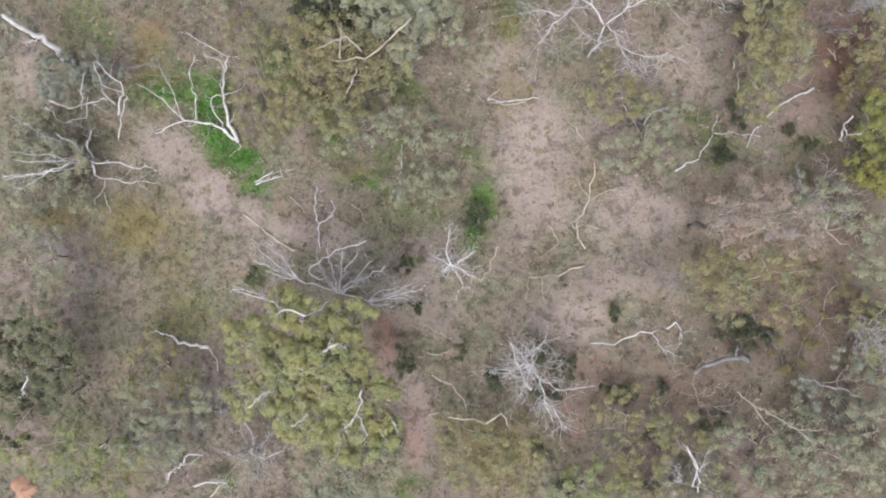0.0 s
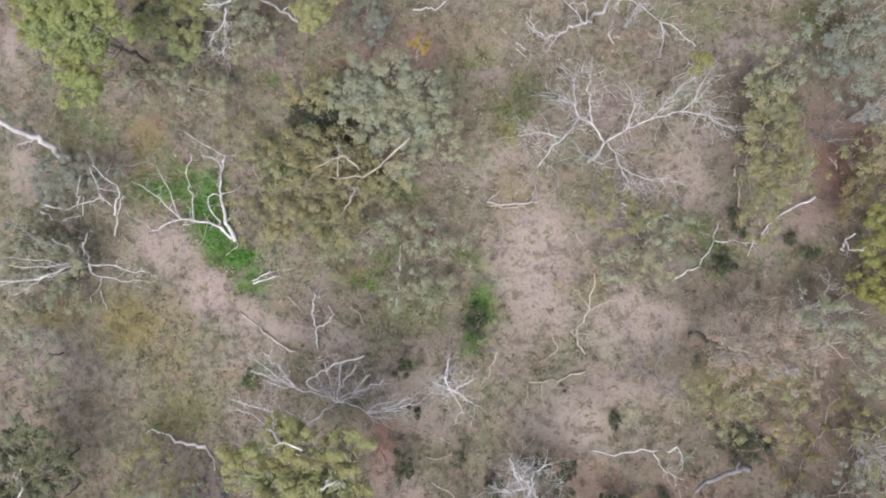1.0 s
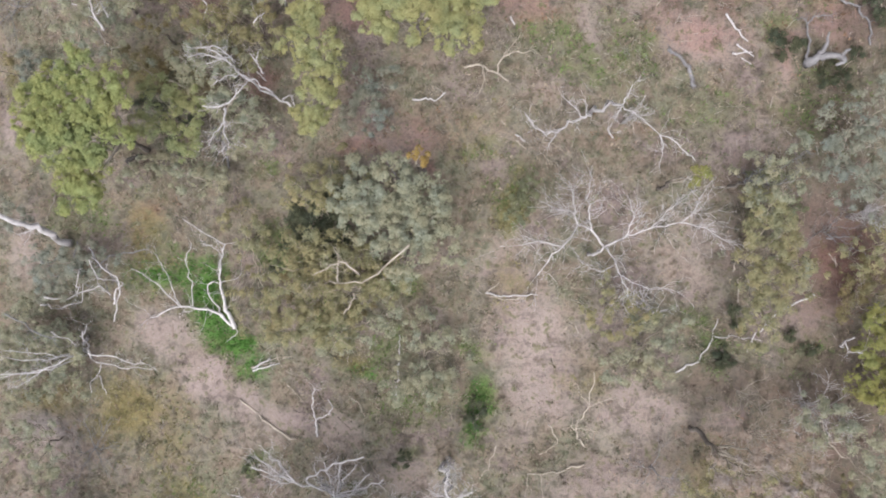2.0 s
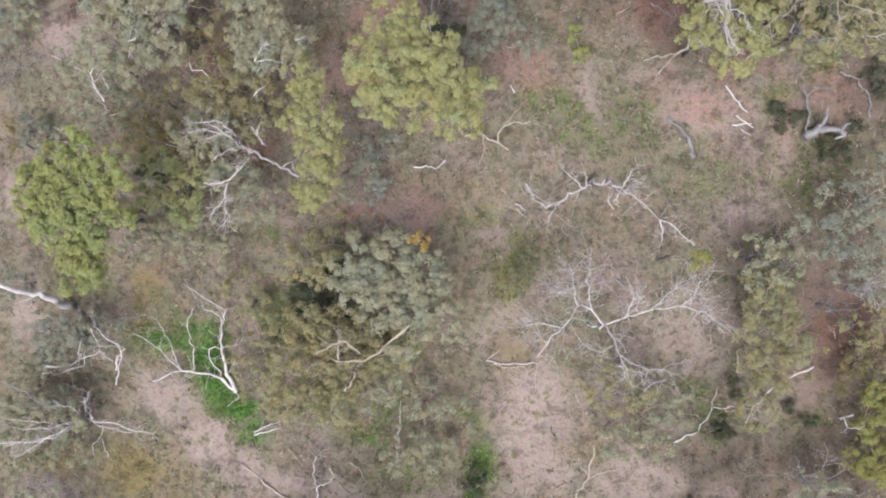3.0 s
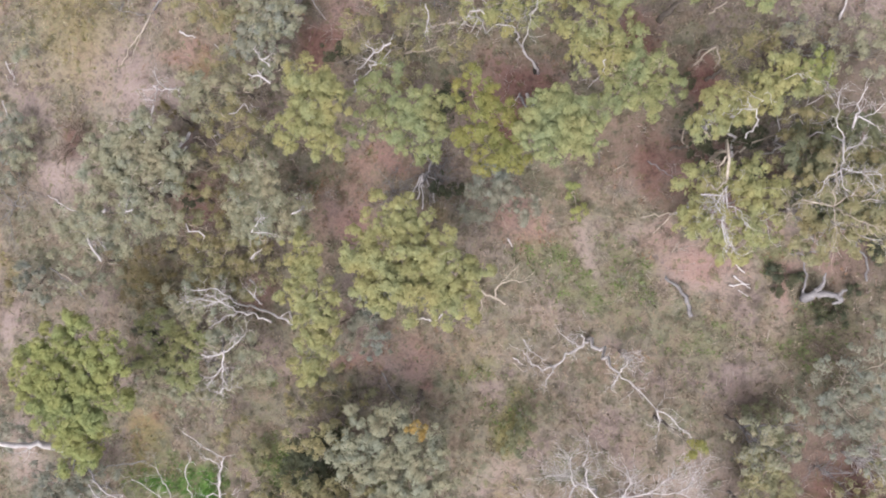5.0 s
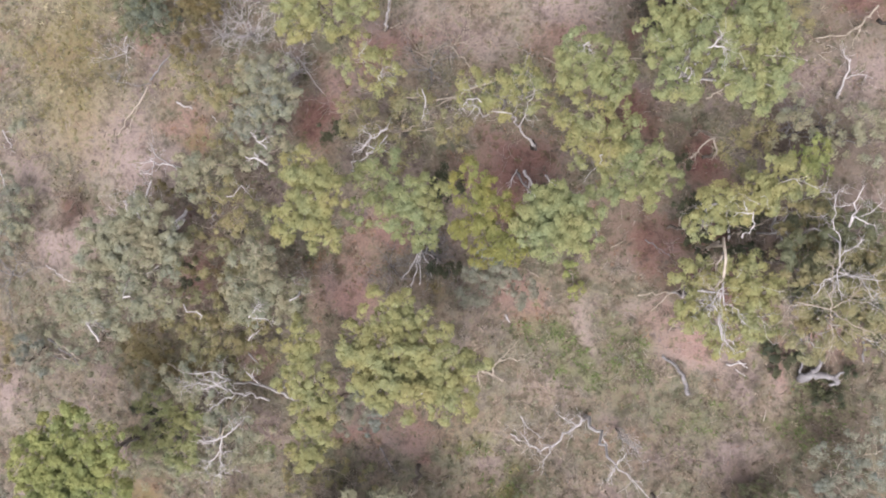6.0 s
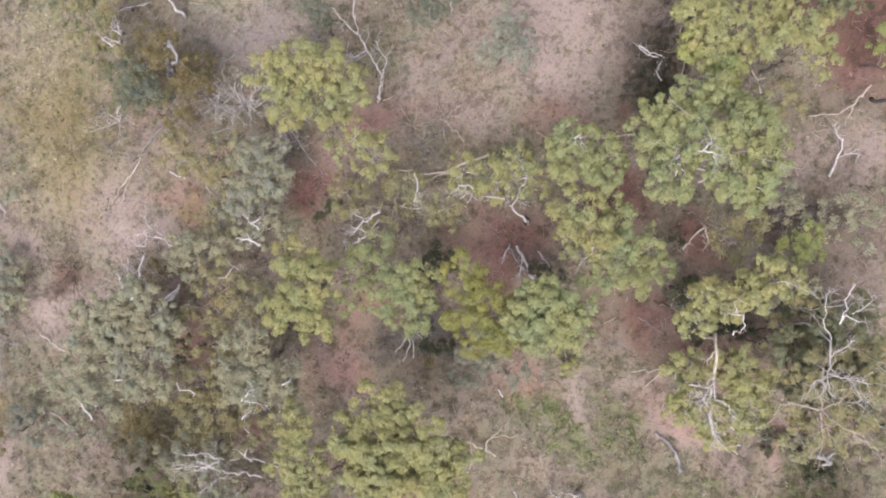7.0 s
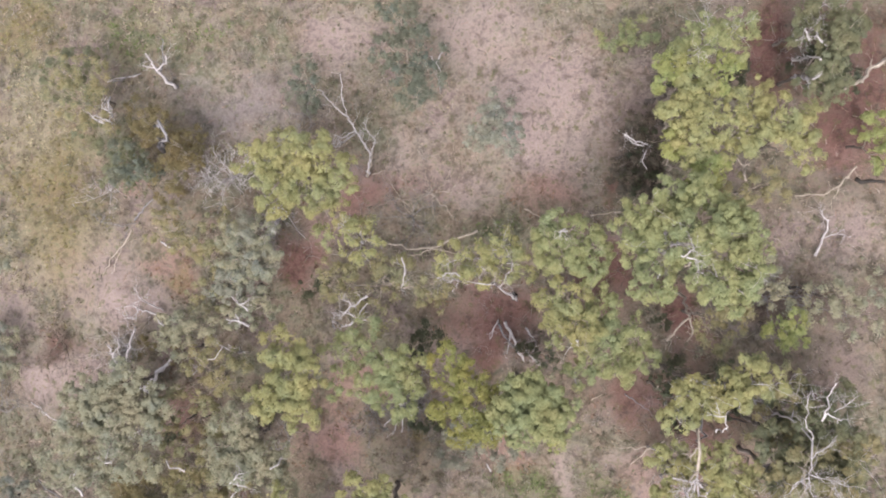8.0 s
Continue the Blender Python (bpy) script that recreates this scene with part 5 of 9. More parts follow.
tree("gum_tree", "lime", "yellowish tree on red soil", [(14.92, 41.55, 6.68, 0.96), (15.73, 40.63, 6.86, 1.05), (14.75, 40.02, 6.93, 0.94), (16.90, 40.31, 6.45, 0.90)], 1.0, seed=99)
tree("green_shrub", "lime", "small lime-green tree at a red soil edge", [(17.51, 39.27, 5.77, 0.81), (17.73, 40.90, 5.80, 0.69)], 0.8, seed=100)
tree("gum_tree", "moss", "fresh green tree by a red gully", [(18.56, 45.11, 4.37, 1.03), (19.63, 45.90, 4.16, 1.09), (18.80, 46.15, 4.31, 0.91)], 0.9, seed=101, bare=3, wood="white")
tree("dark_shrub", "dark", "dark green shrub by a red gully", [(21.05, 45.69, 2.03, 1.09), (20.52, 43.74, 1.91, 1.16), (21.33, 43.44, 1.80, 0.96), (19.61, 44.27, 2.25, 0.77)], 0.9, seed=102)
tree("green_shrub", "bright", "rounded green shrub on red soil", [(22.43, 40.77, 2.64, 1.06), (22.69, 39.67, 2.62, 0.93)], 0.9, seed=103)
tree("blue_shrub", "blue", "thin blue-grey shrub on pale soil", [(3.86, 41.37, 4.31, 1.14), (4.41, 40.67, 4.25, 1.02), (3.30, 40.67, 4.45, 0.89), (4.13, 42.04, 4.38, 0.82)], 0.65, seed=104)
tree("olive_shrub", "slate", "dark grey-green shrub by pale soil", [(-0.61, 46.49, 4.29, 1.11), (0.24, 45.08, 4.02, 1.17), (-0.34, 43.66, 4.02, 1.11), (0.80, 43.65, 4.05, 0.98), (0.23, 42.79, 4.10, 0.78), (-1.18, 45.06, 4.20, 0.85)], 0.75, seed=105, bare=3)
tree("dark_shrub", "slate", "small dark tree on grey litter", [(-5.45, 43.95, 4.97, 0.78), (-5.60, 42.96, 4.85, 0.78), (-5.31, 42.24, 4.86, 0.52)], 0.8, seed=106)
tree("dark_shrub", "slate", "dark grey shrub in ochre grass", [(-15.39, 40.01, 3.50, 1.04), (-14.46, 39.39, 3.33, 0.83), (-15.81, 39.09, 3.61, 0.69)], 0.7, seed=107)
tree("bronze_shrub", "bronze", "ochre-brown shrub with dead stems", [(-13.66, 40.95, 3.11, 1.26), (-12.42, 40.32, 2.98, 1.05), (-13.35, 38.80, 2.93, 0.98), (-14.21, 41.85, 3.37, 0.91)], 0.5, seed=108, bare=2)
tree("grey_shrub", "grey", "grey-green tree beside a red hollow", [(-8.57, 35.14, 4.27, 1.19), (-7.69, 34.27, 4.26, 0.99), (-9.14, 33.98, 4.39, 0.93), (-7.96, 36.01, 4.27, 0.93), (-9.40, 35.73, 4.51, 0.79)], 0.85, seed=109, bare=2)
tree("olive_shrub", "umber", "dark thicket with brown twigs", [(10.70, 40.85, 4.02, 0.94), (10.42, 38.93, 3.79, 0.94), (11.24, 39.75, 3.83, 0.82)], 0.4, seed=110, bare=5, wood="brown")
tree("olive_shrub", "olive", "thin dark olive scrub in grey grass", [(-18.50, 43.21, 3.36, 1.42), (-17.51, 44.42, 3.23, 1.20), (-19.03, 44.73, 3.75, 1.06), (-17.22, 42.26, 3.18, 1.06)], 0.45, seed=111)
tree("green_shrub", "olive", "low olive bush on brown soil", [(16.92, 38.10, 2.65, 1.08), (16.06, 37.82, 2.75, 0.89), (17.71, 37.81, 2.67, 0.76)], 0.5, seed=112)
tree("grey_shrub", "grey", "low grey-green scrub at the slope", [(-24.34, 33.76, 1.27, 0.76), (-24.69, 28.35, 0.77, 1.15), (-24.26, 29.72, 0.90, 0.76)], 0.6, seed=113)
tree("olive_shrub", "pale", "thin green shrub on pale soil", [(10.28, 46.00, 1.42, 0.88), (10.86, 46.27, 1.39, 0.61), (11.78, 46.30, 1.08, 1.02)], 0.5, seed=114)
tree("grey_shrub", "grey", "grey-green thicket on brown soil", [(21.10, 31.84, 3.29, 1.21), (21.61, 32.91, 3.46, 1.09), (19.97, 32.92, 3.63, 0.91)], 0.35, seed=115, bare=3)

# dead trees, leaning trunks and fallen limbs
it = thing("leaning_dead_tree", -21.79, 11.00, "leaning bleached grey dead trunk with a broken top", "dead tree")
limb(it, "white", 0.250, 0.110, (-21.79, 11.00, 0.20), (-22.14, 11.28, 1.20), (-22.39, 11.84, 2.40), (-22.89, 12.03, 3.40), (-23.46, 12.44, 4.20), name="trunk")
limb(it, "white", 0.058, 0.019, (-22.39, 11.84, 2.40), (-22.77, 11.61, 2.60), (-23.30, 11.43, 2.80), twigs=5, reach=0.5)
it = thing("fallen_tree", -11.78, 6.14, "fallen bleached tree with forked limbs on green grass", "fallen tree")
limb(it, "white", 0.143, 0.039, (-11.78, 6.14, 0.08), (-12.32, 7.43, 0.30), (-12.60, 8.82, 0.50), (-12.47, 9.99, 0.60), (-12.14, 10.92, 0.60), name="trunk", twigs=14, reach=0.9)
limb(it, "white", 0.096, 0.029, (-11.95, 6.27, 0.08), (-12.85, 6.97, 0.30), (-13.89, 7.35, 0.50), (-14.88, 7.39, 0.50), (-16.03, 7.01, 0.40), (-16.63, 6.70, 0.40), twigs=14, reach=0.9)
limb(it, "white", 0.060, 0.020, (-12.57, 6.68, 0.08), (-13.14, 7.96, 0.50), (-13.33, 8.66, 0.70), (-12.30, 8.75, 0.80), (-11.33, 9.04, 0.90), twigs=5, reach=0.6)
limb(it, "white", 0.041, 0.019, (-14.12, 7.38, 0.50), (-14.23, 8.89, 0.70), (-14.41, 9.98, 0.80), (-14.05, 10.98, 0.90), twigs=7, reach=0.5)
limb(it, "white", 0.041, 0.019, (-14.78, 7.36, 0.50), (-15.65, 8.18, 0.60), (-16.90, 9.10, 0.60), (-17.66, 9.51, 0.60), twigs=8, reach=0.6)
limb(it, "white", 0.031, 0.019, (-14.98, 7.39, 0.50), (-15.09, 8.09, 0.70), (-15.42, 9.09, 0.80), (-16.08, 10.26, 0.80), twigs=7, reach=0.6)
limb(it, "white", 0.031, 0.019, (-12.14, 10.86, 0.60), (-12.92, 11.29, 0.80), (-13.95, 11.86, 0.80), (-14.60, 12.35, 0.90), twigs=5, reach=0.5)
limb(it, "white", 0.031, 0.019, (-12.33, 10.15, 0.60), (-12.75, 10.77, 0.80), (-13.52, 10.93, 0.80), twigs=5, reach=0.5)
limb(it, "white", 0.042, 0.019, (-11.78, 6.14, 0.08), (-11.58, 5.81, 0.08), (-12.31, 5.29, 0.08))
it = thing("dead_branch", -21.10, 11.09, "grey fallen branches at the foot of a leaning trunk", "branch")
limb(it, "grey", 0.042, 0.020, (-21.10, 11.09, 0.60), (-21.26, 9.61, 0.60), (-20.62, 8.46, 0.40), (-19.61, 8.02, 0.30), twigs=7, reach=0.5)
limb(it, "grey", 0.042, 0.020, (-19.08, 10.72, 2.88), (-18.59, 9.86, 2.69), (-18.41, 8.78, 0.80), (-18.33, 8.29, 0.70), (-18.92, 7.71, 0.50), twigs=7, reach=0.5)
limb(it, "grey", 0.032, 0.020, (-20.18, 9.40, 0.60), (-19.27, 8.54, 0.60), (-18.92, 7.71, 0.50), twigs=3, reach=0.4)
limb(it, "grey", 0.042, 0.030, (-20.11, 9.50, 0.60), (-19.06, 10.18, 0.70), (-16.73, 10.61, 0.80), twigs=3, reach=0.5)
limb(it, "grey", 0.032, 0.020, (-21.41, 10.00, 3.77), (-22.37, 9.59, 0.80), (-21.70, 8.99, 0.70), (-22.64, 9.11, 0.70), twigs=3, reach=0.4)
it = thing("dead_branch", -19.78, 4.07, "small forked dead branch on ochre grass", "branch")
limb(it, "white", 0.032, 0.020, (-19.78, 4.07, 0.30), (-19.91, 3.34, 0.30), (-20.45, 2.88, 0.20), (-20.35, 2.29, 0.10), twigs=3, reach=0.3)
limb(it, "white", 0.032, 0.020, (-19.81, 3.33, 0.30), (-19.63, 2.74, 0.20), (-19.51, 2.15, 0.10))
it = thing("fallen_log", -10.85, 3.86, "short pale fallen branches lying crossed", "log")
limb(it, "cream", 0.042, 0.029, (-10.85, 3.86, 0.08), (-9.57, 4.20, 0.08), (-8.42, 4.56, 0.08))
limb(it, "cream", 0.031, 0.019, (-10.45, 3.99, 0.08), (-9.16, 4.48, 0.08), (-8.75, 4.54, 0.08))
limb(it, "cream", 0.031, 0.019, (-9.35, 4.71, 0.08), (-9.06, 3.97, 0.08))
it = thing("fallen_log", -2.46, 2.52, "straight bleached fallen pole on green grass", "log")
limb(it, "white", 0.082, 0.038, (-2.46, 2.52, 0.08), (-2.39, 3.65, 0.08), (-2.32, 4.93, 0.08), name="trunk", twigs=3, reach=0.4)
limb(it, "white", 0.030, 0.019, (-2.32, 4.93, 0.08), (-2.30, 5.85, 0.08))
it = thing("dead_branch", -5.08, 2.48, "small pale dead twig on dry grass", "branch")
limb(it, "cream", 0.030, 0.019, (-5.08, 2.48, 0.40), (-4.52, 2.07, 0.40), (-4.37, 1.60, 0.30), (-4.18, 1.33, 0.10), twigs=3, reach=0.3)
it = thing("dead_branch", -8.69, 2.95, "small pale dead twig on soil", "branch")
limb(it, "cream", 0.031, 0.019, (-8.69, 2.95, 0.20), (-8.18, 2.52, 0.20), (-7.76, 2.04, 0.10), twigs=3, reach=0.3)
it = thing("dead_tree", -6.96, 0.10, "small bleached dead tree with a curved fork", "dead tree")
limb(it, "white", 0.059, 0.038, (-6.96, 0.10, 0.10), (-6.88, 0.97, 0.80), (-6.76, 1.39, 1.20), name="trunk", twigs=3, reach=0.4)
limb(it, "white", 0.040, 0.019, (-6.76, 1.39, 1.20), (-6.08, 1.74, 1.50), (-5.79, 2.15, 1.70), (-6.00, 2.63, 1.90), twigs=3, reach=0.4)
limb(it, "white", 0.040, 0.019, (-6.76, 1.36, 1.20), (-6.93, 2.28, 1.80), (-6.73, 3.34, 2.20), twigs=5, reach=0.5)
it = thing("fallen_log", -8.16, -0.03, "pale fallen pole across bare pink soil", "log")
limb(it, "cream", 0.071, 0.039, (-8.16, -0.03, 0.08), (-9.31, 0.35, 0.08), (-10.47, 1.16, 0.08), (-11.49, 2.04, 0.08), twigs=2, reach=0.4)
it = thing("dead_tree", -5.63, -2.24, "bare bleached dead tree with brushy spreading limbs", "dead tree")
limb(it, "white", 0.052, 0.044, (-5.63, -2.24, 0.20), (-5.50, -2.31, 2.60))
limb(it, "white", 0.049, 0.023, (-5.50, -2.31, 2.60), (-6.10, -1.18, 3.45), (-6.42, -0.32, 4.00), twigs=14, reach=0.5)
limb(it, "white", 0.049, 0.023, (-5.50, -2.31, 2.60), (-5.66, -1.23, 3.55), (-5.85, 0.03, 4.20), twigs=14, reach=0.5)
limb(it, "white", 0.049, 0.023, (-5.50, -2.31, 2.60), (-5.10, -1.14, 3.55), (-5.04, -0.03, 4.20), twigs=14, reach=0.5)
limb(it, "white", 0.049, 0.023, (-5.50, -2.31, 2.60), (-5.01, -1.14, 3.50), (-4.30, -0.25, 4.10), twigs=14, reach=0.5)
limb(it, "white", 0.049, 0.023, (-5.50, -2.31, 2.60), (-4.50, -1.54, 3.45), (-3.59, -0.59, 4.00), twigs=14, reach=0.5)
limb(it, "white", 0.049, 0.023, (-5.50, -2.31, 2.60), (-4.00, -1.54, 3.40), (-2.89, -0.82, 3.90), twigs=14, reach=0.5)
limb(it, "white", 0.049, 0.023, (-5.50, -2.31, 2.60), (-5.96, -1.61, 3.35), (-6.16, -1.18, 3.80), twigs=14, reach=0.5)
limb(it, "white", 0.049, 0.023, (-5.50, -2.31, 2.60), (-4.78, -1.95, 3.25), (-4.12, -1.40, 3.60), twigs=14, reach=0.5)
limb(it, "white", 0.058, 0.034, (-5.69, -1.73, 3.00), (-7.04, -1.07, 3.90), (-6.64, -0.83, 4.10), (-5.48, -0.14, 4.30), (-3.83, 0.39, 4.50), twigs=3, reach=0.4)
limb(it, "white", 0.051, 0.043, (-5.57, -2.36, 1.80), (-7.64, -1.57, 3.00))
limb(it, "white", 0.049, 0.023, (-7.64, -1.57, 3.00), (-8.87, -0.97, 3.45), (-9.84, -0.62, 3.60), twigs=14, reach=0.5)
limb(it, "white", 0.049, 0.023, (-7.64, -1.57, 3.00), (-8.60, -0.88, 3.50), (-9.59, 0.03, 3.70), twigs=14, reach=0.5)
limb(it, "white", 0.049, 0.023, (-7.64, -1.57, 3.00), (-8.21, -0.62, 3.50), (-9.11, 0.32, 3.70), twigs=14, reach=0.5)
limb(it, "white", 0.049, 0.023, (-7.64, -1.57, 3.00), (-8.14, -0.76, 3.45), (-8.40, -0.20, 3.60), twigs=14, reach=0.5)
limb(it, "white", 0.049, 0.023, (-7.64, -1.57, 3.00), (-8.31, -1.48, 3.35), (-9.04, -1.15, 3.40), twigs=14, reach=0.5)
limb(it, "white", 0.051, 0.043, (-5.44, -2.39, 1.80), (-3.83, -2.70, 3.00))
limb(it, "white", 0.048, 0.022, (-3.83, -2.70, 3.00), (-3.21, -2.18, 3.45), (-2.33, -1.91, 3.60), twigs=14, reach=0.5)
limb(it, "white", 0.048, 0.022, (-3.83, -2.70, 3.00), (-2.70, -2.34, 3.50), (-1.62, -1.79, 3.70), twigs=14, reach=0.5)
limb(it, "white", 0.048, 0.022, (-3.83, -2.70, 3.00), (-2.29, -2.34, 3.50), (-1.08, -2.01, 3.70), twigs=14, reach=0.5)
limb(it, "white", 0.048, 0.022, (-3.83, -2.70, 3.00), (-3.01, -2.46, 3.40), (-1.94, -2.48, 3.50), twigs=14, reach=0.5)
limb(it, "white", 0.048, 0.022, (-3.83, -2.70, 3.00), (-3.22, -2.88, 3.30), (-2.64, -2.85, 3.30), twigs=14, reach=0.5)
limb(it, "white", 0.051, 0.043, (-5.66, -2.53, 1.60), (-7.06, -3.46, 3.00))
limb(it, "white", 0.049, 0.023, (-7.06, -3.46, 3.00), (-8.28, -2.91, 3.35), (-9.26, -2.63, 3.40), twigs=14, reach=0.5)
limb(it, "white", 0.049, 0.023, (-7.06, -3.46, 3.00), (-7.85, -3.36, 3.35), (-8.71, -3.06, 3.40), twigs=14, reach=0.5)
limb(it, "white", 0.049, 0.023, (-7.06, -3.46, 3.00), (-7.34, -3.08, 3.35), (-7.99, -2.73, 3.40), twigs=14, reach=0.5)
limb(it, "white", 0.049, 0.023, (-7.06, -3.46, 3.00), (-9.11, -2.69, 3.35), (-10.89, -2.16, 3.40), twigs=14, reach=0.5)
limb(it, "white", 0.049, 0.023, (-7.06, -3.46, 3.00), (-7.61, -3.59, 3.25), (-8.23, -3.51, 3.20), twigs=14, reach=0.5)
it = thing("dead_tree", 0.19, -1.03, "tall slim dead tree with a white crown of twigs", "dead tree")
limb(it, "white", 0.123, 0.047, (0.19, -1.03, 0.10), (0.31, -0.88, 3.50), (0.41, -0.75, 6.40), name="trunk")
limb(it, "white", 0.050, 0.019, (0.41, -0.75, 6.40), (0.10, -0.10, 6.90), (0.33, 0.83, 7.20), twigs=10, reach=0.5)
limb(it, "white", 0.050, 0.019, (0.41, -0.75, 6.40), (0.03, -0.54, 6.70), (-0.41, -0.28, 6.90), twigs=10, reach=0.5)
limb(it, "white", 0.050, 0.019, (0.41, -0.75, 6.40), (0.91, -0.48, 6.80), (1.36, -0.13, 7.00), twigs=10, reach=0.5)
limb(it, "white", 0.050, 0.019, (0.41, -0.75, 6.40), (0.97, -1.00, 6.60), (1.47, -1.29, 6.80), twigs=10, reach=0.5)
limb(it, "white", 0.038, 0.019, (0.41, -0.75, 6.40), (0.21, -1.00, 6.60), (-0.05, -0.84, 6.80), twigs=8, reach=0.5)
limb(it, "white", 0.038, 0.019, (0.41, -0.75, 6.40), (0.72, -1.26, 6.50), (0.98, -1.83, 6.40), twigs=8, reach=0.5)
it = thing("dead_branch", 2.97, 0.15, "curved thin dead branch on grass", "branch")
limb(it, "cream", 0.029, 0.018, (2.97, 0.15, 0.60), (2.47, -1.04, 0.50), (2.03, -1.81, 0.30), twigs=3, reach=0.4)
it = thing("fallen_log", 2.66, 8.02, "short bleached sticks on pale soil", "log")
limb(it, "cream", 0.057, 0.028, (2.66, 8.02, 0.08), (3.57, 7.88, 0.08), (4.46, 7.95, 0.08), name="trunk")
limb(it, "cream", 0.040, 0.028, (2.42, 8.15, 0.08), (3.12, 8.77, 0.08))
it = thing("fallen_log", 12.23, 4.09, "bowed bleached log on dry grass", "log")
limb(it, "white", 0.055, 0.026, (12.23, 4.09, 0.08), (13.36, 4.74, 0.08), (13.99, 5.75, 0.08), (14.36, 6.97, 0.08), name="trunk", twigs=2, reach=0.4)
limb(it, "white", 0.027, 0.019, (14.13, 6.05, 0.08), (15.24, 6.06, 0.08), (16.52, 5.85, 0.08), twigs=2, reach=0.3)
it = thing("fallen_log", 19.02, 8.28, "long curved grey fallen trunk", "log")
limb(it, "white", 0.054, 0.025, (19.02, 8.28, 0.30), (17.67, 7.59, 0.40), (16.54, 6.57, 0.30), (16.00, 5.86, 0.20), (15.79, 5.26, 0.10), twigs=2, reach=0.4)
it = thing("dead_branch", 20.53, 5.56, "white dead stub leaning beside a mustard shrub", "branch")
limb(it, "white", 0.065, 0.035, (20.53, 5.56, 0.10), (20.04, 5.82, 1.00), (19.64, 6.10, 2.00), (19.64, 6.36, 2.60), name="trunk")
limb(it, "white", 0.027, 0.017, (19.70, 5.99, 1.80), (19.77, 5.55, 2.00), (20.29, 5.56, 2.20), twigs=3, reach=0.4)
it = thing("dead_branch", 7.10, 6.58, "small pale stick on brown litter", "branch")
limb(it, "cream", 0.029, 0.018, (7.10, 6.58, 0.08), (7.28, 6.22, 0.08), (7.53, 5.89, 0.08))
it = thing("dead_tree", 7.64, 0.03, "small bleached dead tree lying open on pale soil", "dead tree")
limb(it, "cream", 0.056, 0.027, (7.64, 0.03, 0.10), (6.95, 1.08, 0.60), (7.49, 2.37, 1.20), (7.58, 3.21, 1.60), (7.68, 4.38, 2.00), name="trunk")
limb(it, "cream", 0.028, 0.018, (7.49, 2.49, 1.20), (8.05, 2.78, 1.50), (8.85, 3.08, 1.70), twigs=5, reach=0.4)
limb(it, "cream", 0.028, 0.018, (7.53, 2.65, 1.30), (7.15, 3.08, 1.50), (6.97, 3.57, 1.60), twigs=5, reach=0.4)
limb(it, "cream", 0.038, 0.018, (6.95, 1.08, 0.60), (7.29, 1.27, 0.90), (7.79, 1.15, 1.00), twigs=7, reach=0.4)
limb(it, "cream", 0.038, 0.018, (6.95, 1.08, 0.60), (6.71, 1.37, 0.90), (7.04, 1.51, 1.00), twigs=7, reach=0.4)
it = thing("dead_branch", 5.65, 1.25, "forked pale twig on dry grass", "branch")
limb(it, "cream", 0.029, 0.018, (5.65, 1.25, 0.30), (6.24, 0.33, 0.40), (5.24, -0.46, 0.20), twigs=3, reach=0.4)
it = thing("fallen_log", 7.64, -0.85, "pale fallen branch with two side sticks", "log")
limb(it, "cream", 0.056, 0.027, (7.64, -0.85, 0.08), (6.30, -1.35, 0.08), (4.64, -1.54, 0.08), name="trunk", twigs=2, reach=0.4)
limb(it, "cream", 0.030, 0.018, (4.67, -1.51, 0.08), (4.48, -2.73, 0.08))
limb(it, "cream", 0.029, 0.018, (5.34, -1.50, 0.08), (5.47, -2.78, 0.08))
it = thing("leaning_dead_tree", 7.91, -5.06, "slender leaning white dead tree", "dead tree")
limb(it, "white", 0.056, 0.036, (7.91, -5.06, 0.20), (8.88, -4.67, 1.80), (9.93, -4.04, 3.60), (10.66, -3.34, 5.00), name="trunk")
limb(it, "white", 0.026, 0.016, (10.00, -4.02, 3.80), (10.33, -4.66, 4.00), (10.92, -5.06, 4.20), twigs=7, reach=0.6)
limb(it, "white", 0.025, 0.016, (10.66, -3.34, 5.00), (10.83, -3.70, 5.20), (10.85, -4.09, 5.20), twigs=5, reach=0.5)
it = thing("dead_tree", 4.32, -6.71, "grey dead tree with a dense brush of twigs", "dead tree")
limb(it, "white", 0.133, 0.061, (4.32, -6.71, 0.10), (4.32, -5.98, 2.50), (4.24, -5.56, 4.60), name="trunk")
limb(it, "white", 0.055, 0.018, (4.24, -5.56, 4.60), (3.72, -5.04, 5.20), (3.16, -4.36, 5.60), twigs=15, reach=0.8)
limb(it, "white", 0.055, 0.018, (4.24, -5.56, 4.60), (4.54, -6.08, 5.00), (5.30, -6.56, 5.20), twigs=15, reach=0.8)
limb(it, "white", 0.037, 0.018, (4.24, -5.56, 4.60), (3.22, -5.70, 5.00), (2.28, -5.70, 5.30), twigs=15, reach=0.8)
limb(it, "white", 0.037, 0.018, (4.24, -5.56, 4.60), (4.24, -4.71, 5.20), (4.70, -4.13, 5.60), twigs=14, reach=0.8)
limb(it, "white", 0.037, 0.018, (4.24, -5.56, 4.60), (3.91, -6.40, 4.80), (3.63, -6.91, 5.00), twigs=14, reach=0.8)
limb(it, "white", 0.037, 0.018, (4.57, -6.11, 4.80), (4.86, -7.22, 4.60), (5.19, -8.14, 4.60), twigs=12, reach=0.7)
limb(it, "white", 0.037, 0.018, (4.86, -7.28, 4.60), (5.25, -7.48, 4.60), (5.67, -8.43, 4.40), twigs=12, reach=0.7)
limb(it, "white", 0.028, 0.018, (5.33, -6.60, 5.00), (5.98, -6.59, 5.00), (6.77, -6.45, 5.00), twigs=7, reach=0.6)
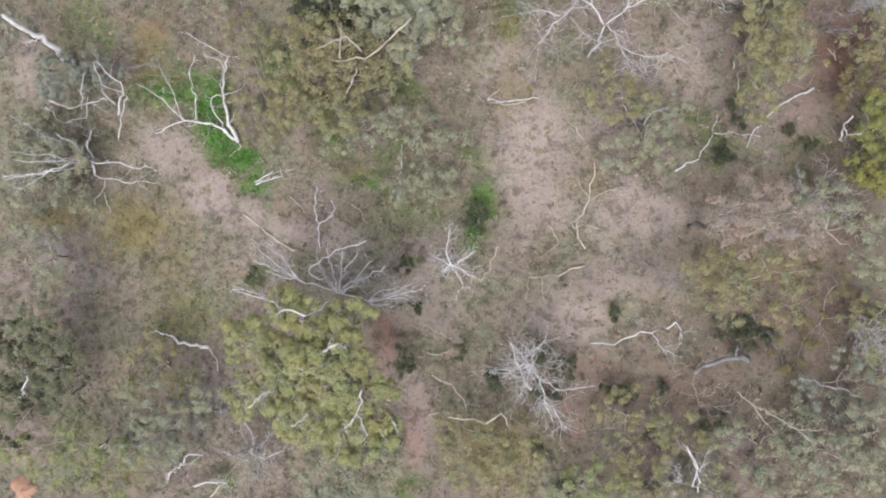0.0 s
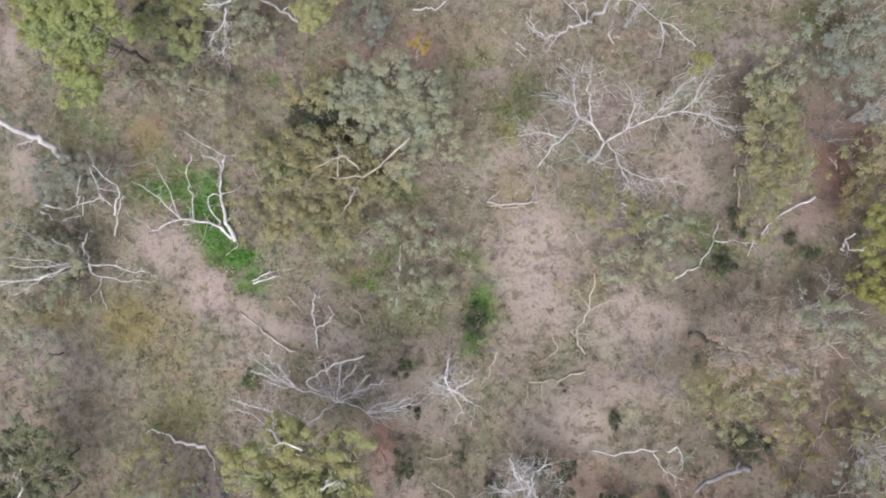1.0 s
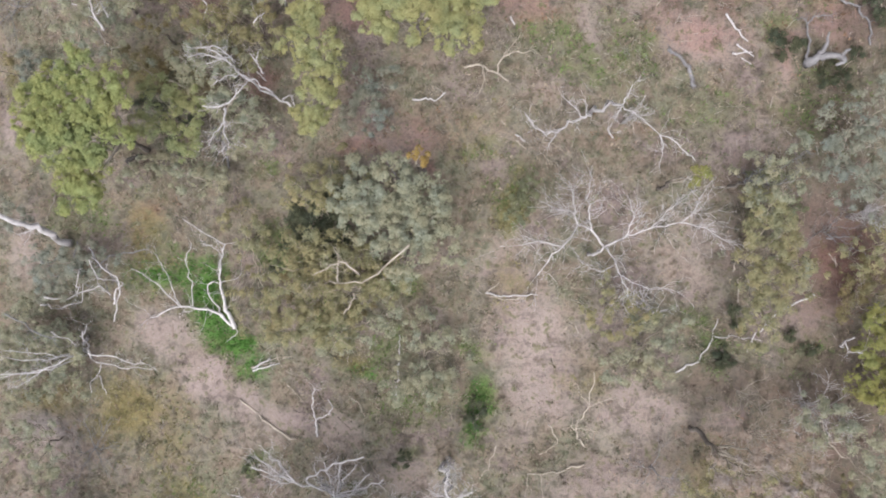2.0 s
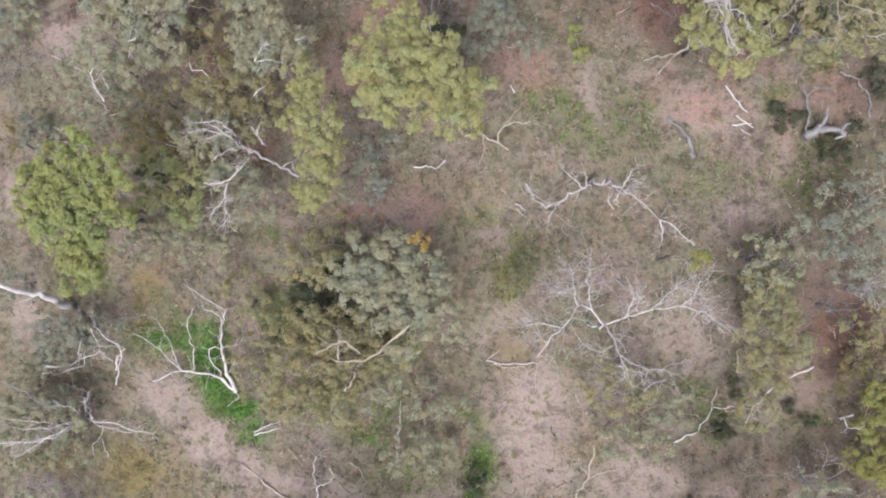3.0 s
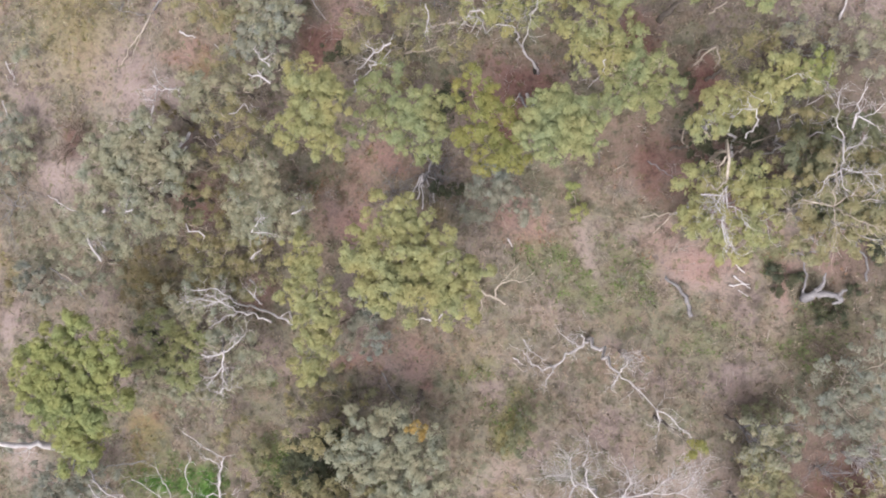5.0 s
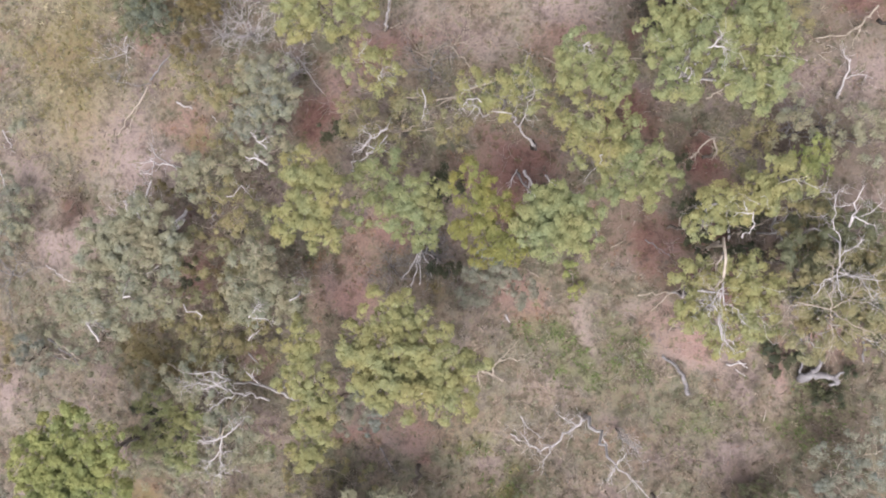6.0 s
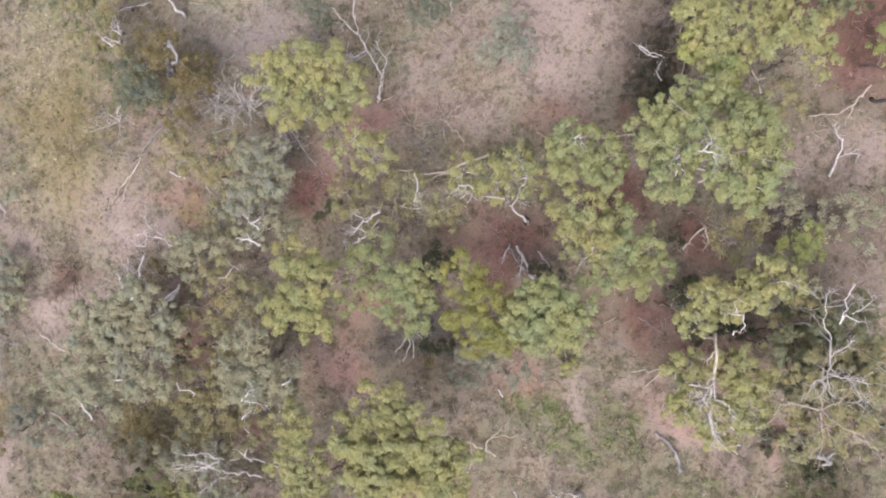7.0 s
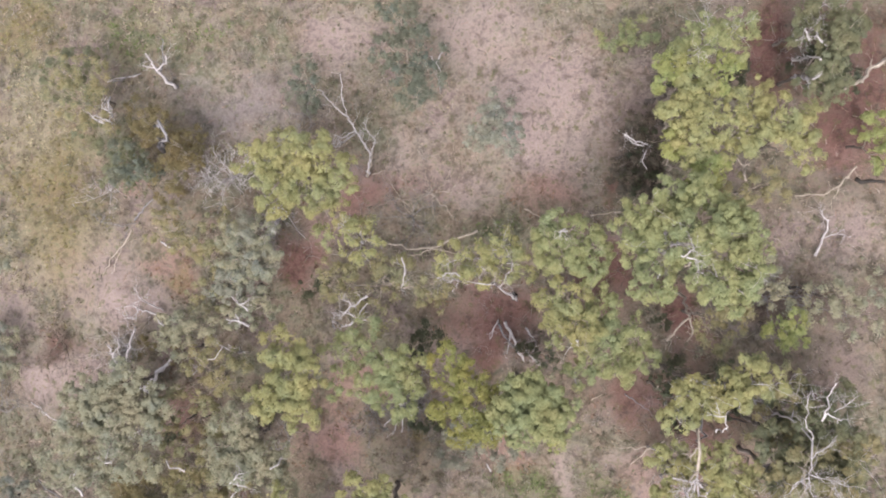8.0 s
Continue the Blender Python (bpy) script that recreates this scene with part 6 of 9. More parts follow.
it = thing("dead_branch", -0.57, -6.72, "forked cream dead branch over olive scrub", "branch")
limb(it, "cream", 0.039, 0.036, (-0.57, -6.72, 1.20), (0.48, -7.35, 1.20), (1.39, -8.73, 1.20), (2.11, -8.58, 4.08), twigs=2, reach=0.4)
limb(it, "cream", 0.056, 0.027, (2.11, -8.58, 4.08), (2.61, -8.24, 3.97), (3.00, -8.16, 3.88), (3.67, -10.09, 0.80), twigs=2, reach=0.4)
limb(it, "cream", 0.039, 0.027, (2.11, -8.58, 4.08), (0.45, -8.31, 4.21), (-0.89, -8.93, 0.90), twigs=3, reach=0.5)
it = thing("dead_branch", -0.69, -4.33, "thin pale twigs on reddish soil", "branch")
limb(it, "cream", 0.030, 0.019, (-0.69, -4.33, 0.30), (-0.19, -4.68, 0.40), (0.50, -4.94, 0.20), twigs=3, reach=0.3)
limb(it, "cream", 0.030, 0.019, (-0.90, -5.70, 0.20), (-0.19, -5.80, 0.30), (0.56, -5.52, 0.20), twigs=2, reach=0.3)
it = thing("fallen_log", -13.52, -5.65, "bleached fallen log with broken ends on dry grass", "log")
limb(it, "white", 0.129, 0.049, (-13.52, -5.65, 0.08), (-15.18, -5.42, 0.08), (-16.45, -4.94, 0.08), name="trunk")
limb(it, "white", 0.042, 0.020, (-16.45, -4.94, 0.08), (-16.75, -4.75, 0.08), (-17.12, -4.98, 0.08), twigs=2, reach=0.3)
limb(it, "white", 0.042, 0.029, (-13.59, -5.62, 0.08), (-13.03, -6.42, 0.08), (-13.01, -7.01, 0.08), twigs=2, reach=0.3)
it = thing("fallen_log", -12.36, -7.92, "short thick brown log beside a tree", "log")
limb(it, "grey", 0.129, 0.078, (-12.36, -7.92, 0.08), (-12.71, -9.38, 0.08), name="trunk")
limb(it, "grey", 0.042, 0.029, (-13.45, -9.36, 0.08), (-11.99, -9.48, 0.08))
it = thing("dead_branch", -25.19, -9.10, "curved white dead limb beside brown litter", "branch")
limb(it, "white", 0.087, 0.050, (-25.19, -9.10, 0.08), (-24.56, -8.09, 0.50), (-24.65, -7.52, 0.70), (-24.39, -7.07, 0.80), name="trunk")
limb(it, "white", 0.043, 0.020, (-24.68, -8.30, 0.40), (-24.86, -7.52, 0.70), twigs=3, reach=0.3)
dead_shrub(-24.52, -9.33, 0.80, 0.93, "brown", 8, "brown withered shrub on dry grass", 116)
dead_shrub(-10.70, -11.42, 2.60, 2.18, "white", 7, "bare bleached shrub with crooked arms", 117)
it = thing("dead_branch", -11.27, -9.73, "bent pale dead stems", "branch")
limb(it, "cream", 0.041, 0.029, (-11.27, -9.73, 0.60), (-10.53, -10.53, 1.00), (-10.55, -11.20, 1.40), twigs=3, reach=0.4)
limb(it, "cream", 0.042, 0.020, (-16.06, -13.36, 0.40), (-13.55, -11.06, 4.19), (-12.37, -10.52, 4.50), twigs=5, reach=0.5)
limb(it, "cream", 0.041, 0.019, (-14.32, -13.57, 0.50), (-13.03, -12.96, 0.90), (-12.13, -13.02, 1.00), (-12.91, -13.78, 0.80), twigs=5, reach=0.5)
it = thing("leaning_dead_tree", 15.94, -5.78, "thick leaning grey log with a split end", "dead tree")
limb(it, "grey", 0.169, 0.080, (15.94, -5.78, 0.10), (14.79, -5.48, 1.20), (13.43, -5.58, 2.20), (12.25, -6.04, 2.80), name="trunk")
limb(it, "grey", 0.063, 0.026, (14.71, -5.39, 1.40), (14.58, -4.96, 2.00), (14.48, -4.74, 2.40), twigs=3, reach=0.4)
it = thing("dead_tree", 16.56, -7.35, "standing dead tree with cream forked limbs", "dead tree")
limb(it, "cream", 0.066, 0.035, (16.56, -7.35, 0.10), (15.08, -7.19, 3.00), (13.84, -6.94, 5.40), name="trunk")
limb(it, "cream", 0.032, 0.015, (13.84, -6.94, 5.40), (13.31, -6.58, 5.80), (12.85, -6.24, 6.00), twigs=5, reach=0.5)
limb(it, "cream", 0.032, 0.015, (13.84, -6.94, 5.40), (14.21, -7.63, 5.60), (14.67, -8.11, 5.80), twigs=7, reach=0.5)
limb(it, "cream", 0.032, 0.023, (13.84, -6.94, 5.40), (14.96, -7.63, 5.60), (15.69, -7.99, 5.70), twigs=5, reach=0.5)
limb(it, "cream", 0.024, 0.015, (15.69, -7.99, 5.70), (16.18, -8.00, 5.80), (16.66, -7.88, 5.90), twigs=7, reach=0.5)
limb(it, "cream", 0.024, 0.015, (15.69, -7.99, 5.70), (16.11, -8.40, 5.70), (16.37, -8.73, 5.70), twigs=7, reach=0.5)
it = thing("fallen_log", 20.81, -7.36, "long thin grey dead pole over shrubs", "log")
limb(it, "grey", 0.052, 0.034, (20.32, -7.19, 1.87), (19.55, -6.87, 1.80), (18.22, -6.54, 2.40), (17.02, -6.15, 3.00), twigs=2, reach=0.4)
dead_shrub(12.07, -11.72, 2.40, 1.72, "grey", 10, "bare grey shrub of fine upright twigs", 118)
it = thing("dead_branch", 12.75, -12.17, "pale dead stems above a grey shrub", "branch")
limb(it, "white", 0.037, 0.026, (12.49, -11.93, 1.74), (12.72, -10.96, 2.11), (11.97, -9.70, 2.60), twigs=5, reach=0.4)
it = thing("dead_branch", 9.37, -10.95, "small bent pale twig in scrub", "branch")
limb(it, "cream", 0.029, 0.018, (9.37, -10.95, 0.60), (9.94, -11.51, 0.80), (10.30, -10.57, 1.75), twigs=5, reach=0.3)
dead_shrub(20.98, -4.11, 3.00, 1.38, "white", 9, "bleached dead shrub with tangled twigs", 119)
dead_shrub(10.20, 7.40, 1.50, 1.18, "grey", 5, "small bare grey shrub on grass", 120)
dead_shrub(15.33, 3.12, 3.00, 1.26, "cream", 5, "thin pale dead shrub on brown litter", 121)
dead_shrub(-20.19, -0.95, 0.80, 1.97, "grey", 6, "low grey dead shrub on bare ground", 122)
earth_mound(-24.92, -14.40)
it = thing("dead_tree", -20.69, 5.49, "white dead tree with long drooping limbs", "dead tree")
limb(it, "white", 0.105, 0.048, (-20.69, 5.49, 0.20), (-19.88, 5.20, 2.08), (-19.88, 5.05, 2.20), name="trunk")
limb(it, "white", 0.066, 0.022, (-19.88, 5.05, 2.20), (-20.53, 4.54, 3.57), (-21.80, 3.97, 3.65), (-23.72, 3.89, 3.80), twigs=10, reach=0.7)
limb(it, "white", 0.046, 0.015, (-19.88, 4.93, 2.20), (-20.95, 4.66, 3.67), (-23.09, 4.81, 3.75), twigs=10, reach=0.7)
limb(it, "white", 0.046, 0.015, (-19.81, 4.99, 2.20), (-17.76, 4.67, 2.50), (-15.68, 4.38, 2.60), twigs=8, reach=0.6)
limb(it, "white", 0.032, 0.015, (-19.82, 5.11, 2.20), (-19.66, 5.86, 2.60), (-19.27, 6.56, 2.80), twigs=5, reach=0.5)
it = thing("dead_branch", -18.90, 6.44, "pale dead limbs propped above grass", "branch")
limb(it, "white", 0.042, 0.020, (-18.90, 6.44, 0.50), (-18.63, 7.50, 0.70), (-18.05, 8.72, 0.90), (-18.67, 9.07, 2.63), (-18.85, 10.06, 3.25), twigs=5, reach=0.5)
limb(it, "white", 0.041, 0.019, (-21.49, 7.64, 3.45), (-21.80, 7.19, 1.00), (-20.68, 7.60, 0.90), (-20.40, 8.69, 1.10), twigs=5, reach=0.5)
it = thing("dead_tree", 7.85, 10.34, "broad bare dead tree with white twisting limbs", "dead tree")
limb(it, "white", 0.090, 0.050, (7.85, 10.34, 0.10), (7.84, 10.46, 2.80), (7.74, 10.70, 4.20), name="trunk")
limb(it, "white", 0.054, 0.022, (7.74, 10.70, 4.20), (7.01, 11.51, 4.80), (6.40, 11.65, 5.20), (5.42, 10.73, 5.60), (4.37, 9.40, 5.80), twigs=22, reach=0.9)
limb(it, "white", 0.039, 0.016, (6.40, 11.65, 5.20), (5.98, 12.29, 5.60), (5.25, 12.37, 5.80), twigs=22, reach=0.8)
limb(it, "white", 0.033, 0.012, (6.27, 11.71, 5.20), (6.02, 12.70, 5.80), (5.85, 13.37, 6.00), twigs=22, reach=0.8)
limb(it, "white", 0.040, 0.012, (7.01, 11.51, 4.80), (6.70, 12.55, 5.60), (6.66, 13.37, 6.00), twigs=22, reach=0.9)
limb(it, "white", 0.033, 0.012, (5.42, 10.73, 5.60), (4.50, 10.96, 5.80), (3.54, 10.77, 6.00), twigs=21, reach=0.8)
limb(it, "white", 0.048, 0.022, (7.74, 10.70, 4.20), (8.50, 11.18, 5.00), (9.49, 11.54, 5.40), (10.62, 11.76, 5.60), twigs=21, reach=0.9)
limb(it, "white", 0.032, 0.012, (10.62, 11.76, 5.60), (11.03, 12.03, 5.80), (11.45, 12.93, 6.00), twigs=22, reach=0.8)
limb(it, "white", 0.032, 0.012, (10.62, 11.76, 5.60), (11.49, 11.54, 5.80), (12.22, 10.98, 6.00), twigs=22, reach=0.8)
limb(it, "white", 0.022, 0.012, (9.49, 11.54, 5.40), (10.09, 12.25, 5.80), (10.50, 12.67, 6.00), twigs=21, reach=0.8)
limb(it, "white", 0.041, 0.016, (7.74, 10.70, 4.20), (8.02, 10.09, 4.80), (8.28, 9.36, 5.00), (8.59, 8.46, 5.00), twigs=21, reach=0.8)
limb(it, "white", 0.023, 0.012, (8.01, 9.83, 4.80), (7.27, 9.52, 5.20), (6.47, 9.93, 5.40), twigs=18, reach=0.7)
limb(it, "white", 0.022, 0.012, (8.28, 9.36, 5.00), (9.29, 8.79, 5.20), (10.21, 8.79, 5.40), twigs=18, reach=0.8)
limb(it, "white", 0.033, 0.012, (8.50, 11.18, 5.00), (8.71, 12.06, 5.60), (8.45, 12.85, 5.80), twigs=21, reach=0.8)
it = thing("fallen_log", 2.44, 8.21, "crooked white stick on pale grass", "log")
limb(it, "white", 0.057, 0.028, (2.44, 8.21, 0.08), (3.20, 8.03, 0.08), (4.54, 8.07, 0.08), (5.14, 8.13, 0.08), twigs=2, reach=0.3)
it = thing("dead_branch", -1.97, 10.18, "thin dead branch on olive scrub", "branch")
limb(it, "cream", 0.055, 0.027, (-1.79, 10.29, 4.78), (-2.51, 9.41, 4.45), (-3.52, 8.64, 4.22), (-5.10, 8.56, 4.25), (-6.26, 8.46, 4.17), name="trunk", twigs=3, reach=0.4)
limb(it, "cream", 0.040, 0.019, (-5.16, 8.56, 4.25), (-5.34, 9.17, 4.54), (-4.89, 9.66, 4.71), twigs=5, reach=0.4)
it = thing("dead_tree", 7.92, 17.84, "leaning dead tree with pale forked limbs", "dead tree")
limb(it, "white", 0.119, 0.045, (7.92, 17.84, 0.10), (8.10, 17.66, 3.00), (8.18, 17.09, 5.60), name="trunk")
limb(it, "white", 0.033, 0.015, (8.18, 17.09, 5.60), (8.32, 17.43, 6.00), (8.46, 17.80, 6.20), twigs=8, reach=0.5)
limb(it, "white", 0.033, 0.015, (8.18, 17.09, 5.60), (8.01, 16.80, 5.80), (7.75, 16.42, 5.90), twigs=8, reach=0.5)
limb(it, "white", 0.033, 0.015, (8.18, 17.09, 5.60), (9.08, 16.30, 5.80), (9.61, 15.62, 6.00), twigs=7, reach=0.6)
limb(it, "white", 0.032, 0.015, (9.61, 15.62, 6.00), (10.17, 15.38, 6.10), (10.50, 14.94, 6.20), (11.07, 14.44, 6.20), twigs=8, reach=0.5)
limb(it, "white", 0.032, 0.015, (9.61, 15.62, 6.00), (9.74, 15.18, 6.10), (9.70, 14.68, 6.10), twigs=7, reach=0.5)
it = thing("dead_tree", 7.96, 17.69, "fallen pinkish dead tree crown with many forks", "dead tree")
limb(it, "white", 0.078, 0.036, (7.96, 17.69, 0.20), (6.91, 17.34, 1.20), (6.10, 16.70, 1.80), (5.36, 16.41, 2.00), name="trunk", twigs=7, reach=0.5)
limb(it, "white", 0.038, 0.018, (7.41, 17.53, 0.80), (6.83, 17.92, 1.60), (6.30, 18.29, 1.80), twigs=8, reach=0.5)
limb(it, "white", 0.037, 0.017, (6.10, 16.70, 1.80), (5.62, 16.12, 2.10), (5.41, 15.69, 2.20), twigs=7, reach=0.5)
limb(it, "white", 0.037, 0.017, (5.36, 16.41, 2.00), (4.75, 16.84, 2.20), (4.30, 17.50, 2.30), twigs=7, reach=0.5)
limb(it, "white", 0.029, 0.018, (7.61, 17.59, 0.50), (7.55, 18.01, 1.20), (7.26, 18.29, 1.50), twigs=5, reach=0.4)
it = thing("fallen_log", 4.03, 16.46, "pale short stick on dry grass", "log")
limb(it, "cream", 0.039, 0.028, (4.03, 16.46, 0.08), (4.58, 16.03, 0.08))
it = thing("dead_branch", 1.28, 20.42, "cream forked dead branch at a tree's edge", "branch")
limb(it, "cream", 0.068, 0.046, (1.28, 20.42, 0.40), (2.06, 20.47, 0.70), (3.04, 20.05, 0.50), (3.59, 19.67, 0.30), name="trunk", twigs=2, reach=0.4)
limb(it, "cream", 0.056, 0.018, (3.03, 20.05, 0.60), (3.16, 20.69, 0.90), (3.89, 20.96, 1.10), (4.70, 21.02, 1.20), twigs=7, reach=0.5)
limb(it, "cream", 0.039, 0.018, (2.18, 20.44, 0.70), (2.32, 19.58, 0.80), (2.04, 18.88, 0.80), twigs=7, reach=0.4)
limb(it, "cream", 0.029, 0.018, (3.19, 20.69, 0.90), (3.72, 21.32, 1.30), (4.16, 21.75, 1.40), twigs=5, reach=0.4)
it = thing("dead_branch", -1.57, 18.85, "white curled dead stick on pink soil", "branch")
limb(it, "white", 0.058, 0.028, (-1.57, 18.85, 0.20), (-0.78, 18.82, 0.40), (-0.16, 18.69, 0.40), (0.24, 19.12, 0.40), twigs=2, reach=0.3)
it = thing("fallen_log", 13.31, 19.06, "bleached log with a split crown on grassy soil", "log")
limb(it, "grey", 0.131, 0.071, (13.31, 19.06, 0.08), (13.02, 19.96, 0.08), (12.65, 20.61, 0.08), (11.98, 21.10, 0.08), name="trunk")
limb(it, "grey", 0.038, 0.018, (12.18, 20.90, 0.20), (11.86, 21.28, 0.30))
it = thing("dead_branch", 14.75, 22.76, "white crossed sticks on orange soil", "branch")
limb(it, "white", 0.065, 0.035, (14.75, 22.76, 0.30), (15.29, 22.03, 0.08), (15.93, 21.38, 0.08), name="trunk", twigs=2, reach=0.3)
limb(it, "white", 0.054, 0.026, (15.36, 21.24, 0.08), (16.20, 20.58, 0.08))
limb(it, "white", 0.054, 0.026, (15.13, 20.77, 0.08), (16.15, 20.79, 0.08))
limb(it, "white", 0.028, 0.018, (15.58, 20.50, 0.08), (16.07, 20.14, 0.08))
it = thing("fallen_tree", 18.74, 20.16, "massive bleached hollow fallen trunk with broken arms", "fallen tree")
limb(it, "grey", 0.281, 0.131, (18.74, 20.16, 0.20), (19.38, 20.40, 0.60), (20.06, 20.28, 0.80), name="trunk")
limb(it, "grey", 0.165, 0.043, (19.29, 20.41, 0.50), (19.39, 20.88, 0.90), (19.42, 21.42, 1.20))
limb(it, "grey", 0.163, 0.077, (20.06, 20.28, 0.80), (20.30, 20.01, 0.80), (19.96, 19.87, 0.60))
limb(it, "grey", 0.125, 0.051, (20.13, 20.22, 0.80), (20.28, 20.52, 0.90), (20.49, 20.57, 0.90))
limb(it, "grey", 0.075, 0.043, (18.70, 20.26, 0.30), (18.96, 21.26, 0.30), (18.83, 22.20, 0.30))
limb(it, "grey", 0.054, 0.017, (18.83, 22.15, 0.30), (19.11, 22.51, 0.50), (19.73, 22.48, 0.60), twigs=7, reach=0.5)
limb(it, "grey", 0.037, 0.017, (18.88, 22.20, 0.30), (18.50, 22.47, 0.50), (18.22, 22.30, 0.50), twigs=5, reach=0.4)
it = thing("fallen_log", 20.52, 23.41, "curved brown dead branch on brown litter", "log")
limb(it, "grey", 0.075, 0.044, (20.52, 23.41, 0.08), (21.60, 22.75, 0.08), (21.96, 21.86, 0.08), (21.86, 20.99, 0.08), twigs=2, reach=0.4)
it = thing("dead_branch", 12.93, 25.01, "straight forked dead poles on reddish soil", "branch")
limb(it, "cream", 0.037, 0.026, (12.93, 25.01, 0.80), (12.02, 24.10, 0.40), (11.40, 23.47, 0.10))
limb(it, "cream", 0.038, 0.027, (12.38, 24.58, 0.60), (11.61, 24.42, 0.40), (10.77, 24.32, 0.20))
it = thing("dead_tree", -8.00, 18.39, "fallen white dead tree across grey shrubs", "dead tree")
limb(it, "white", 0.082, 0.048, (-8.00, 18.39, 0.30), (-8.80, 18.88, 0.80), (-9.85, 19.40, 1.20), (-10.58, 19.82, 3.07), name="trunk")
limb(it, "white", 0.057, 0.019, (-10.58, 19.82, 3.07), (-10.69, 20.42, 4.66), (-11.31, 20.71, 4.98), (-12.32, 20.68, 4.97), twigs=10, reach=0.6)
limb(it, "white", 0.039, 0.019, (-10.54, 20.31, 4.65), (-11.06, 20.10, 4.87), (-11.74, 19.86, 4.95), twigs=7, reach=0.5)
limb(it, "white", 0.040, 0.019, (-8.80, 18.88, 0.80), (-8.36, 19.26, 0.60), (-8.17, 18.57, 0.40), twigs=3, reach=0.4)
limb(it, "white", 0.059, 0.029, (-10.69, 20.96, 0.60), (-10.23, 20.51, 0.50), (-9.88, 20.11, 0.30), twigs=2, reach=0.3)
it = thing("dead_branch", -11.85, 15.54, "pale dead limbs in an ash-grey shrub", "branch")
limb(it, "cream", 0.041, 0.019, (-11.85, 15.54, 0.60), (-10.88, 16.82, 4.34), (-10.93, 17.58, 4.34), (-11.77, 17.89, 4.29), twigs=7, reach=0.5)
limb(it, "cream", 0.040, 0.019, (-10.90, 17.42, 4.34), (-10.64, 17.97, 4.35), (-10.15, 18.39, 4.35), twigs=5, reach=0.5)
it = thing("dead_branch", -8.68, 24.16, "crooked grey dead stems in a shrub", "branch")
limb(it, "white", 0.058, 0.019, (-8.68, 24.16, 0.60), (-6.89, 24.68, 4.45), (-6.68, 25.18, 3.68), (-7.16, 25.58, 1.80), name="trunk", twigs=8, reach=0.5)
limb(it, "white", 0.041, 0.019, (-10.45, 24.08, 0.60), (-9.13, 24.31, 4.30), twigs=5, reach=0.4)
it = thing("dead_branch", -20.40, 23.68, "thin white forked stems in a shrub", "branch")
limb(it, "white", 0.042, 0.020, (-20.40, 23.68, 0.80), (-18.58, 23.20, 4.06), (-19.49, 22.17, 0.80), twigs=7, reach=0.4)
limb(it, "white", 0.041, 0.019, (-16.23, 24.29, 3.79), (-15.92, 24.67, 5.04), (-15.17, 25.21, 5.37), (-13.78, 26.08, 5.59), twigs=8, reach=0.5)
limb(it, "white", 0.032, 0.020, (-23.23, 25.87, 0.40), (-21.96, 25.16, 0.60), (-20.93, 24.75, 0.50), twigs=5, reach=0.4)
it = thing("dead_branch", -3.84, 19.40, "thin dead sticks on red soil", "branch")
limb(it, "grey", 0.040, 0.028, (-3.84, 19.40, 0.08), (-3.54, 18.62, 0.08), (-3.16, 17.73, 0.08))
limb(it, "grey", 0.040, 0.019, (-3.15, 15.79, 0.08), (-2.83, 15.16, 0.08), (-2.27, 14.35, 0.08), twigs=3, reach=0.3)
it = thing("dead_branch", -22.62, 13.79, "thin pale twig in bare brush", "branch")
limb(it, "cream", 0.043, 0.020, (-22.62, 13.79, 0.20), (-22.66, 12.99, 0.60), (-22.67, 12.47, 1.00), twigs=5, reach=0.3)
it = thing("dead_branch", -17.48, 15.72, "dark dead stump among shrubs", "stump")
limb(it, "brown", 0.130, 0.059, (-17.48, 15.72, 0.10), (-17.07, 15.72, 0.40), (-16.52, 15.86, 0.60), name="trunk", twigs=3, reach=0.3)
limb(it, "brown", 0.042, 0.020, (-17.16, 15.59, 0.20), (-16.77, 14.98, 0.60), (-16.59, 14.51, 0.80), twigs=3, reach=0.4)
dead_shrub(9.53, 17.23, 5.60, 0.60, "white", 6, "cluster of white twigs at a dead crown", 123)
dead_shrub(-5.83, 13.21, 2.40, 1.07, "cream", 6, "pale dead twigs above olive scrub", 124)
dead_shrub(-25.57, 25.25, 0.80, 2.03, "grey", 6, "low grey dead brush", 125)
dead_shrub(5.42, 16.40, 1.00, 1.21, "cream", 4, "thin bleached dead brush", 126)
dead_shrub(20.65, 12.20, 4.00, 0.81, "white", 6, "white tangle of dead twigs", 127)
dead_shrub(19.38, 11.46, 2.00, 1.12, "grey", 5, "thin pinkish dead brush on brown litter", 128)
dead_shrub(-0.29, 27.38, 2.60, 1.35, "grey", 7, "grey dead brush on red soil", 129)
it = thing("fallen_log", -20.27, 24.55, "short bleached log in grey scrub", "log")
limb(it, "white", 0.132, 0.080, (-20.27, 24.55, 0.30), (-19.44, 25.00, 0.50))
it = thing("dead_tree", -14.91, 31.40, "small dead tree with three bleached arms", "dead tree")
limb(it, "white", 0.042, 0.020, (-14.91, 31.40, 0.20), (-15.59, 31.90, 0.80), (-16.00, 32.11, 1.00), (-16.16, 32.80, 1.20), twigs=7, reach=0.5)
limb(it, "white", 0.031, 0.019, (-16.00, 32.11, 1.00), (-16.38, 31.78, 1.10), (-16.83, 31.72, 1.10), twigs=5, reach=0.4)
it = thing("fallen_log", -16.45, 36.17, "leaning pale dead stem on dry grass", "log")
limb(it, "cream", 0.060, 0.029, (-16.45, 36.17, 1.20), (-17.22, 35.23, 0.80), (-18.10, 34.67, 0.40), (-18.74, 33.55, 0.10), name="trunk", twigs=3, reach=0.4)
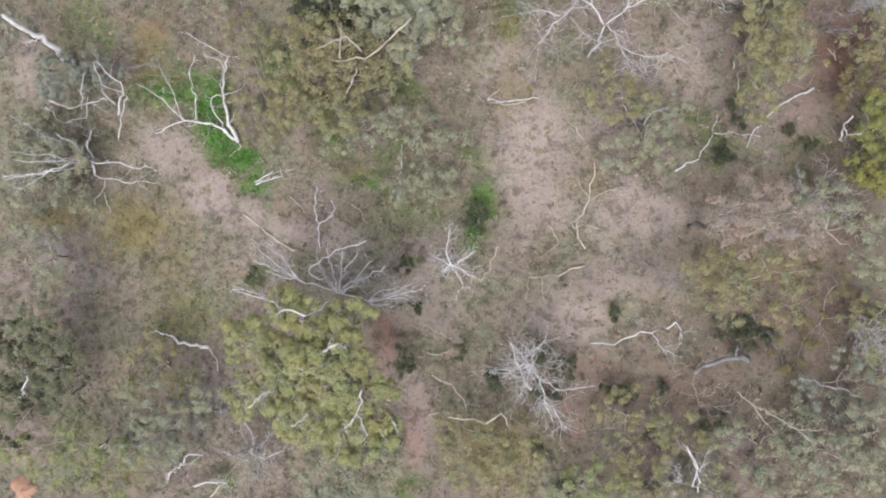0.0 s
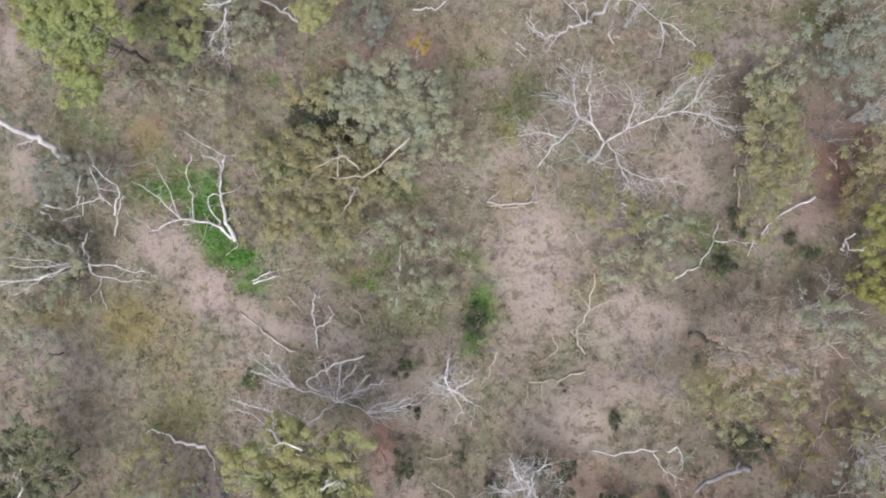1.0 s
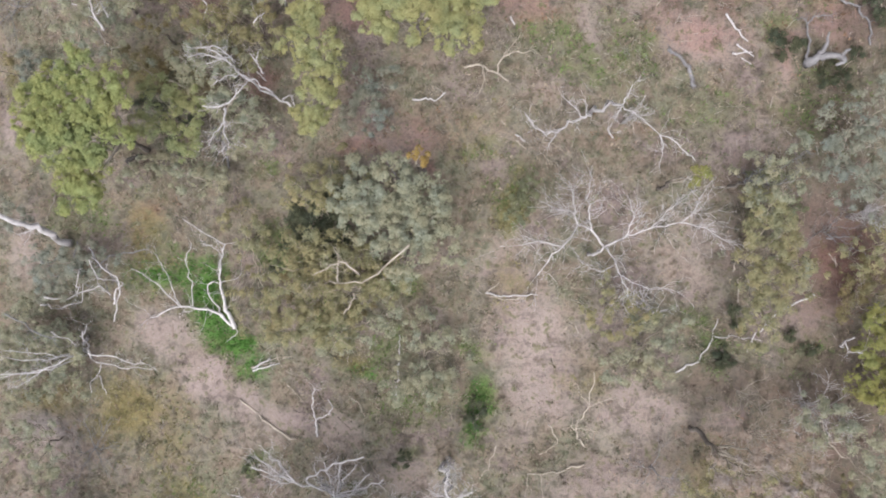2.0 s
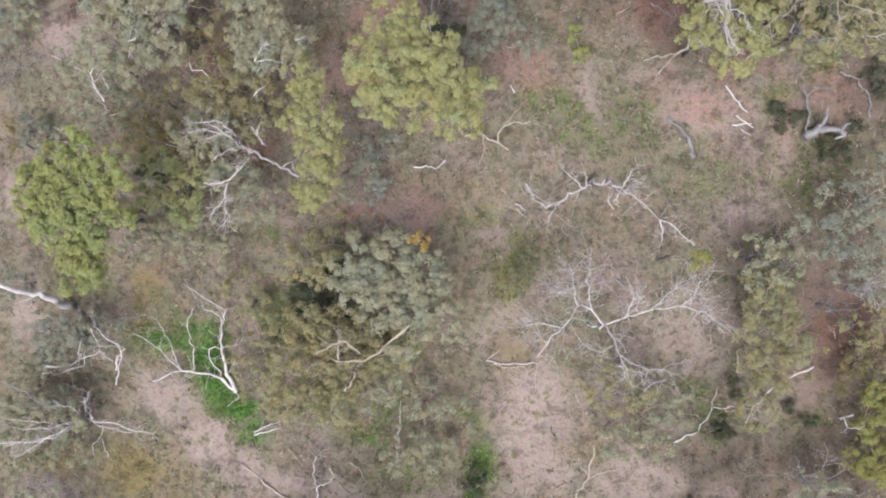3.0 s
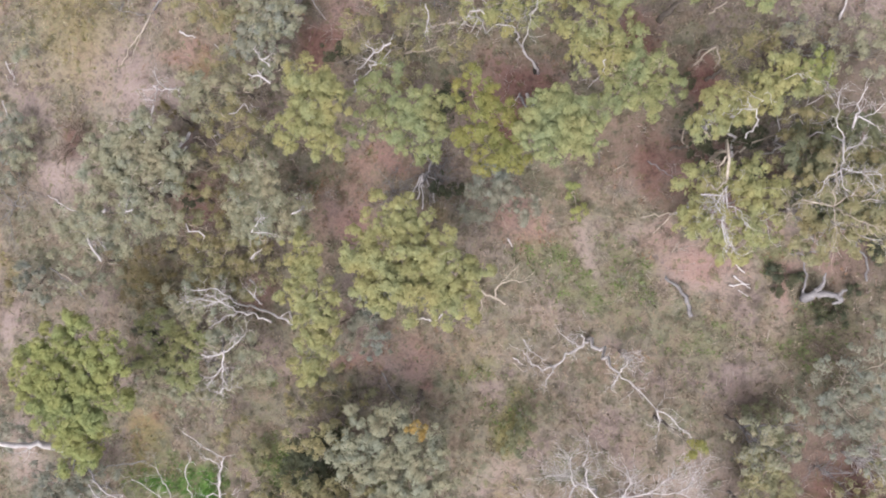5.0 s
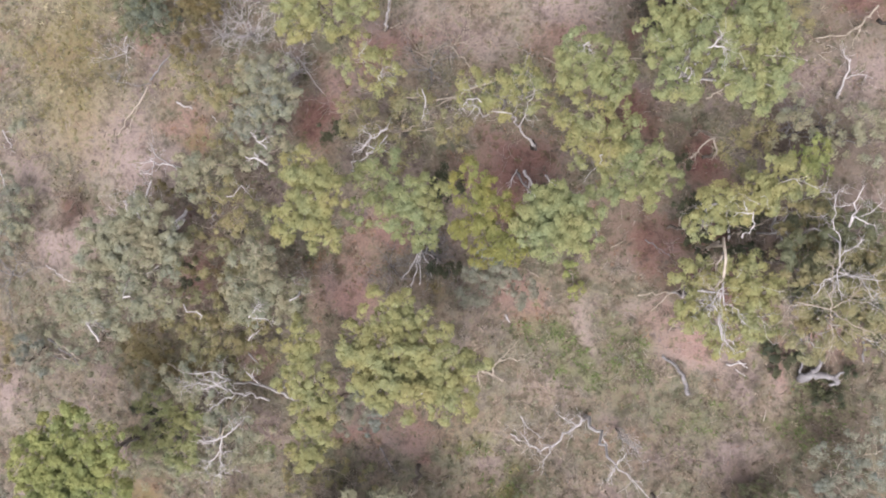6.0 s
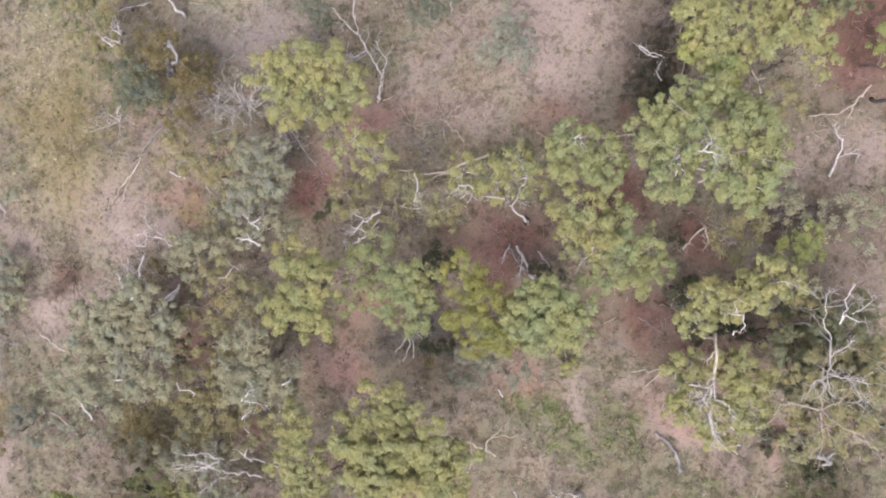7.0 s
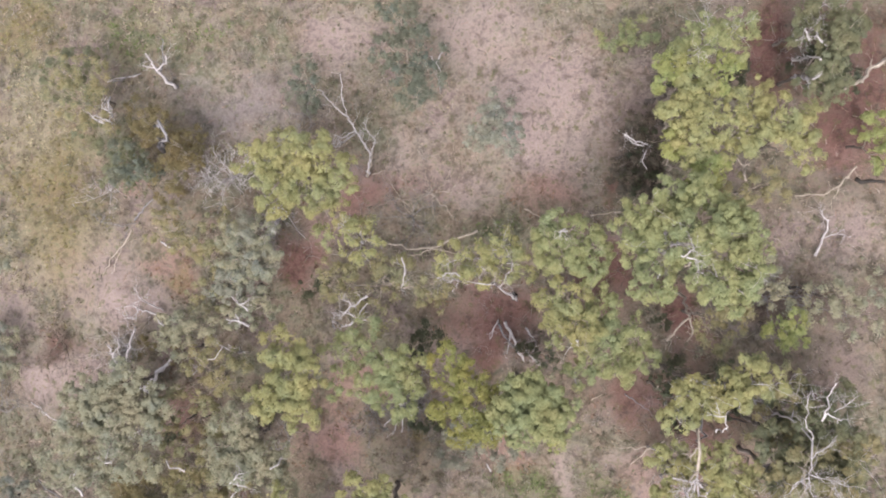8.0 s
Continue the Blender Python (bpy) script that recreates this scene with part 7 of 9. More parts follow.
limb(it, "cream", 0.031, 0.020, (-17.22, 35.23, 0.80), (-17.69, 34.30, 0.50), (-18.15, 33.59, 0.20), twigs=2, reach=0.4)
it = thing("dead_branch", -15.17, 35.45, "white forked twig on orange soil", "branch")
limb(it, "white", 0.061, 0.030, (-15.17, 35.45, 0.08), (-14.74, 35.19, 0.08), (-14.19, 35.03, 0.08), name="trunk", twigs=2, reach=0.3)
limb(it, "white", 0.031, 0.020, (-12.94, 34.54, 0.08), (-12.58, 34.13, 0.08))
it = thing("dead_branch", -9.51, 29.23, "thin white dead arms over a shrub", "branch")
limb(it, "white", 0.040, 0.019, (-9.51, 29.23, 0.80), (-9.75, 29.71, 3.32), (-9.89, 30.15, 4.37), (-10.09, 29.54, 4.64), (-10.52, 29.54, 4.71), twigs=7, reach=0.5)
limb(it, "white", 0.041, 0.019, (-12.37, 29.18, 0.80), (-11.42, 28.66, 4.08), (-12.87, 28.31, 0.80), twigs=5, reach=0.4)
it = thing("dead_branch", -9.36, 31.95, "small white forked twig over scrub", "branch")
limb(it, "white", 0.040, 0.019, (-8.53, 31.96, 4.64), (-8.95, 32.29, 4.76), (-9.18, 32.73, 5.27), twigs=5, reach=0.4)
limb(it, "white", 0.040, 0.019, (-8.92, 32.26, 4.76), (-8.52, 32.48, 4.76), twigs=5, reach=0.4)
it = thing("dead_branch", -2.55, 32.78, "white forked dead arms over thin scrub", "branch")
limb(it, "white", 0.055, 0.018, (-2.28, 32.79, 4.89), (-2.99, 32.26, 4.88), (-3.54, 32.75, 4.97), name="trunk", twigs=7, reach=0.5)
limb(it, "white", 0.038, 0.018, (-3.12, 32.32, 4.88), (-3.55, 31.89, 4.87), (-4.41, 31.74, 2.90), twigs=5, reach=0.4)
it = thing("dead_tree", 5.46, 32.19, "pale dead tree with long white arms over red soil", "dead tree")
limb(it, "white", 0.080, 0.046, (5.46, 32.19, 0.20), (4.73, 32.75, 1.80), (4.20, 33.16, 2.60), name="trunk")
limb(it, "white", 0.053, 0.017, (4.20, 33.16, 2.60), (3.57, 33.41, 4.90), (2.77, 33.46, 4.71), (2.40, 33.38, 3.80), twigs=7, reach=0.5)
limb(it, "white", 0.037, 0.017, (4.37, 33.01, 2.40), (4.49, 33.83, 5.10), (4.75, 34.45, 5.20), twigs=7, reach=0.5)
limb(it, "white", 0.036, 0.017, (2.41, 33.42, 3.60), (1.92, 33.63, 5.51), (1.64, 33.42, 4.00), twigs=10, reach=0.5)
it = thing("dead_branch", 4.42, 30.95, "grey twisted root of a fallen tree", "branch")
limb(it, "grey", 0.079, 0.037, (4.42, 30.95, 0.30), (4.69, 30.32, 0.50), (5.27, 29.70, 0.60), name="trunk", twigs=5, reach=0.4)
limb(it, "grey", 0.039, 0.018, (5.13, 29.70, 0.50), (5.57, 30.15, 0.60), twigs=3, reach=0.4)
it = thing("dead_branch", 5.88, 30.75, "white twig over grey litter", "branch")
limb(it, "white", 0.056, 0.018, (5.88, 30.75, 0.60), (6.24, 30.28, 0.80), (6.25, 29.98, 2.00), twigs=7, reach=0.4)
it = thing("dead_branch", 15.22, 27.39, "pale dead limbs crossing red soil", "branch")
limb(it, "cream", 0.054, 0.026, (15.22, 27.39, 0.60), (15.32, 27.98, 2.95), (17.08, 28.37, 1.40), name="trunk", twigs=3, reach=0.4)
limb(it, "cream", 0.038, 0.018, (15.39, 27.09, 0.20), (15.24, 27.97, 0.40), twigs=3, reach=0.4)
it = thing("dead_tree", 20.93, 34.58, "forked white dead limb over pale soil", "dead tree")
limb(it, "white", 0.076, 0.035, (20.93, 34.58, 0.10), (21.17, 35.52, 0.40), (21.31, 36.48, 0.60), name="trunk")
limb(it, "white", 0.037, 0.017, (21.26, 36.34, 0.60), (20.80, 36.93, 0.80), twigs=7, reach=0.5)
limb(it, "white", 0.028, 0.018, (21.17, 35.52, 0.40), (21.79, 35.77, 0.50), (22.26, 35.64, 0.40), twigs=5, reach=0.5)
it = thing("dead_tree", 22.70, 39.18, "white forked dead limb on reddish ground", "dead tree")
limb(it, "cream", 0.064, 0.026, (22.70, 39.18, 0.60), (21.87, 38.20, 0.60), (21.26, 37.82, 0.50), (19.88, 37.72, 0.30), name="trunk", twigs=5, reach=0.5)
limb(it, "cream", 0.037, 0.017, (21.87, 38.20, 0.60), (21.64, 37.51, 0.50), twigs=5, reach=0.4)
it = thing("dead_tree", 20.56, 27.36, "standing dead tree with splayed white arms", "dead tree")
limb(it, "white", 0.075, 0.044, (20.56, 27.36, 0.20), (17.06, 27.93, 7.49), (17.38, 28.13, 7.40), name="trunk")
limb(it, "white", 0.045, 0.015, (17.38, 28.13, 7.40), (17.83, 28.93, 6.80), (17.97, 29.50, 7.10), twigs=8, reach=0.5)
limb(it, "white", 0.031, 0.015, (17.38, 28.13, 7.40), (18.40, 28.45, 6.80), (18.70, 28.79, 7.00), twigs=8, reach=0.5)
limb(it, "white", 0.031, 0.015, (17.46, 28.25, 7.40), (17.88, 27.99, 7.37), (18.65, 27.86, 6.70), twigs=7, reach=0.4)
it = thing("fallen_log", -18.02, 15.59, "black charred log half hidden among shrubs", "log")
limb(it, "char", 0.172, 0.088, (-18.02, 15.59, 0.50), (-17.15, 16.01, 0.60))
it = thing("dead_branch", -22.79, 21.59, "thin grey bent stems on dry grass", "branch")
limb(it, "grey", 0.042, 0.020, (-22.79, 21.59, 0.60), (-21.37, 20.84, 0.80), (-20.69, 19.80, 0.30), twigs=2, reach=0.4)
limb(it, "grey", 0.032, 0.020, (-22.49, 20.59, 0.40), (-21.32, 20.31, 0.50), (-20.59, 19.77, 0.30), twigs=2, reach=0.4)
it = thing("dead_branch", -10.48, 22.14, "white hooked dead stems in scrub", "branch")
limb(it, "white", 0.040, 0.019, (-9.64, 22.19, 3.89), (-9.39, 22.49, 3.89), (-9.04, 22.73, 3.79), twigs=5, reach=0.4)
limb(it, "white", 0.041, 0.019, (-13.13, 24.05, 3.92), (-12.99, 23.58, 3.82), (-12.17, 23.43, 3.73), (-13.67, 22.24, 0.60), twigs=5, reach=0.4)
it = thing("dead_branch", -12.05, 15.25, "grey dead stems rising from a dark hollow", "branch")
limb(it, "grey", 0.072, 0.029, (-12.05, 15.25, 0.20), (-11.98, 16.11, 0.80), (-11.11, 16.99, 4.33), name="trunk", twigs=5, reach=0.5)
limb(it, "grey", 0.041, 0.019, (-12.04, 16.17, 0.80), (-11.42, 16.67, 4.30), (-12.83, 16.80, 1.60), twigs=5, reach=0.5)
it = thing("dead_branch", -26.37, 34.11, "fan of thin dead limbs above a grey shrub", "branch")
limb(it, "white", 0.044, 0.021, (-26.37, 34.11, 0.20), (-25.91, 33.02, 0.10), twigs=7, reach=0.5)
limb(it, "white", 0.044, 0.021, (-26.42, 31.68, 0.40), (-25.83, 30.62, 0.60), (-25.73, 29.61, 0.40), twigs=3, reach=0.4)
dead_shrub(-0.03, 26.41, 2.80, 1.64, "grey", 10, "grey-pink dead brush on red soil", 130)
dead_shrub(-7.82, 36.88, 2.20, 1.25, "white", 8, "bleached dead shrub with upright twigs", 131)
dead_shrub(-21.30, 29.06, 0.80, 1.51, "brown", 8, "rust-brown dead bush on pale ground", 132)
dead_shrub(-0.31, 36.83, 0.80, 1.88, "grey", 6, "thin pinkish fallen twigs on soil", 133)
dead_shrub(-12.20, 39.07, 1.50, 1.28, "white", 6, "thin bleached dead shrub", 134)
dead_shrub(-18.40, 38.47, 1.00, 1.33, "white", 5, "thin bleached twigs on grass", 135)
dead_shrub(-12.73, 16.77, 1.60, 1.26, "cream", 7, "spidery dead shrub in a dark hollow", 136)
dead_shrub(19.73, 32.47, 2.20, 1.70, "brown", 9, "dusky bare thicket on brown soil", 137)
dead_shrub(18.63, 25.80, 6.40, 1.84, "white", 9, "white leafless branches spread over a thin crown", 138)
it = thing("dead_tree", -2.82, 39.13, "white dead tree with twisting upper limbs", "dead tree")
limb(it, "white", 0.095, 0.058, (-2.82, 39.13, 0.10), (-2.55, 39.72, 1.20), (-2.41, 40.16, 2.20), name="trunk")
limb(it, "white", 0.067, 0.027, (-2.41, 40.16, 2.20), (-2.68, 40.61, 2.80), (-3.12, 41.23, 3.40), (-3.36, 41.81, 3.80), (-3.80, 42.14, 4.00), twigs=7, reach=0.5)
limb(it, "white", 0.039, 0.018, (-2.41, 40.16, 2.20), (-2.08, 40.78, 3.00), (-2.44, 41.23, 3.60), (-2.65, 41.62, 3.80), twigs=7, reach=0.5)
limb(it, "white", 0.038, 0.018, (-3.12, 41.23, 3.40), (-3.79, 40.84, 3.60), (-4.16, 40.98, 3.70), twigs=7, reach=0.5)
limb(it, "white", 0.038, 0.018, (-3.09, 41.14, 3.20), (-3.65, 40.70, 3.50), (-3.67, 40.15, 6.81), twigs=7, reach=0.5)
limb(it, "white", 0.028, 0.017, (-3.80, 42.14, 4.00), (-4.39, 42.75, 4.30), (-4.82, 43.18, 4.40), twigs=5, reach=0.4)
limb(it, "white", 0.028, 0.017, (-3.52, 41.94, 3.90), (-3.60, 43.11, 4.50), (-3.68, 43.92, 4.70), twigs=5, reach=0.4)
it = thing("dead_branch", -14.08, 44.52, "grey dead fork with a shadowy root", "branch")
limb(it, "grey", 0.074, 0.030, (-14.08, 44.52, 0.10), (-14.56, 44.86, 0.60), (-15.01, 45.53, 1.20), name="trunk", twigs=7, reach=0.5)
limb(it, "grey", 0.060, 0.020, (-14.75, 45.34, 1.00), (-14.44, 45.73, 1.40), (-14.31, 46.89, 2.00), twigs=7, reach=0.4)
limb(it, "grey", 0.032, 0.020, (-18.15, 44.99, 0.20), (-17.03, 45.09, 0.50), (-16.06, 45.27, 0.70), twigs=2, reach=0.4)
it = thing("dead_branch", -14.94, 40.77, "short grey broken trunk standing in ochre scrub", "stump")
limb(it, "grey", 0.161, 0.080, (-14.94, 40.77, 0.10), (-13.32, 40.96, 4.28), (-13.47, 41.85, 4.38), twigs=2, reach=0.3)
it = thing("dead_branch", -18.08, 42.27, "white twiggy dead stem in grass", "branch")
limb(it, "white", 0.062, 0.020, (-18.08, 42.27, 0.30), (-16.37, 42.09, 4.03), (-17.15, 43.29, 2.58), name="trunk", twigs=8, reach=0.4)
limb(it, "white", 0.042, 0.020, (-16.29, 41.94, 4.02), (-16.90, 42.16, 4.07), (-17.35, 42.25, 4.17), twigs=5, reach=0.4)
it = thing("dead_branch", -16.75, 36.73, "white dead forks beside a leaning grey log", "branch")
limb(it, "grey", 0.059, 0.036, (-16.75, 36.73, 0.20), (-15.98, 37.38, 0.50), (-15.19, 38.01, 0.80), name="trunk")
limb(it, "grey", 0.026, 0.012, (-16.68, 36.57, 0.20), (-17.42, 36.40, 0.50), (-18.54, 36.57, 0.70), (-19.19, 37.07, 0.80), twigs=7, reach=0.5)
limb(it, "grey", 0.025, 0.012, (-18.54, 36.57, 0.70), (-18.26, 37.23, 0.90), twigs=5, reach=0.5)
limb(it, "grey", 0.019, 0.012, (-17.04, 36.40, 0.20), (-17.64, 35.40, 0.10), twigs=3, reach=0.4)
it = thing("dead_branch", 1.70, 46.33, "white dead arm over a bare soil patch", "branch")
limb(it, "white", 0.040, 0.019, (1.70, 46.33, 0.40), (1.22, 45.30, 0.80), (0.95, 44.72, 4.27), twigs=5, reach=0.4)
limb(it, "white", 0.041, 0.019, (1.37, 43.72, 0.20), (1.31, 43.86, 4.31), (1.15, 44.33, 4.50), twigs=5, reach=0.4)
it = thing("dead_tree", 24.01, 44.59, "pale dead limbs reaching over red soil", "dead tree")
limb(it, "cream", 0.114, 0.052, (24.01, 44.59, 1.00), (23.05, 43.97, 1.20), (21.61, 43.10, 2.66), (19.77, 42.34, 4.88), name="trunk", twigs=3, reach=0.5)
limb(it, "cream", 0.053, 0.026, (23.05, 43.97, 1.20), (22.94, 44.46, 1.60), twigs=3, reach=0.4)
it = thing("dead_branch", 16.45, 38.39, "white forked branch hanging below a tree", "branch")
limb(it, "cream", 0.052, 0.025, (15.91, 38.30, 3.73), (16.09, 39.05, 3.00), (15.65, 39.42, 3.40), name="trunk", twigs=3, reach=0.3)
limb(it, "cream", 0.035, 0.017, (16.09, 39.05, 3.00), (16.28, 39.16, 3.20), twigs=3, reach=0.3)
it = thing("dead_branch", 11.65, 40.25, "crooked grey-white branch over a dark thicket", "branch")
limb(it, "white", 0.037, 0.017, (10.99, 39.97, 4.69), (10.45, 40.13, 4.85), (10.05, 40.45, 4.93), twigs=5, reach=0.4)
limb(it, "white", 0.028, 0.018, (11.11, 38.85, 4.61), (10.85, 39.25, 4.69), (11.11, 39.78, 4.71), twigs=3, reach=0.4)
it = thing("dead_tree", 19.88, 45.04, "white branching dead limbs by a dark hollow", "dead tree")
limb(it, "white", 0.051, 0.016, (18.26, 44.24, 6.17), (18.27, 44.76, 5.68), (18.61, 45.22, 5.32), name="trunk", twigs=8, reach=0.5)
limb(it, "white", 0.052, 0.017, (18.47, 43.62, 5.59), (18.43, 43.94, 4.89), (18.61, 44.28, 3.00), twigs=8, reach=0.5)
limb(it, "white", 0.053, 0.017, (18.39, 42.57, 5.09), (18.02, 42.84, 5.14), (18.99, 43.38, 2.30), twigs=8, reach=0.5)
it = thing("fallen_log", 22.92, 38.57, "black charred log on reddish ground", "log")
limb(it, "char", 0.116, 0.062, (22.92, 38.57, 0.08), (24.25, 38.40, 0.08))
it = thing("fallen_log", 3.32, 36.01, "long bleached pole lying on green scrub", "log")
limb(it, "cream", 0.091, 0.037, (3.32, 36.01, 0.70), (2.09, 35.50, 0.60), (0.85, 35.00, 0.50), (-0.41, 35.12, 0.40), (-1.60, 35.28, 0.30), name="trunk", twigs=3, reach=0.5)
limb(it, "cream", 0.040, 0.019, (0.85, 35.00, 0.50), (-0.09, 34.66, 0.40), (-0.89, 34.65, 0.30), twigs=2, reach=0.4)
limb(it, "cream", 0.040, 0.019, (0.85, 35.00, 0.50), (2.31, 34.72, 0.40))
it = thing("dead_branch", 9.38, 36.77, "pale pink fallen stick on soil", "branch")
limb(it, "cream", 0.039, 0.027, (9.38, 36.77, 0.30), (10.14, 36.89, 0.30), (11.11, 36.94, 0.30))
limb(it, "cream", 0.030, 0.019, (5.90, 37.17, 0.30), (6.55, 36.79, 0.30), (7.14, 36.60, 0.30), (6.41, 35.87, 0.20), twigs=2, reach=0.3)
dead_shrub(1.03, 38.15, 0.60, 1.25, "cream", 5, "thin fallen dead twigs on pink soil", 139)
dead_shrub(-0.87, 37.87, 0.60, 1.42, "cream", 5, "curved dead twigs on pink soil", 140)
dead_shrub(-17.15, 29.22, 1.40, 1.63, "white", 8, "bleached dead shrub on grey soil", 141)
dead_shrub(-8.45, 35.86, 2.20, 1.14, "grey", 8, "grey dead twigs over a shrub", 142)
dead_shrub(-10.61, 39.22, 2.20, 1.66, "white", 15, "soft grey dead shrub beside a green tree", 143)
dead_shrub(-2.42, 25.83, 1.80, 1.39, "grey", 8, "bare grey-pink shrub on litter", 144)
dead_shrub(-6.31, 42.72, 1.00, 0.96, "grey", 6, "thin grey dead twigs", 145)
dead_shrub(17.35, 32.15, 2.40, 1.43, "brown", 9, "bare dusky brown thicket", 146)
it = thing("dead_tree", 13.62, 32.82, "cream bare dead tree leaning over red soil", "dead tree")
limb(it, "cream", 0.089, 0.054, (13.62, 32.82, 0.10), (13.32, 32.56, 3.00), (12.80, 31.94, 5.20), name="trunk")
limb(it, "cream", 0.058, 0.023, (12.80, 31.94, 5.20), (12.09, 31.53, 5.60), (11.52, 30.94, 5.80), twigs=5, reach=0.5)
limb(it, "cream", 0.048, 0.016, (12.80, 31.94, 5.20), (12.83, 31.24, 5.40), (12.53, 30.87, 5.50), twigs=5, reach=0.4)
limb(it, "cream", 0.026, 0.016, (13.00, 32.27, 4.20), (13.30, 31.94, 5.10), twigs=5, reach=0.4)
it = thing("dead_tree", 13.55, 26.89, "tall pale dead stem leaning out of red litter", "dead tree")
limb(it, "cream", 0.119, 0.063, (13.55, 26.89, 0.10), (12.40, 27.02, 7.07), (12.31, 26.18, 7.25), (12.22, 25.68, 7.31), name="trunk")
limb(it, "cream", 0.054, 0.022, (12.22, 25.68, 7.31), (11.72, 25.16, 7.60), (11.42, 25.41, 7.80), twigs=8, reach=0.5)
limb(it, "cream", 0.048, 0.015, (12.32, 26.66, 7.17), (11.96, 26.30, 7.27), (11.83, 26.20, 6.62), twigs=7, reach=0.5)
it = thing("dead_tree", 16.84, 27.59, "white bare limbs standing out of a thin crown", "dead tree")
limb(it, "white", 0.055, 0.036, (16.84, 27.59, 0.10), (16.61, 27.68, 6.24), (16.86, 27.31, 7.51), (16.35, 26.61, 8.44), name="trunk", twigs=3, reach=0.4)
limb(it, "white", 0.030, 0.014, (16.35, 26.61, 8.44), (16.22, 25.82, 8.42), (16.41, 25.09, 8.31), twigs=10, reach=0.6)
limb(it, "white", 0.023, 0.014, (16.35, 26.61, 8.44), (17.14, 26.98, 8.00), (17.53, 27.28, 8.00), twigs=8, reach=0.6)
limb(it, "white", 0.022, 0.014, (16.27, 25.98, 8.42), (17.11, 25.78, 8.31), (17.59, 25.64, 8.65), twigs=10, reach=0.6)
limb(it, "white", 0.023, 0.014, (16.82, 27.10, 7.61), (16.42, 27.89, 7.80), (16.40, 29.13, 8.00), twigs=8, reach=0.6)
limb(it, "white", 0.022, 0.014, (16.27, 25.87, 8.42), (15.73, 25.67, 8.41), (15.64, 25.21, 8.10), twigs=8, reach=0.6)
limb(it, "white", 0.022, 0.014, (17.11, 25.78, 8.31), (17.21, 25.31, 8.64), (17.30, 25.05, 8.64), twigs=8, reach=0.6)
it = thing("leaning_dead_tree", -16.51, 26.65, "bleached leaning log above a pale green tree", "dead tree")
limb(it, "white", 0.097, 0.089, (-16.51, 26.65, 0.30), (-14.97, 27.71, 1.40), (-13.51, 29.00, 2.60), name="trunk")
limb(it, "white", 0.041, 0.019, (-15.31, 27.41, 1.20), (-13.58, 26.87, 4.67), (-13.25, 26.72, 4.57), twigs=5, reach=0.4)
limb(it, "white", 0.042, 0.020, (-16.13, 26.89, 0.60), (-16.62, 26.73, 0.80), twigs=5, reach=0.4)
# short black stub at a dark spot in the litter
it = thing("stump", 5.37, 32.28, "short black stump in red litter", "stump")
limb(it, "char", 0.164, 0.084, (5.37, 32.28, 0.05), (5.26, 32.63, 0.60))
tree("dark_shrub", "dark", "dusky dark thicket on bare pink soil", [(11.20, 39.42, 2.97, 0.90), (10.68, 38.44, 2.98, 0.77), (11.46, 40.81, 3.16, 0.64), (11.74, 38.43, 2.94, 0.58)], 0.45, seed=147, bare=3, wood="brown")
tree("dark_shrub", "dark", "dark blue-green bush beside a red hollow", [(-5.55, 32.96, 2.91, 0.61), (-4.80, 33.16, 2.79, 0.48)], 0.8, seed=148)
tree("blue_shrub", "blue", "blue-green bush beside a red hollow", [(-9.38, 33.20, 3.65, 0.74), (-8.78, 32.75, 3.65, 0.61)], 0.8, seed=149)
tree("gum_tree", "bright", "fresh green tree joining two yellow-green crowns", [(11.38, 42.74, 7.54, 0.84), (13.59, 42.85, 7.18, 0.89), (11.39, 39.82, 7.40, 0.84), (12.87, 38.46, 7.10, 0.84), (12.25, 37.85, 7.24, 0.78)], 1.0, seed=150)
tree("gum_tree", "grey", "pale green tree on the lower slope", [(-16.65, 26.67, 5.59, 0.97), (-15.23, 27.23, 5.48, 1.09), (-15.39, 25.80, 5.46, 1.03), (-13.45, 27.17, 5.46, 0.90)], 0.8, seed=151)
tree("dark_shrub", "dark", "dark green bush in grey scrub", [(0.55, 30.31, 2.22, 0.88), (-0.05, 29.57, 2.29, 0.61)], 0.8, seed=152)
tree("dark_shrub", "dark", "dark green bush by a dead grey shrub", [(0.22, 25.92, 1.81, 0.68), (0.82, 25.63, 1.84, 0.48)], 0.9, seed=153)
tree("low_bush", "dark", "small dark green bush in thin grass", [(15.26, 6.65, 0.14, 0.33)], 0.8, seed=154, group="dark bushes in thin grass")
tree("low_bush", "dark", "small dark green bush in thin grass", [(14.48, 5.38, 0.14, 0.40)], 0.8, seed=155, group="dark bushes in thin grass")
tree("low_bush", "dark", "small dark green bush in thin grass", [(14.66, 4.87, 0.27, 0.33)], 0.8, seed=156, group="dark bushes in thin grass")
tree("low_bush", "dark", "small dark green bush in thin grass", [(17.72, 6.15, 0.32, 0.30)], 0.8, seed=157, group="dark bushes in thin grass")
tree("low_bush", "dark", "small dark green bush in thin grass", [(18.90, 5.40, 0.26, 0.36)], 0.8, seed=158, group="dark bushes in thin grass")
tree("low_bush", "dark", "small dark green bush in thin grass", [(15.08, 7.36, 0.32, 0.37)], 0.8, seed=159, group="dark bushes in thin grass")
tree("low_bush", "dark", "small dark green bush in thin grass", [(14.28, 4.79, 0.23, 0.27)], 0.8, seed=160, group="dark bushes in thin grass")
tree("low_bush", "dark", "small dark green bush on reddish soil", [(-2.10, -5.85, 0.55, 0.53)], 0.75, seed=161, group="dark bushes on reddish soil")
tree("low_bush", "dark", "small dark green bush on reddish soil", [(-2.07, -6.62, 0.50, 0.42)], 0.75, seed=162, group="dark bushes on reddish soil")
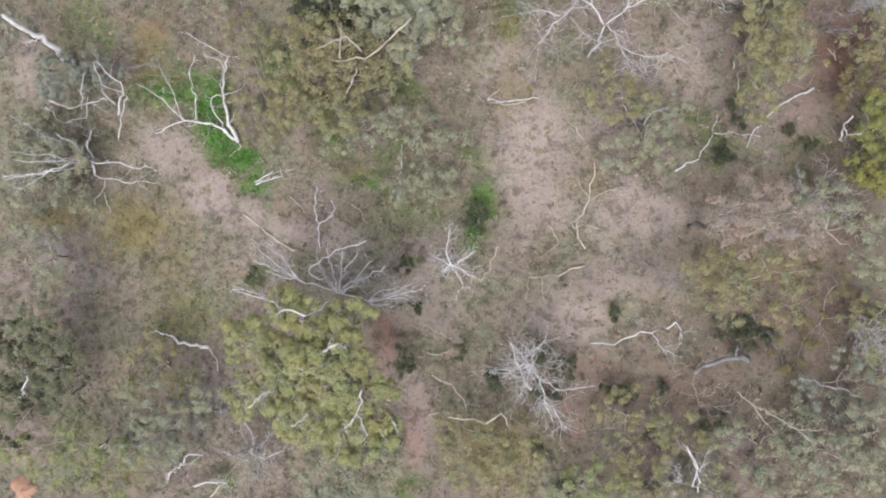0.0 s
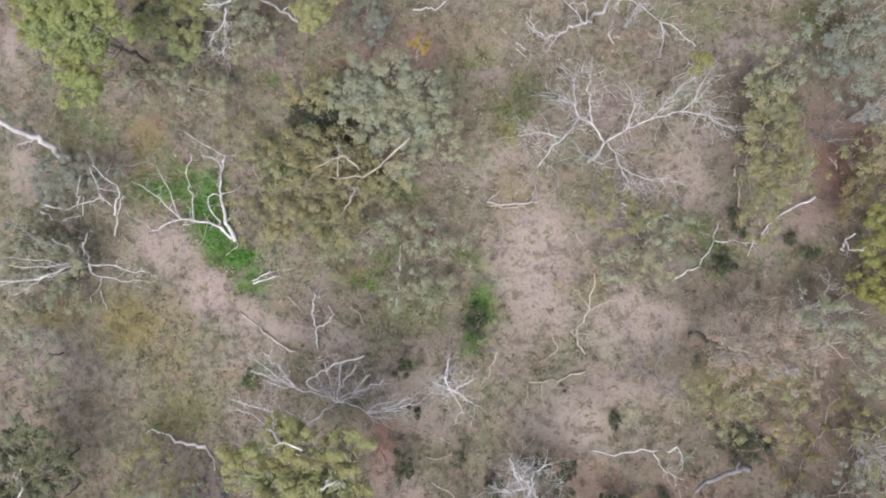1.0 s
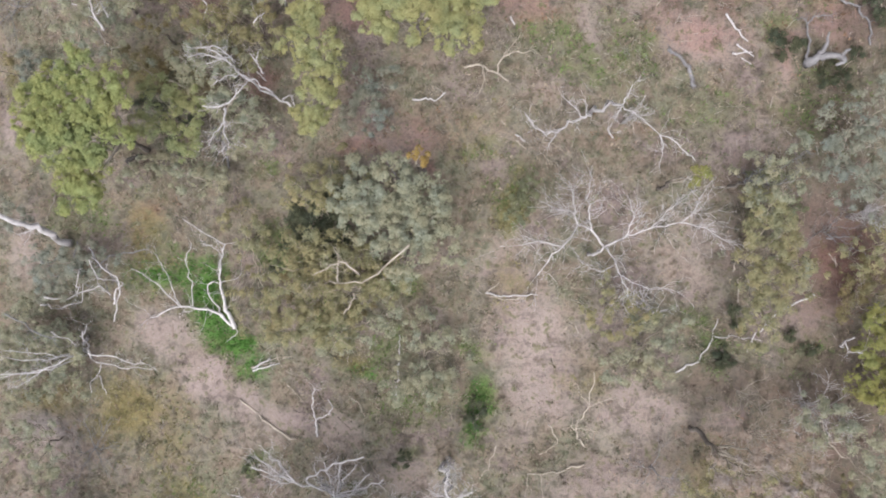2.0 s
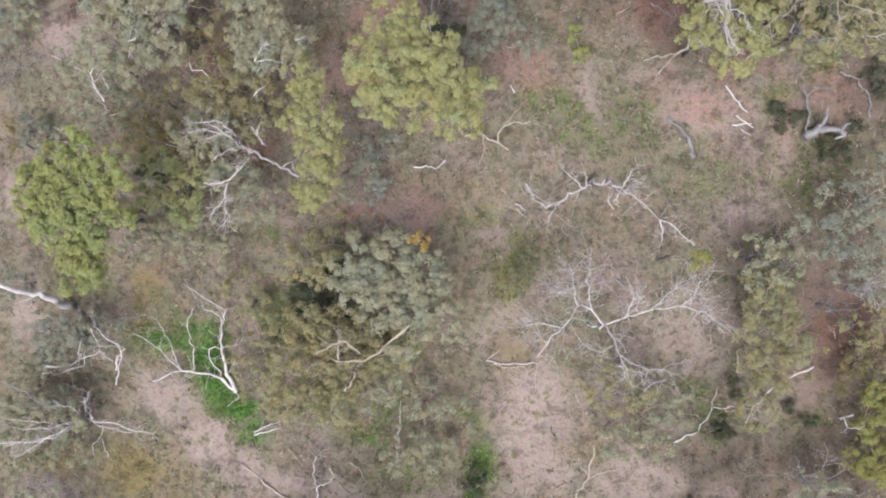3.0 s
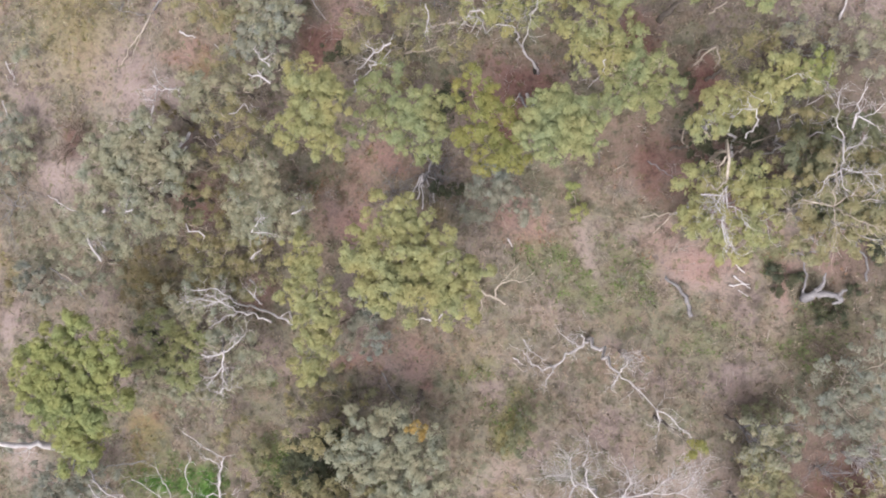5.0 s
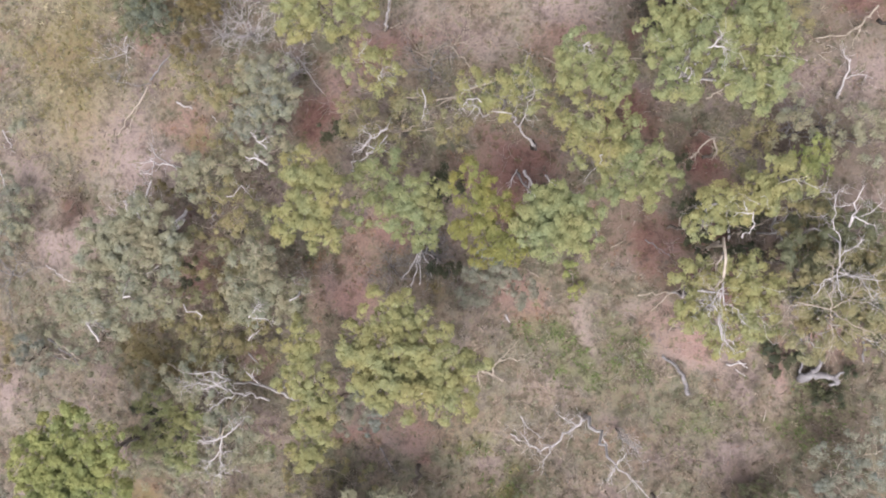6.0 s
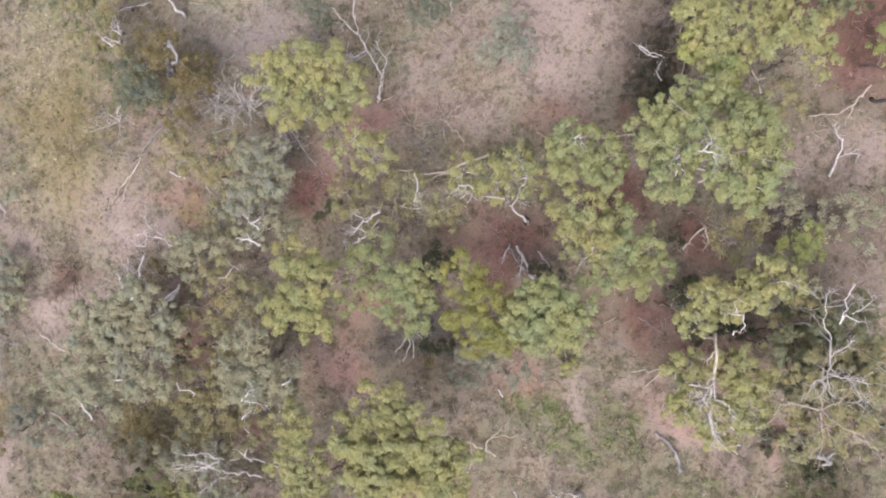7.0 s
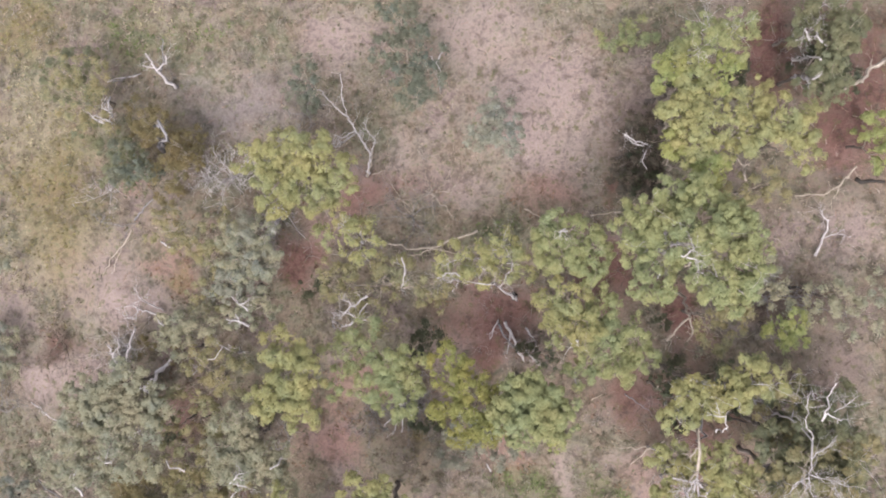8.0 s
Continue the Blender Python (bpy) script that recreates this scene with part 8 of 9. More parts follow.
tree("low_bush", "dark", "small dark green bush on reddish soil", [(-10.60, -1.69, 0.57, 0.47)], 0.75, seed=163, group="dark bushes on reddish soil")
tree("low_bush", "dark", "small dark green bush on reddish soil", [(-2.13, -0.97, 0.25, 0.50)], 0.75, seed=164, group="dark bushes on reddish soil")
tree("low_bush", "dark", "small dark green bush on reddish soil", [(-1.52, -3.26, 0.48, 0.46)], 0.75, seed=165, group="dark bushes on reddish soil")
tree("low_bush", "dark", "small dark green bush on reddish soil", [(9.17, -3.45, 0.22, 0.31)], 0.75, seed=166, group="dark bushes on reddish soil")
tree("low_bush", "dark", "small dark green bush on reddish soil", [(1.81, 1.41, 0.29, 0.52)], 0.75, seed=167, group="dark bushes on reddish soil")
tree("low_bush", "dark", "small dark green bush on reddish soil", [(2.03, 2.18, 0.36, 0.49)], 0.75, seed=168, group="dark bushes on reddish soil")
dead_shrub(4.31, -5.91, 5.40, 1.51, "white", 11, "dense grey dead brush over a dark bush", 169)
dead_shrub(5.20, -8.17, 4.60, 0.85, "white", 8, "grey dead brush hanging low", 170)
dead_shrub(0.44, -0.74, 7.20, 0.99, "white", 7, "white crown of dead twigs on a thin stem", 171)
dead_shrub(-10.66, -11.31, 2.80, 1.55, "grey", 5, "bleached spidery dead shrub", 172)
dead_shrub(11.04, -0.85, 1.20, 1.47, "grey", 5, "thin grey dead brush on pale ground", 173)
dead_shrub(13.41, -8.03, 2.00, 1.30, "cream", 5, "thin dry brush on brown litter", 174)
dead_shrub(8.46, -9.73, 1.60, 1.18, "cream", 5, "thin dry brush in olive scrub", 175)
dead_shrub(18.53, 2.53, 3.00, 1.67, "white", 9, "bleached brush of fine dead stems", 176)
dead_shrub(15.62, 1.34, 6.50, 1.57, "cream", 9, "tangled cream twigs in a withered crown", 177)
it = thing("dead_branch", -4.26, 9.27, "cream forked limb above an olive shrub", "branch")
limb(it, "cream", 0.055, 0.027, (-3.86, 9.39, 5.71), (-4.57, 10.08, 6.21), (-5.04, 9.83, 6.24), (-5.95, 9.39, 6.47), name="trunk", twigs=3, reach=0.4)
limb(it, "cream", 0.037, 0.017, (-4.82, 9.94, 6.23), (-4.79, 10.26, 6.24), (-5.00, 10.54, 6.35), twigs=5, reach=0.4)
it = thing("dead_branch", -5.20, 7.34, "pale bent limb above an olive shrub", "branch")
limb(it, "cream", 0.039, 0.027, (-4.72, 7.47, 5.26), (-4.33, 7.89, 6.04), (-4.09, 8.53, 6.13), twigs=3, reach=0.4)
it = thing("dead_branch", -24.41, 7.11, "thin grey limb in a shrub", "branch")
limb(it, "grey", 0.041, 0.029, (-23.26, 7.18, 3.72), (-21.99, 6.42, 3.69), (-20.54, 5.76, 3.68), twigs=5, reach=0.5)
it = thing("dead_tree", 12.26, 24.46, "white dead leader above a lime-green tree", "dead tree")
limb(it, "white", 0.066, 0.036, (12.26, 24.46, 0.10), (11.53, 24.98, 6.79), (12.29, 25.00, 6.92), name="trunk")
limb(it, "white", 0.045, 0.022, (12.29, 25.00, 6.92), (12.13, 23.91, 7.11), (12.18, 23.37, 7.20), twigs=7, reach=0.5)
limb(it, "white", 0.023, 0.014, (12.18, 23.37, 7.20), (12.30, 22.88, 7.40), twigs=7, reach=0.4)
limb(it, "white", 0.031, 0.015, (12.13, 24.18, 7.12), (11.78, 24.71, 7.20), twigs=7, reach=0.4)
it = thing("dead_tree", 16.40, 24.94, "white bare limbs above a yellowish tree", "dead tree")
limb(it, "cream", 0.038, 0.027, (16.40, 24.94, 0.10), (14.91, 24.59, 7.71), (16.07, 24.45, 8.00))
limb(it, "cream", 0.022, 0.014, (16.07, 24.45, 8.00), (16.02, 25.28, 8.40), (15.99, 26.16, 8.60), twigs=10, reach=0.6)
limb(it, "cream", 0.022, 0.014, (16.07, 24.45, 8.00), (16.59, 25.03, 8.72), (17.30, 25.87, 8.60), twigs=10, reach=0.6)
limb(it, "cream", 0.022, 0.014, (16.07, 24.45, 8.00), (16.62, 23.88, 8.51), (17.38, 23.61, 8.50), twigs=10, reach=0.6)
limb(it, "cream", 0.022, 0.014, (16.07, 24.45, 8.00), (16.01, 23.45, 8.20), (15.82, 22.86, 8.30), twigs=8, reach=0.6)
limb(it, "cream", 0.023, 0.014, (15.74, 24.61, 7.84), (14.74, 24.60, 7.60), (14.04, 23.84, 7.80), twigs=8, reach=0.5)
# dark leaf clumps that act as the deep shade between trees
tree("dark_shrub", "dark", "dark leaves added as shade at the edge of a clearing", [(22.21, 23.08, 0.28, 0.79), (22.52, 22.14, 0.21, 0.59)], 0.7, seed=178)
it = thing("fallen_log", -5.50, 18.50, "short dark dead log on reddish soil", "log")
limb(it, "brown", 0.093, 0.057, (-5.50, 18.50, 0.08), (-4.92, 18.75, 0.08))
it = thing("dead_branch", 4.91, 25.71, "thin pale stick on reddish soil", "branch")
limb(it, "cream", 0.039, 0.028, (4.91, 25.71, 0.08), (5.55, 25.30, 0.08))
limb(it, "cream", 0.029, 0.018, (9.40, 26.84, 0.08), (9.98, 27.20, 0.08))
it = thing("dead_branch", 11.05, 27.28, "thin pink-grey sticks on brown litter", "branch")
limb(it, "grey", 0.038, 0.018, (11.05, 27.28, 0.30), (11.90, 26.64, 0.30), (12.36, 26.36, 0.20), twigs=3, reach=0.4)
limb(it, "grey", 0.039, 0.018, (8.52, 28.39, 0.30), (8.63, 27.28, 0.30), twigs=3, reach=0.4)
it = thing("dead_branch", 3.76, 23.23, "white stub on red soil", "branch")
limb(it, "white", 0.057, 0.037, (3.76, 23.23, 0.08), (4.00, 22.80, 0.08))
it = thing("dead_branch", -0.76, 26.38, "grey-purple dead limbs over red soil", "branch")
limb(it, "grey", 0.057, 0.028, (-0.76, 26.38, 0.80), (-0.29, 27.16, 4.70), (-0.02, 27.80, 5.10), name="trunk", twigs=7, reach=0.4)
limb(it, "grey", 0.039, 0.018, (-0.29, 27.16, 4.70), (-0.78, 27.29, 5.00), (-0.99, 27.45, 5.09), twigs=5, reach=0.4)
limb(it, "grey", 0.039, 0.018, (-0.18, 27.35, 4.80), (0.13, 26.91, 1.60), (0.08, 26.45, 2.50), twigs=5, reach=0.4)
it = thing("dead_branch", -22.87, 28.13, "rust-brown withered sprig on pale soil", "branch")
limb(it, "brown", 0.043, 0.020, (-22.87, 28.13, 0.30), (-21.78, 28.68, 0.60), (-20.98, 28.84, 0.70), twigs=10, reach=0.5)
limb(it, "brown", 0.032, 0.020, (-22.02, 28.55, 0.50), (-22.27, 27.92, 0.40), twigs=7, reach=0.4)
it = thing("dead_branch", -7.57, 37.11, "thin white arms beside a red hollow", "branch")
limb(it, "white", 0.040, 0.019, (-7.57, 37.11, 1.00), (-7.88, 37.40, 1.80), (-7.34, 36.62, 5.02), twigs=7, reach=0.4)
limb(it, "white", 0.040, 0.019, (-7.73, 36.64, 1.00), (-7.15, 36.12, 4.93), twigs=7, reach=0.4)
limb(it, "white", 0.030, 0.019, (-7.69, 37.54, 1.20), (-6.78, 36.15, 0.80), (-6.31, 35.59, 0.40), twigs=2, reach=0.4)
it = thing("dead_branch", -2.46, 37.35, "pale hooked limb over thin scrub", "branch")
limb(it, "cream", 0.040, 0.019, (-2.46, 37.35, 1.20), (-2.50, 36.27, 5.08), (-2.58, 35.64, 5.28), (-2.08, 35.39, 5.27), twigs=5, reach=0.4)
it = thing("dead_branch", -2.79, 39.07, "cream standing dead stem on brown soil", "branch")
limb(it, "cream", 0.059, 0.038, (-2.79, 39.07, 0.20), (-2.54, 39.77, 1.00), (-2.35, 40.27, 1.80), name="trunk", twigs=2, reach=0.4)
limb(it, "cream", 0.041, 0.019, (-2.53, 39.22, 0.20), (-1.80, 39.36, 0.60), twigs=2, reach=0.4)
it = thing("dead_branch", 0.48, 38.25, "thin pinkish sticks on bare soil", "branch")
limb(it, "cream", 0.040, 0.019, (0.48, 38.25, 0.20), (1.57, 37.44, 0.20), (2.03, 36.63, 0.20), twigs=3, reach=0.4)
limb(it, "cream", 0.030, 0.019, (-1.26, 37.94, 0.20), (-0.31, 37.37, 0.20), (0.16, 37.25, 0.20), twigs=3, reach=0.4)
it = thing("dead_branch", 2.33, 33.82, "white branching twigs over a yellow-green tree", "branch")
limb(it, "white", 0.037, 0.017, (2.22, 33.82, 5.41), (1.68, 34.01, 5.51), (1.15, 33.66, 4.40), twigs=8, reach=0.4)
limb(it, "white", 0.039, 0.018, (-0.59, 34.70, 4.86), (-0.42, 34.00, 4.78), (-0.63, 33.25, 4.79), twigs=7, reach=0.4)
it = thing("dead_branch", 7.33, 36.06, "crooked white twigs in a soft green tree", "branch")
limb(it, "white", 0.035, 0.016, (6.89, 36.05, 6.98), (6.56, 35.90, 7.05), (6.98, 35.93, 6.94), twigs=7, reach=0.4)
limb(it, "white", 0.034, 0.016, (7.40, 31.06, 6.98), (7.48, 30.57, 5.40), (7.01, 30.22, 5.80), twigs=7, reach=0.4)
it = thing("dead_tree", 12.44, 36.18, "white forked dead top over a green crown", "dead tree")
limb(it, "white", 0.067, 0.036, (12.44, 36.18, 0.10), (10.87, 35.28, 9.28), (10.97, 34.89, 9.83), name="trunk")
limb(it, "white", 0.043, 0.014, (10.97, 34.89, 9.83), (11.22, 35.19, 10.23), (11.14, 35.48, 10.22), twigs=7, reach=0.4)
limb(it, "white", 0.043, 0.014, (10.98, 34.88, 10.03), (11.32, 34.79, 10.13), (11.39, 34.69, 10.12), twigs=7, reach=0.4)
it = thing("dead_branch", 19.23, 32.94, "black charred limb on brown soil", "branch")
limb(it, "char", 0.086, 0.044, (19.23, 32.94, 0.60), (19.63, 33.02, 0.80), (20.24, 32.87, 0.60), twigs=3, reach=0.3)
it = thing("dead_branch", 13.61, 28.12, "pale dead limbs on red soil under trees", "branch")
limb(it, "cream", 0.054, 0.026, (12.36, 28.16, 4.40), (12.63, 27.86, 4.47), name="trunk", twigs=3, reach=0.4)
limb(it, "cream", 0.051, 0.025, (13.29, 34.17, 3.00), (13.80, 34.48, 3.40), (13.90, 34.57, 3.60), twigs=3, reach=0.4)
tree("olive_shrub", "olive", "thin olive scrub over brown litter", [(12.00, -9.20, 1.29, 1.11), (13.29, -10.35, 1.08, 0.98), (11.12, -10.34, 1.55, 0.91)], 0.4, seed=179, bare=2)
tree("grey_shrub", "grey", "thin grey-green scrub with bleached twigs", [(17.62, -8.55, 1.01, 1.10), (16.64, -10.28, 1.02, 1.23), (14.74, -9.40, 1.34, 0.97), (15.90, -11.70, 1.10, 1.10)], 0.42, seed=180, bare=3)
tree("dark_shrub", "dark", "small dark green bush in brown scrub", [(13.58, -9.21, 0.75, 0.59), (14.28, -8.99, 0.78, 0.40)], 0.7, seed=181)
tree("grey_shrub", "blue", "blue-grey scrub beside a dead pole", [(18.35, -7.36, 1.14, 0.96), (20.37, -8.08, 0.69, 1.16), (21.61, -6.22, 0.81, 0.96), (20.03, -5.65, 0.92, 0.83)], 0.45, seed=182, bare=2)
tree("olive_shrub", "olive", "loose olive scrub in dry grass", [(10.07, -11.90, 1.32, 1.12), (11.80, -12.18, 1.00, 0.99), (13.85, -12.19, 0.60, 1.12)], 0.45, seed=183, bare=2)
tree("dark_shrub", "dark", "dusky bush in brown scrub", [(9.65, -7.37, 0.64, 0.47), (8.61, -7.37, 0.87, 0.40), (11.41, -7.36, 0.34, 0.34), (10.84, -9.74, 0.62, 0.47)], 0.5, seed=184)
tree("dark_shrub", "dark", "dark olive bush thinning at its edge", [(-22.84, -6.18, 4.06, 1.23), (-20.71, -6.48, 3.85, 1.16), (-21.83, -7.83, 4.00, 1.03), (-22.94, -4.50, 4.03, 0.96)], 0.4, seed=185)
tree("grey_shrub", "pale", "thin pale green scrub on the low slope", [(-19.41, -10.38, 3.28, 1.18), (-17.27, -10.99, 2.97, 1.24), (-20.96, -11.77, 3.43, 1.31), (-18.18, -12.52, 3.12, 1.18), (-22.75, -10.67, 3.49, 1.04)], 0.4, seed=186, bare=2)
tree("olive_shrub", "olive", "thin olive scrub beside a fallen log", [(-15.22, -6.26, 1.70, 1.21), (-16.77, -5.31, 1.95, 1.07), (-14.28, -7.52, 1.60, 1.21), (-17.40, -7.51, 1.82, 1.07)], 0.35, seed=187, bare=2)
tree("dark_shrub", "dark", "dark bush between grass and litter", [(6.12, -7.58, 0.19, 0.55), (6.57, -6.06, 0.21, 0.48), (2.62, -6.82, 0.61, 0.55)], 0.6, seed=188)
tree("grey_shrub", "grey", "loose grey-green scrub on the upper slope", [(-2.84, 7.29, 1.64, 1.03), (-4.35, 6.38, 1.95, 1.03), (-5.56, 5.77, 2.08, 0.89), (-2.54, 3.36, 1.57, 1.03)], 0.4, seed=189, bare=2)
tree("olive_shrub", "bronze", "bronze-brown scrub with dry leaves", [(19.64, -1.77, 0.40, 1.15), (21.44, -3.56, 0.40, 1.15), (19.02, -4.16, 0.35, 1.01), (17.81, -5.35, 0.33, 0.95)], 0.35, seed=190, bare=2)
tree("olive_shrub", "bronze", "bronze-brown scrub in the shade", [(20.64, 9.13, 0.68, 1.09), (21.47, 8.27, 0.58, 0.96), (20.31, 7.69, 0.78, 0.83)], 0.45, seed=191, bare=2)
it = thing("dead_branch", 14.40, 27.33, "curved white limb over a dark hollow", "branch")
limb(it, "white", 0.035, 0.019, (12.94, 27.38, 7.34), (13.00, 27.85, 8.45), (12.87, 28.30, 8.56), (12.39, 28.46, 8.58), (12.31, 28.26, 8.06), name="trunk", twigs=3, reach=0.4)
limb(it, "white", 0.019, 0.009, (12.65, 28.41, 8.57), (12.55, 28.90, 8.47), twigs=3, reach=0.4)
it = thing("leaning_dead_tree", 14.30, 27.55, "slim brown standing stem on red soil", "dead tree")
limb(it, "bark", 0.077, 0.053, (14.30, 27.55, 0.10), (13.68, 28.33, 2.00), (13.11, 28.63, 3.20))
it = thing("leaning_dead_tree", 15.42, 27.34, "slim white standing stem on red soil", "dead tree")
limb(it, "white", 0.077, 0.045, (15.42, 27.34, 0.10), (14.34, 28.25, 2.81), (12.60, 28.70, 7.00))
# near-black leaves stand in for the shade of the hollow
tree("dark_shrub", "dark", "dark leaves added as shade in a hollow beneath trees", [(15.37, 28.65, 2.12, 0.83), (14.63, 27.99, 2.22, 0.57)], 0.8, seed=192)
tree("olive_shrub", "moss", "dusky olive shrub on a grassy slope", [(-18.98, 45.62, 2.68, 1.09), (-19.99, 44.37, 2.81, 1.24), (-18.68, 43.87, 2.49, 0.95), (-18.24, 41.49, 2.40, 0.95), (-16.97, 40.84, 2.14, 0.87)], 0.5, seed=193, bare=1)
tree("dark_shrub", "moss", "dark shrub beside a grey stump", [(-16.04, 40.37, 1.88, 1.02), (-16.84, 39.41, 1.99, 0.95), (-15.71, 39.24, 1.77, 0.80)], 0.8, seed=194, bare=2)
tree("bronze_shrub", "bronze", "bronze-brown shrub around a grey stump", [(-13.26, 40.54, 1.26, 1.10), (-12.42, 41.16, 1.36, 0.88), (-15.45, 42.62, 1.65, 0.95), (-16.07, 41.97, 1.80, 0.73), (-14.24, 38.14, 1.23, 0.95)], 0.55, seed=195, bare=1)
it = thing("tree_stump", -15.18, 41.19, "grey upright weathered stump among bronze bushes", "stump")
limb(it, "grey", 0.205, 0.110, (-15.18, 41.19, 0.05), (-14.94, 41.63, 0.70), (-13.44, 41.61, 4.38))
it = thing("dead_tree", -14.18, 44.49, "bleached forked dead tree with a grey log", "dead tree")
limb(it, "white", 0.098, 0.060, (-14.18, 44.49, 0.10), (-14.56, 44.90, 1.00), (-14.77, 45.30, 1.80), name="trunk")
limb(it, "white", 0.059, 0.029, (-14.77, 45.30, 1.80), (-14.90, 45.71, 2.30), (-15.04, 45.95, 2.60), twigs=7, reach=0.4)
limb(it, "white", 0.041, 0.029, (-14.68, 45.20, 1.70), (-14.04, 45.50, 2.00), (-13.97, 45.88, 2.30), twigs=7, reach=0.4)
limb(it, "white", 0.041, 0.019, (-14.77, 45.30, 1.80), (-15.41, 45.40, 2.00), twigs=7, reach=0.4)
limb(it, "white", 0.032, 0.020, (-16.11, 45.30, 0.60), (-18.54, 44.98, 0.20))
it = thing("dead_branch", -18.06, 42.32, "white forked limbs above an olive shrub", "branch")
limb(it, "white", 0.074, 0.040, (-18.06, 42.32, 0.60), (-16.27, 42.47, 3.88), (-16.86, 43.48, 2.79), name="trunk", twigs=5, reach=0.4)
limb(it, "white", 0.062, 0.030, (-18.14, 42.39, 0.60), (-16.88, 41.99, 3.95), (-17.28, 42.16, 4.13), twigs=5, reach=0.4)
limb(it, "white", 0.042, 0.019, (-16.26, 42.39, 3.97), (-16.73, 42.69, 4.03), twigs=3, reach=0.4)
tree("dark_shrub", "umber", "dark brown withered shrub beside green trees", [(11.18, 38.90, 2.50, 0.97), (11.75, 39.75, 2.50, 0.91), (10.40, 38.53, 2.60, 0.78), (11.31, 38.04, 2.52, 0.78), (11.02, 40.46, 2.77, 0.78), (11.80, 41.15, 2.71, 0.65)], 0.8, seed=196, bare=1)
it = thing("dead_branch", 10.87, 40.95, "white crooked limb over a withered shrub", "branch")
limb(it, "white", 0.039, 0.021, (10.04, 40.51, 4.97), (10.57, 40.13, 4.88), (11.15, 40.03, 4.71), twigs=3, reach=0.3)
tree("gum_tree", "moss", "deep olive tree over dark red soil", [(19.19, 44.51, 5.48, 0.99), (19.77, 45.18, 5.26, 0.76), (19.06, 43.38, 4.85, 0.89), (18.62, 42.35, 4.85, 0.83), (19.62, 42.68, 4.30, 0.78)], 0.85, seed=197, bare=2)
it = thing("dead_branch", 18.70, 43.47, "white crooked limbs beneath an olive tree", "branch")
limb(it, "white", 0.062, 0.034, (18.70, 43.47, 2.50), (18.11, 42.93, 4.72), (17.99, 42.60, 5.80), (18.27, 42.80, 5.81), name="trunk", twigs=5, reach=0.4)
limb(it, "white", 0.052, 0.025, (18.73, 44.37, 2.60), (18.44, 43.92, 4.62), twigs=3, reach=0.4)
limb(it, "white", 0.049, 0.024, (18.10, 44.53, 5.42), (17.92, 45.10, 5.42), twigs=3, reach=0.4)
tree("gum_tree", "moss", "dusky green tree with white dead twigs", [(18.63, 27.58, 4.09, 1.01), (17.49, 26.72, 4.46, 1.06), (19.59, 26.51, 4.25, 1.00), (18.68, 25.18, 3.85, 1.19), (17.40, 28.21, 4.09, 0.90), (20.28, 28.20, 3.73, 0.78), (17.13, 24.95, 4.53, 1.00), (20.99, 24.66, 3.13, 0.90)], 0.85, seed=198, bare=3)
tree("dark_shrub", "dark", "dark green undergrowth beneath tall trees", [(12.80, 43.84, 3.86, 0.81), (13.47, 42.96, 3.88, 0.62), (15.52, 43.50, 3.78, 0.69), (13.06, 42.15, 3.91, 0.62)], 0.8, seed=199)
it = thing("dead_branch", -21.93, 29.05, "rust-brown withered sprig on pale soil", "branch")
limb(it, "brown", 0.075, 0.041, (-21.93, 29.05, 0.30), (-21.21, 29.71, 0.50), (-20.82, 30.08, 0.60), name="trunk", twigs=14, reach=0.5)
limb(it, "brown", 0.062, 0.030, (-21.21, 29.71, 0.50), (-21.59, 29.89, 0.60), twigs=10, reach=0.5)
it = thing("dead_shrub", -17.60, 27.93, "bleached shrub of upright white stems", "dead shrub")
limb(it, "white", 0.086, 0.040, (-17.60, 27.93, 0.10), (-17.60, 28.91, 1.00), (-17.63, 29.59, 1.60), name="trunk", twigs=3, reach=0.4)
limb(it, "white", 0.086, 0.040, (-17.53, 27.93, 0.10), (-17.07, 29.12, 1.20), (-16.81, 30.05, 2.00), twigs=3, reach=0.4)
limb(it, "white", 0.098, 0.050, (-17.45, 27.93, 0.10), (-16.37, 29.32, 1.40), (-15.67, 30.58, 2.40), twigs=5, reach=0.4)
limb(it, "white", 0.061, 0.030, (-17.60, 27.93, 0.10), (-17.51, 28.55, 0.80), (-17.18, 29.50, 1.60), twigs=3, reach=0.4)
it = thing("fallen_log", -15.74, 26.93, "thick bleached log with grey bark below", "log")
limb(it, "white", 0.186, 0.088, (-15.74, 26.93, 0.50), (-14.99, 27.92, 0.60), (-14.38, 28.51, 0.70), name="trunk")
limb(it, "white", 0.072, 0.039, (-15.61, 27.13, 0.50), (-16.74, 26.63, 0.40), twigs=3, reach=0.4)
tree("gum_tree", "moss", "wide deep olive crown with white dead limbs", [(16.16, 24.75, 6.22, 0.89), (17.05, 26.29, 6.50, 1.05), (18.14, 24.79, 6.36, 1.04), (17.51, 27.73, 6.49, 0.94), (15.78, 26.63, 6.27, 0.95), (18.35, 26.77, 6.74, 0.92)], 0.75, seed=200, bare=2)
# dark colour here is the shade between crowns
tree("dark_shrub", "dark", "dark green leaves added as shade among trees", [(12.26, 27.90, 3.67, 0.80), (12.66, 26.96, 3.63, 0.73), (11.98, 28.83, 3.85, 0.67)], 0.8, seed=201)
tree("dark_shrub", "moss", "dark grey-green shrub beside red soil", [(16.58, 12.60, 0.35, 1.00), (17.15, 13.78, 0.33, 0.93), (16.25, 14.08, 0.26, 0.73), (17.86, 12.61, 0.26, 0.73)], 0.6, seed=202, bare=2)
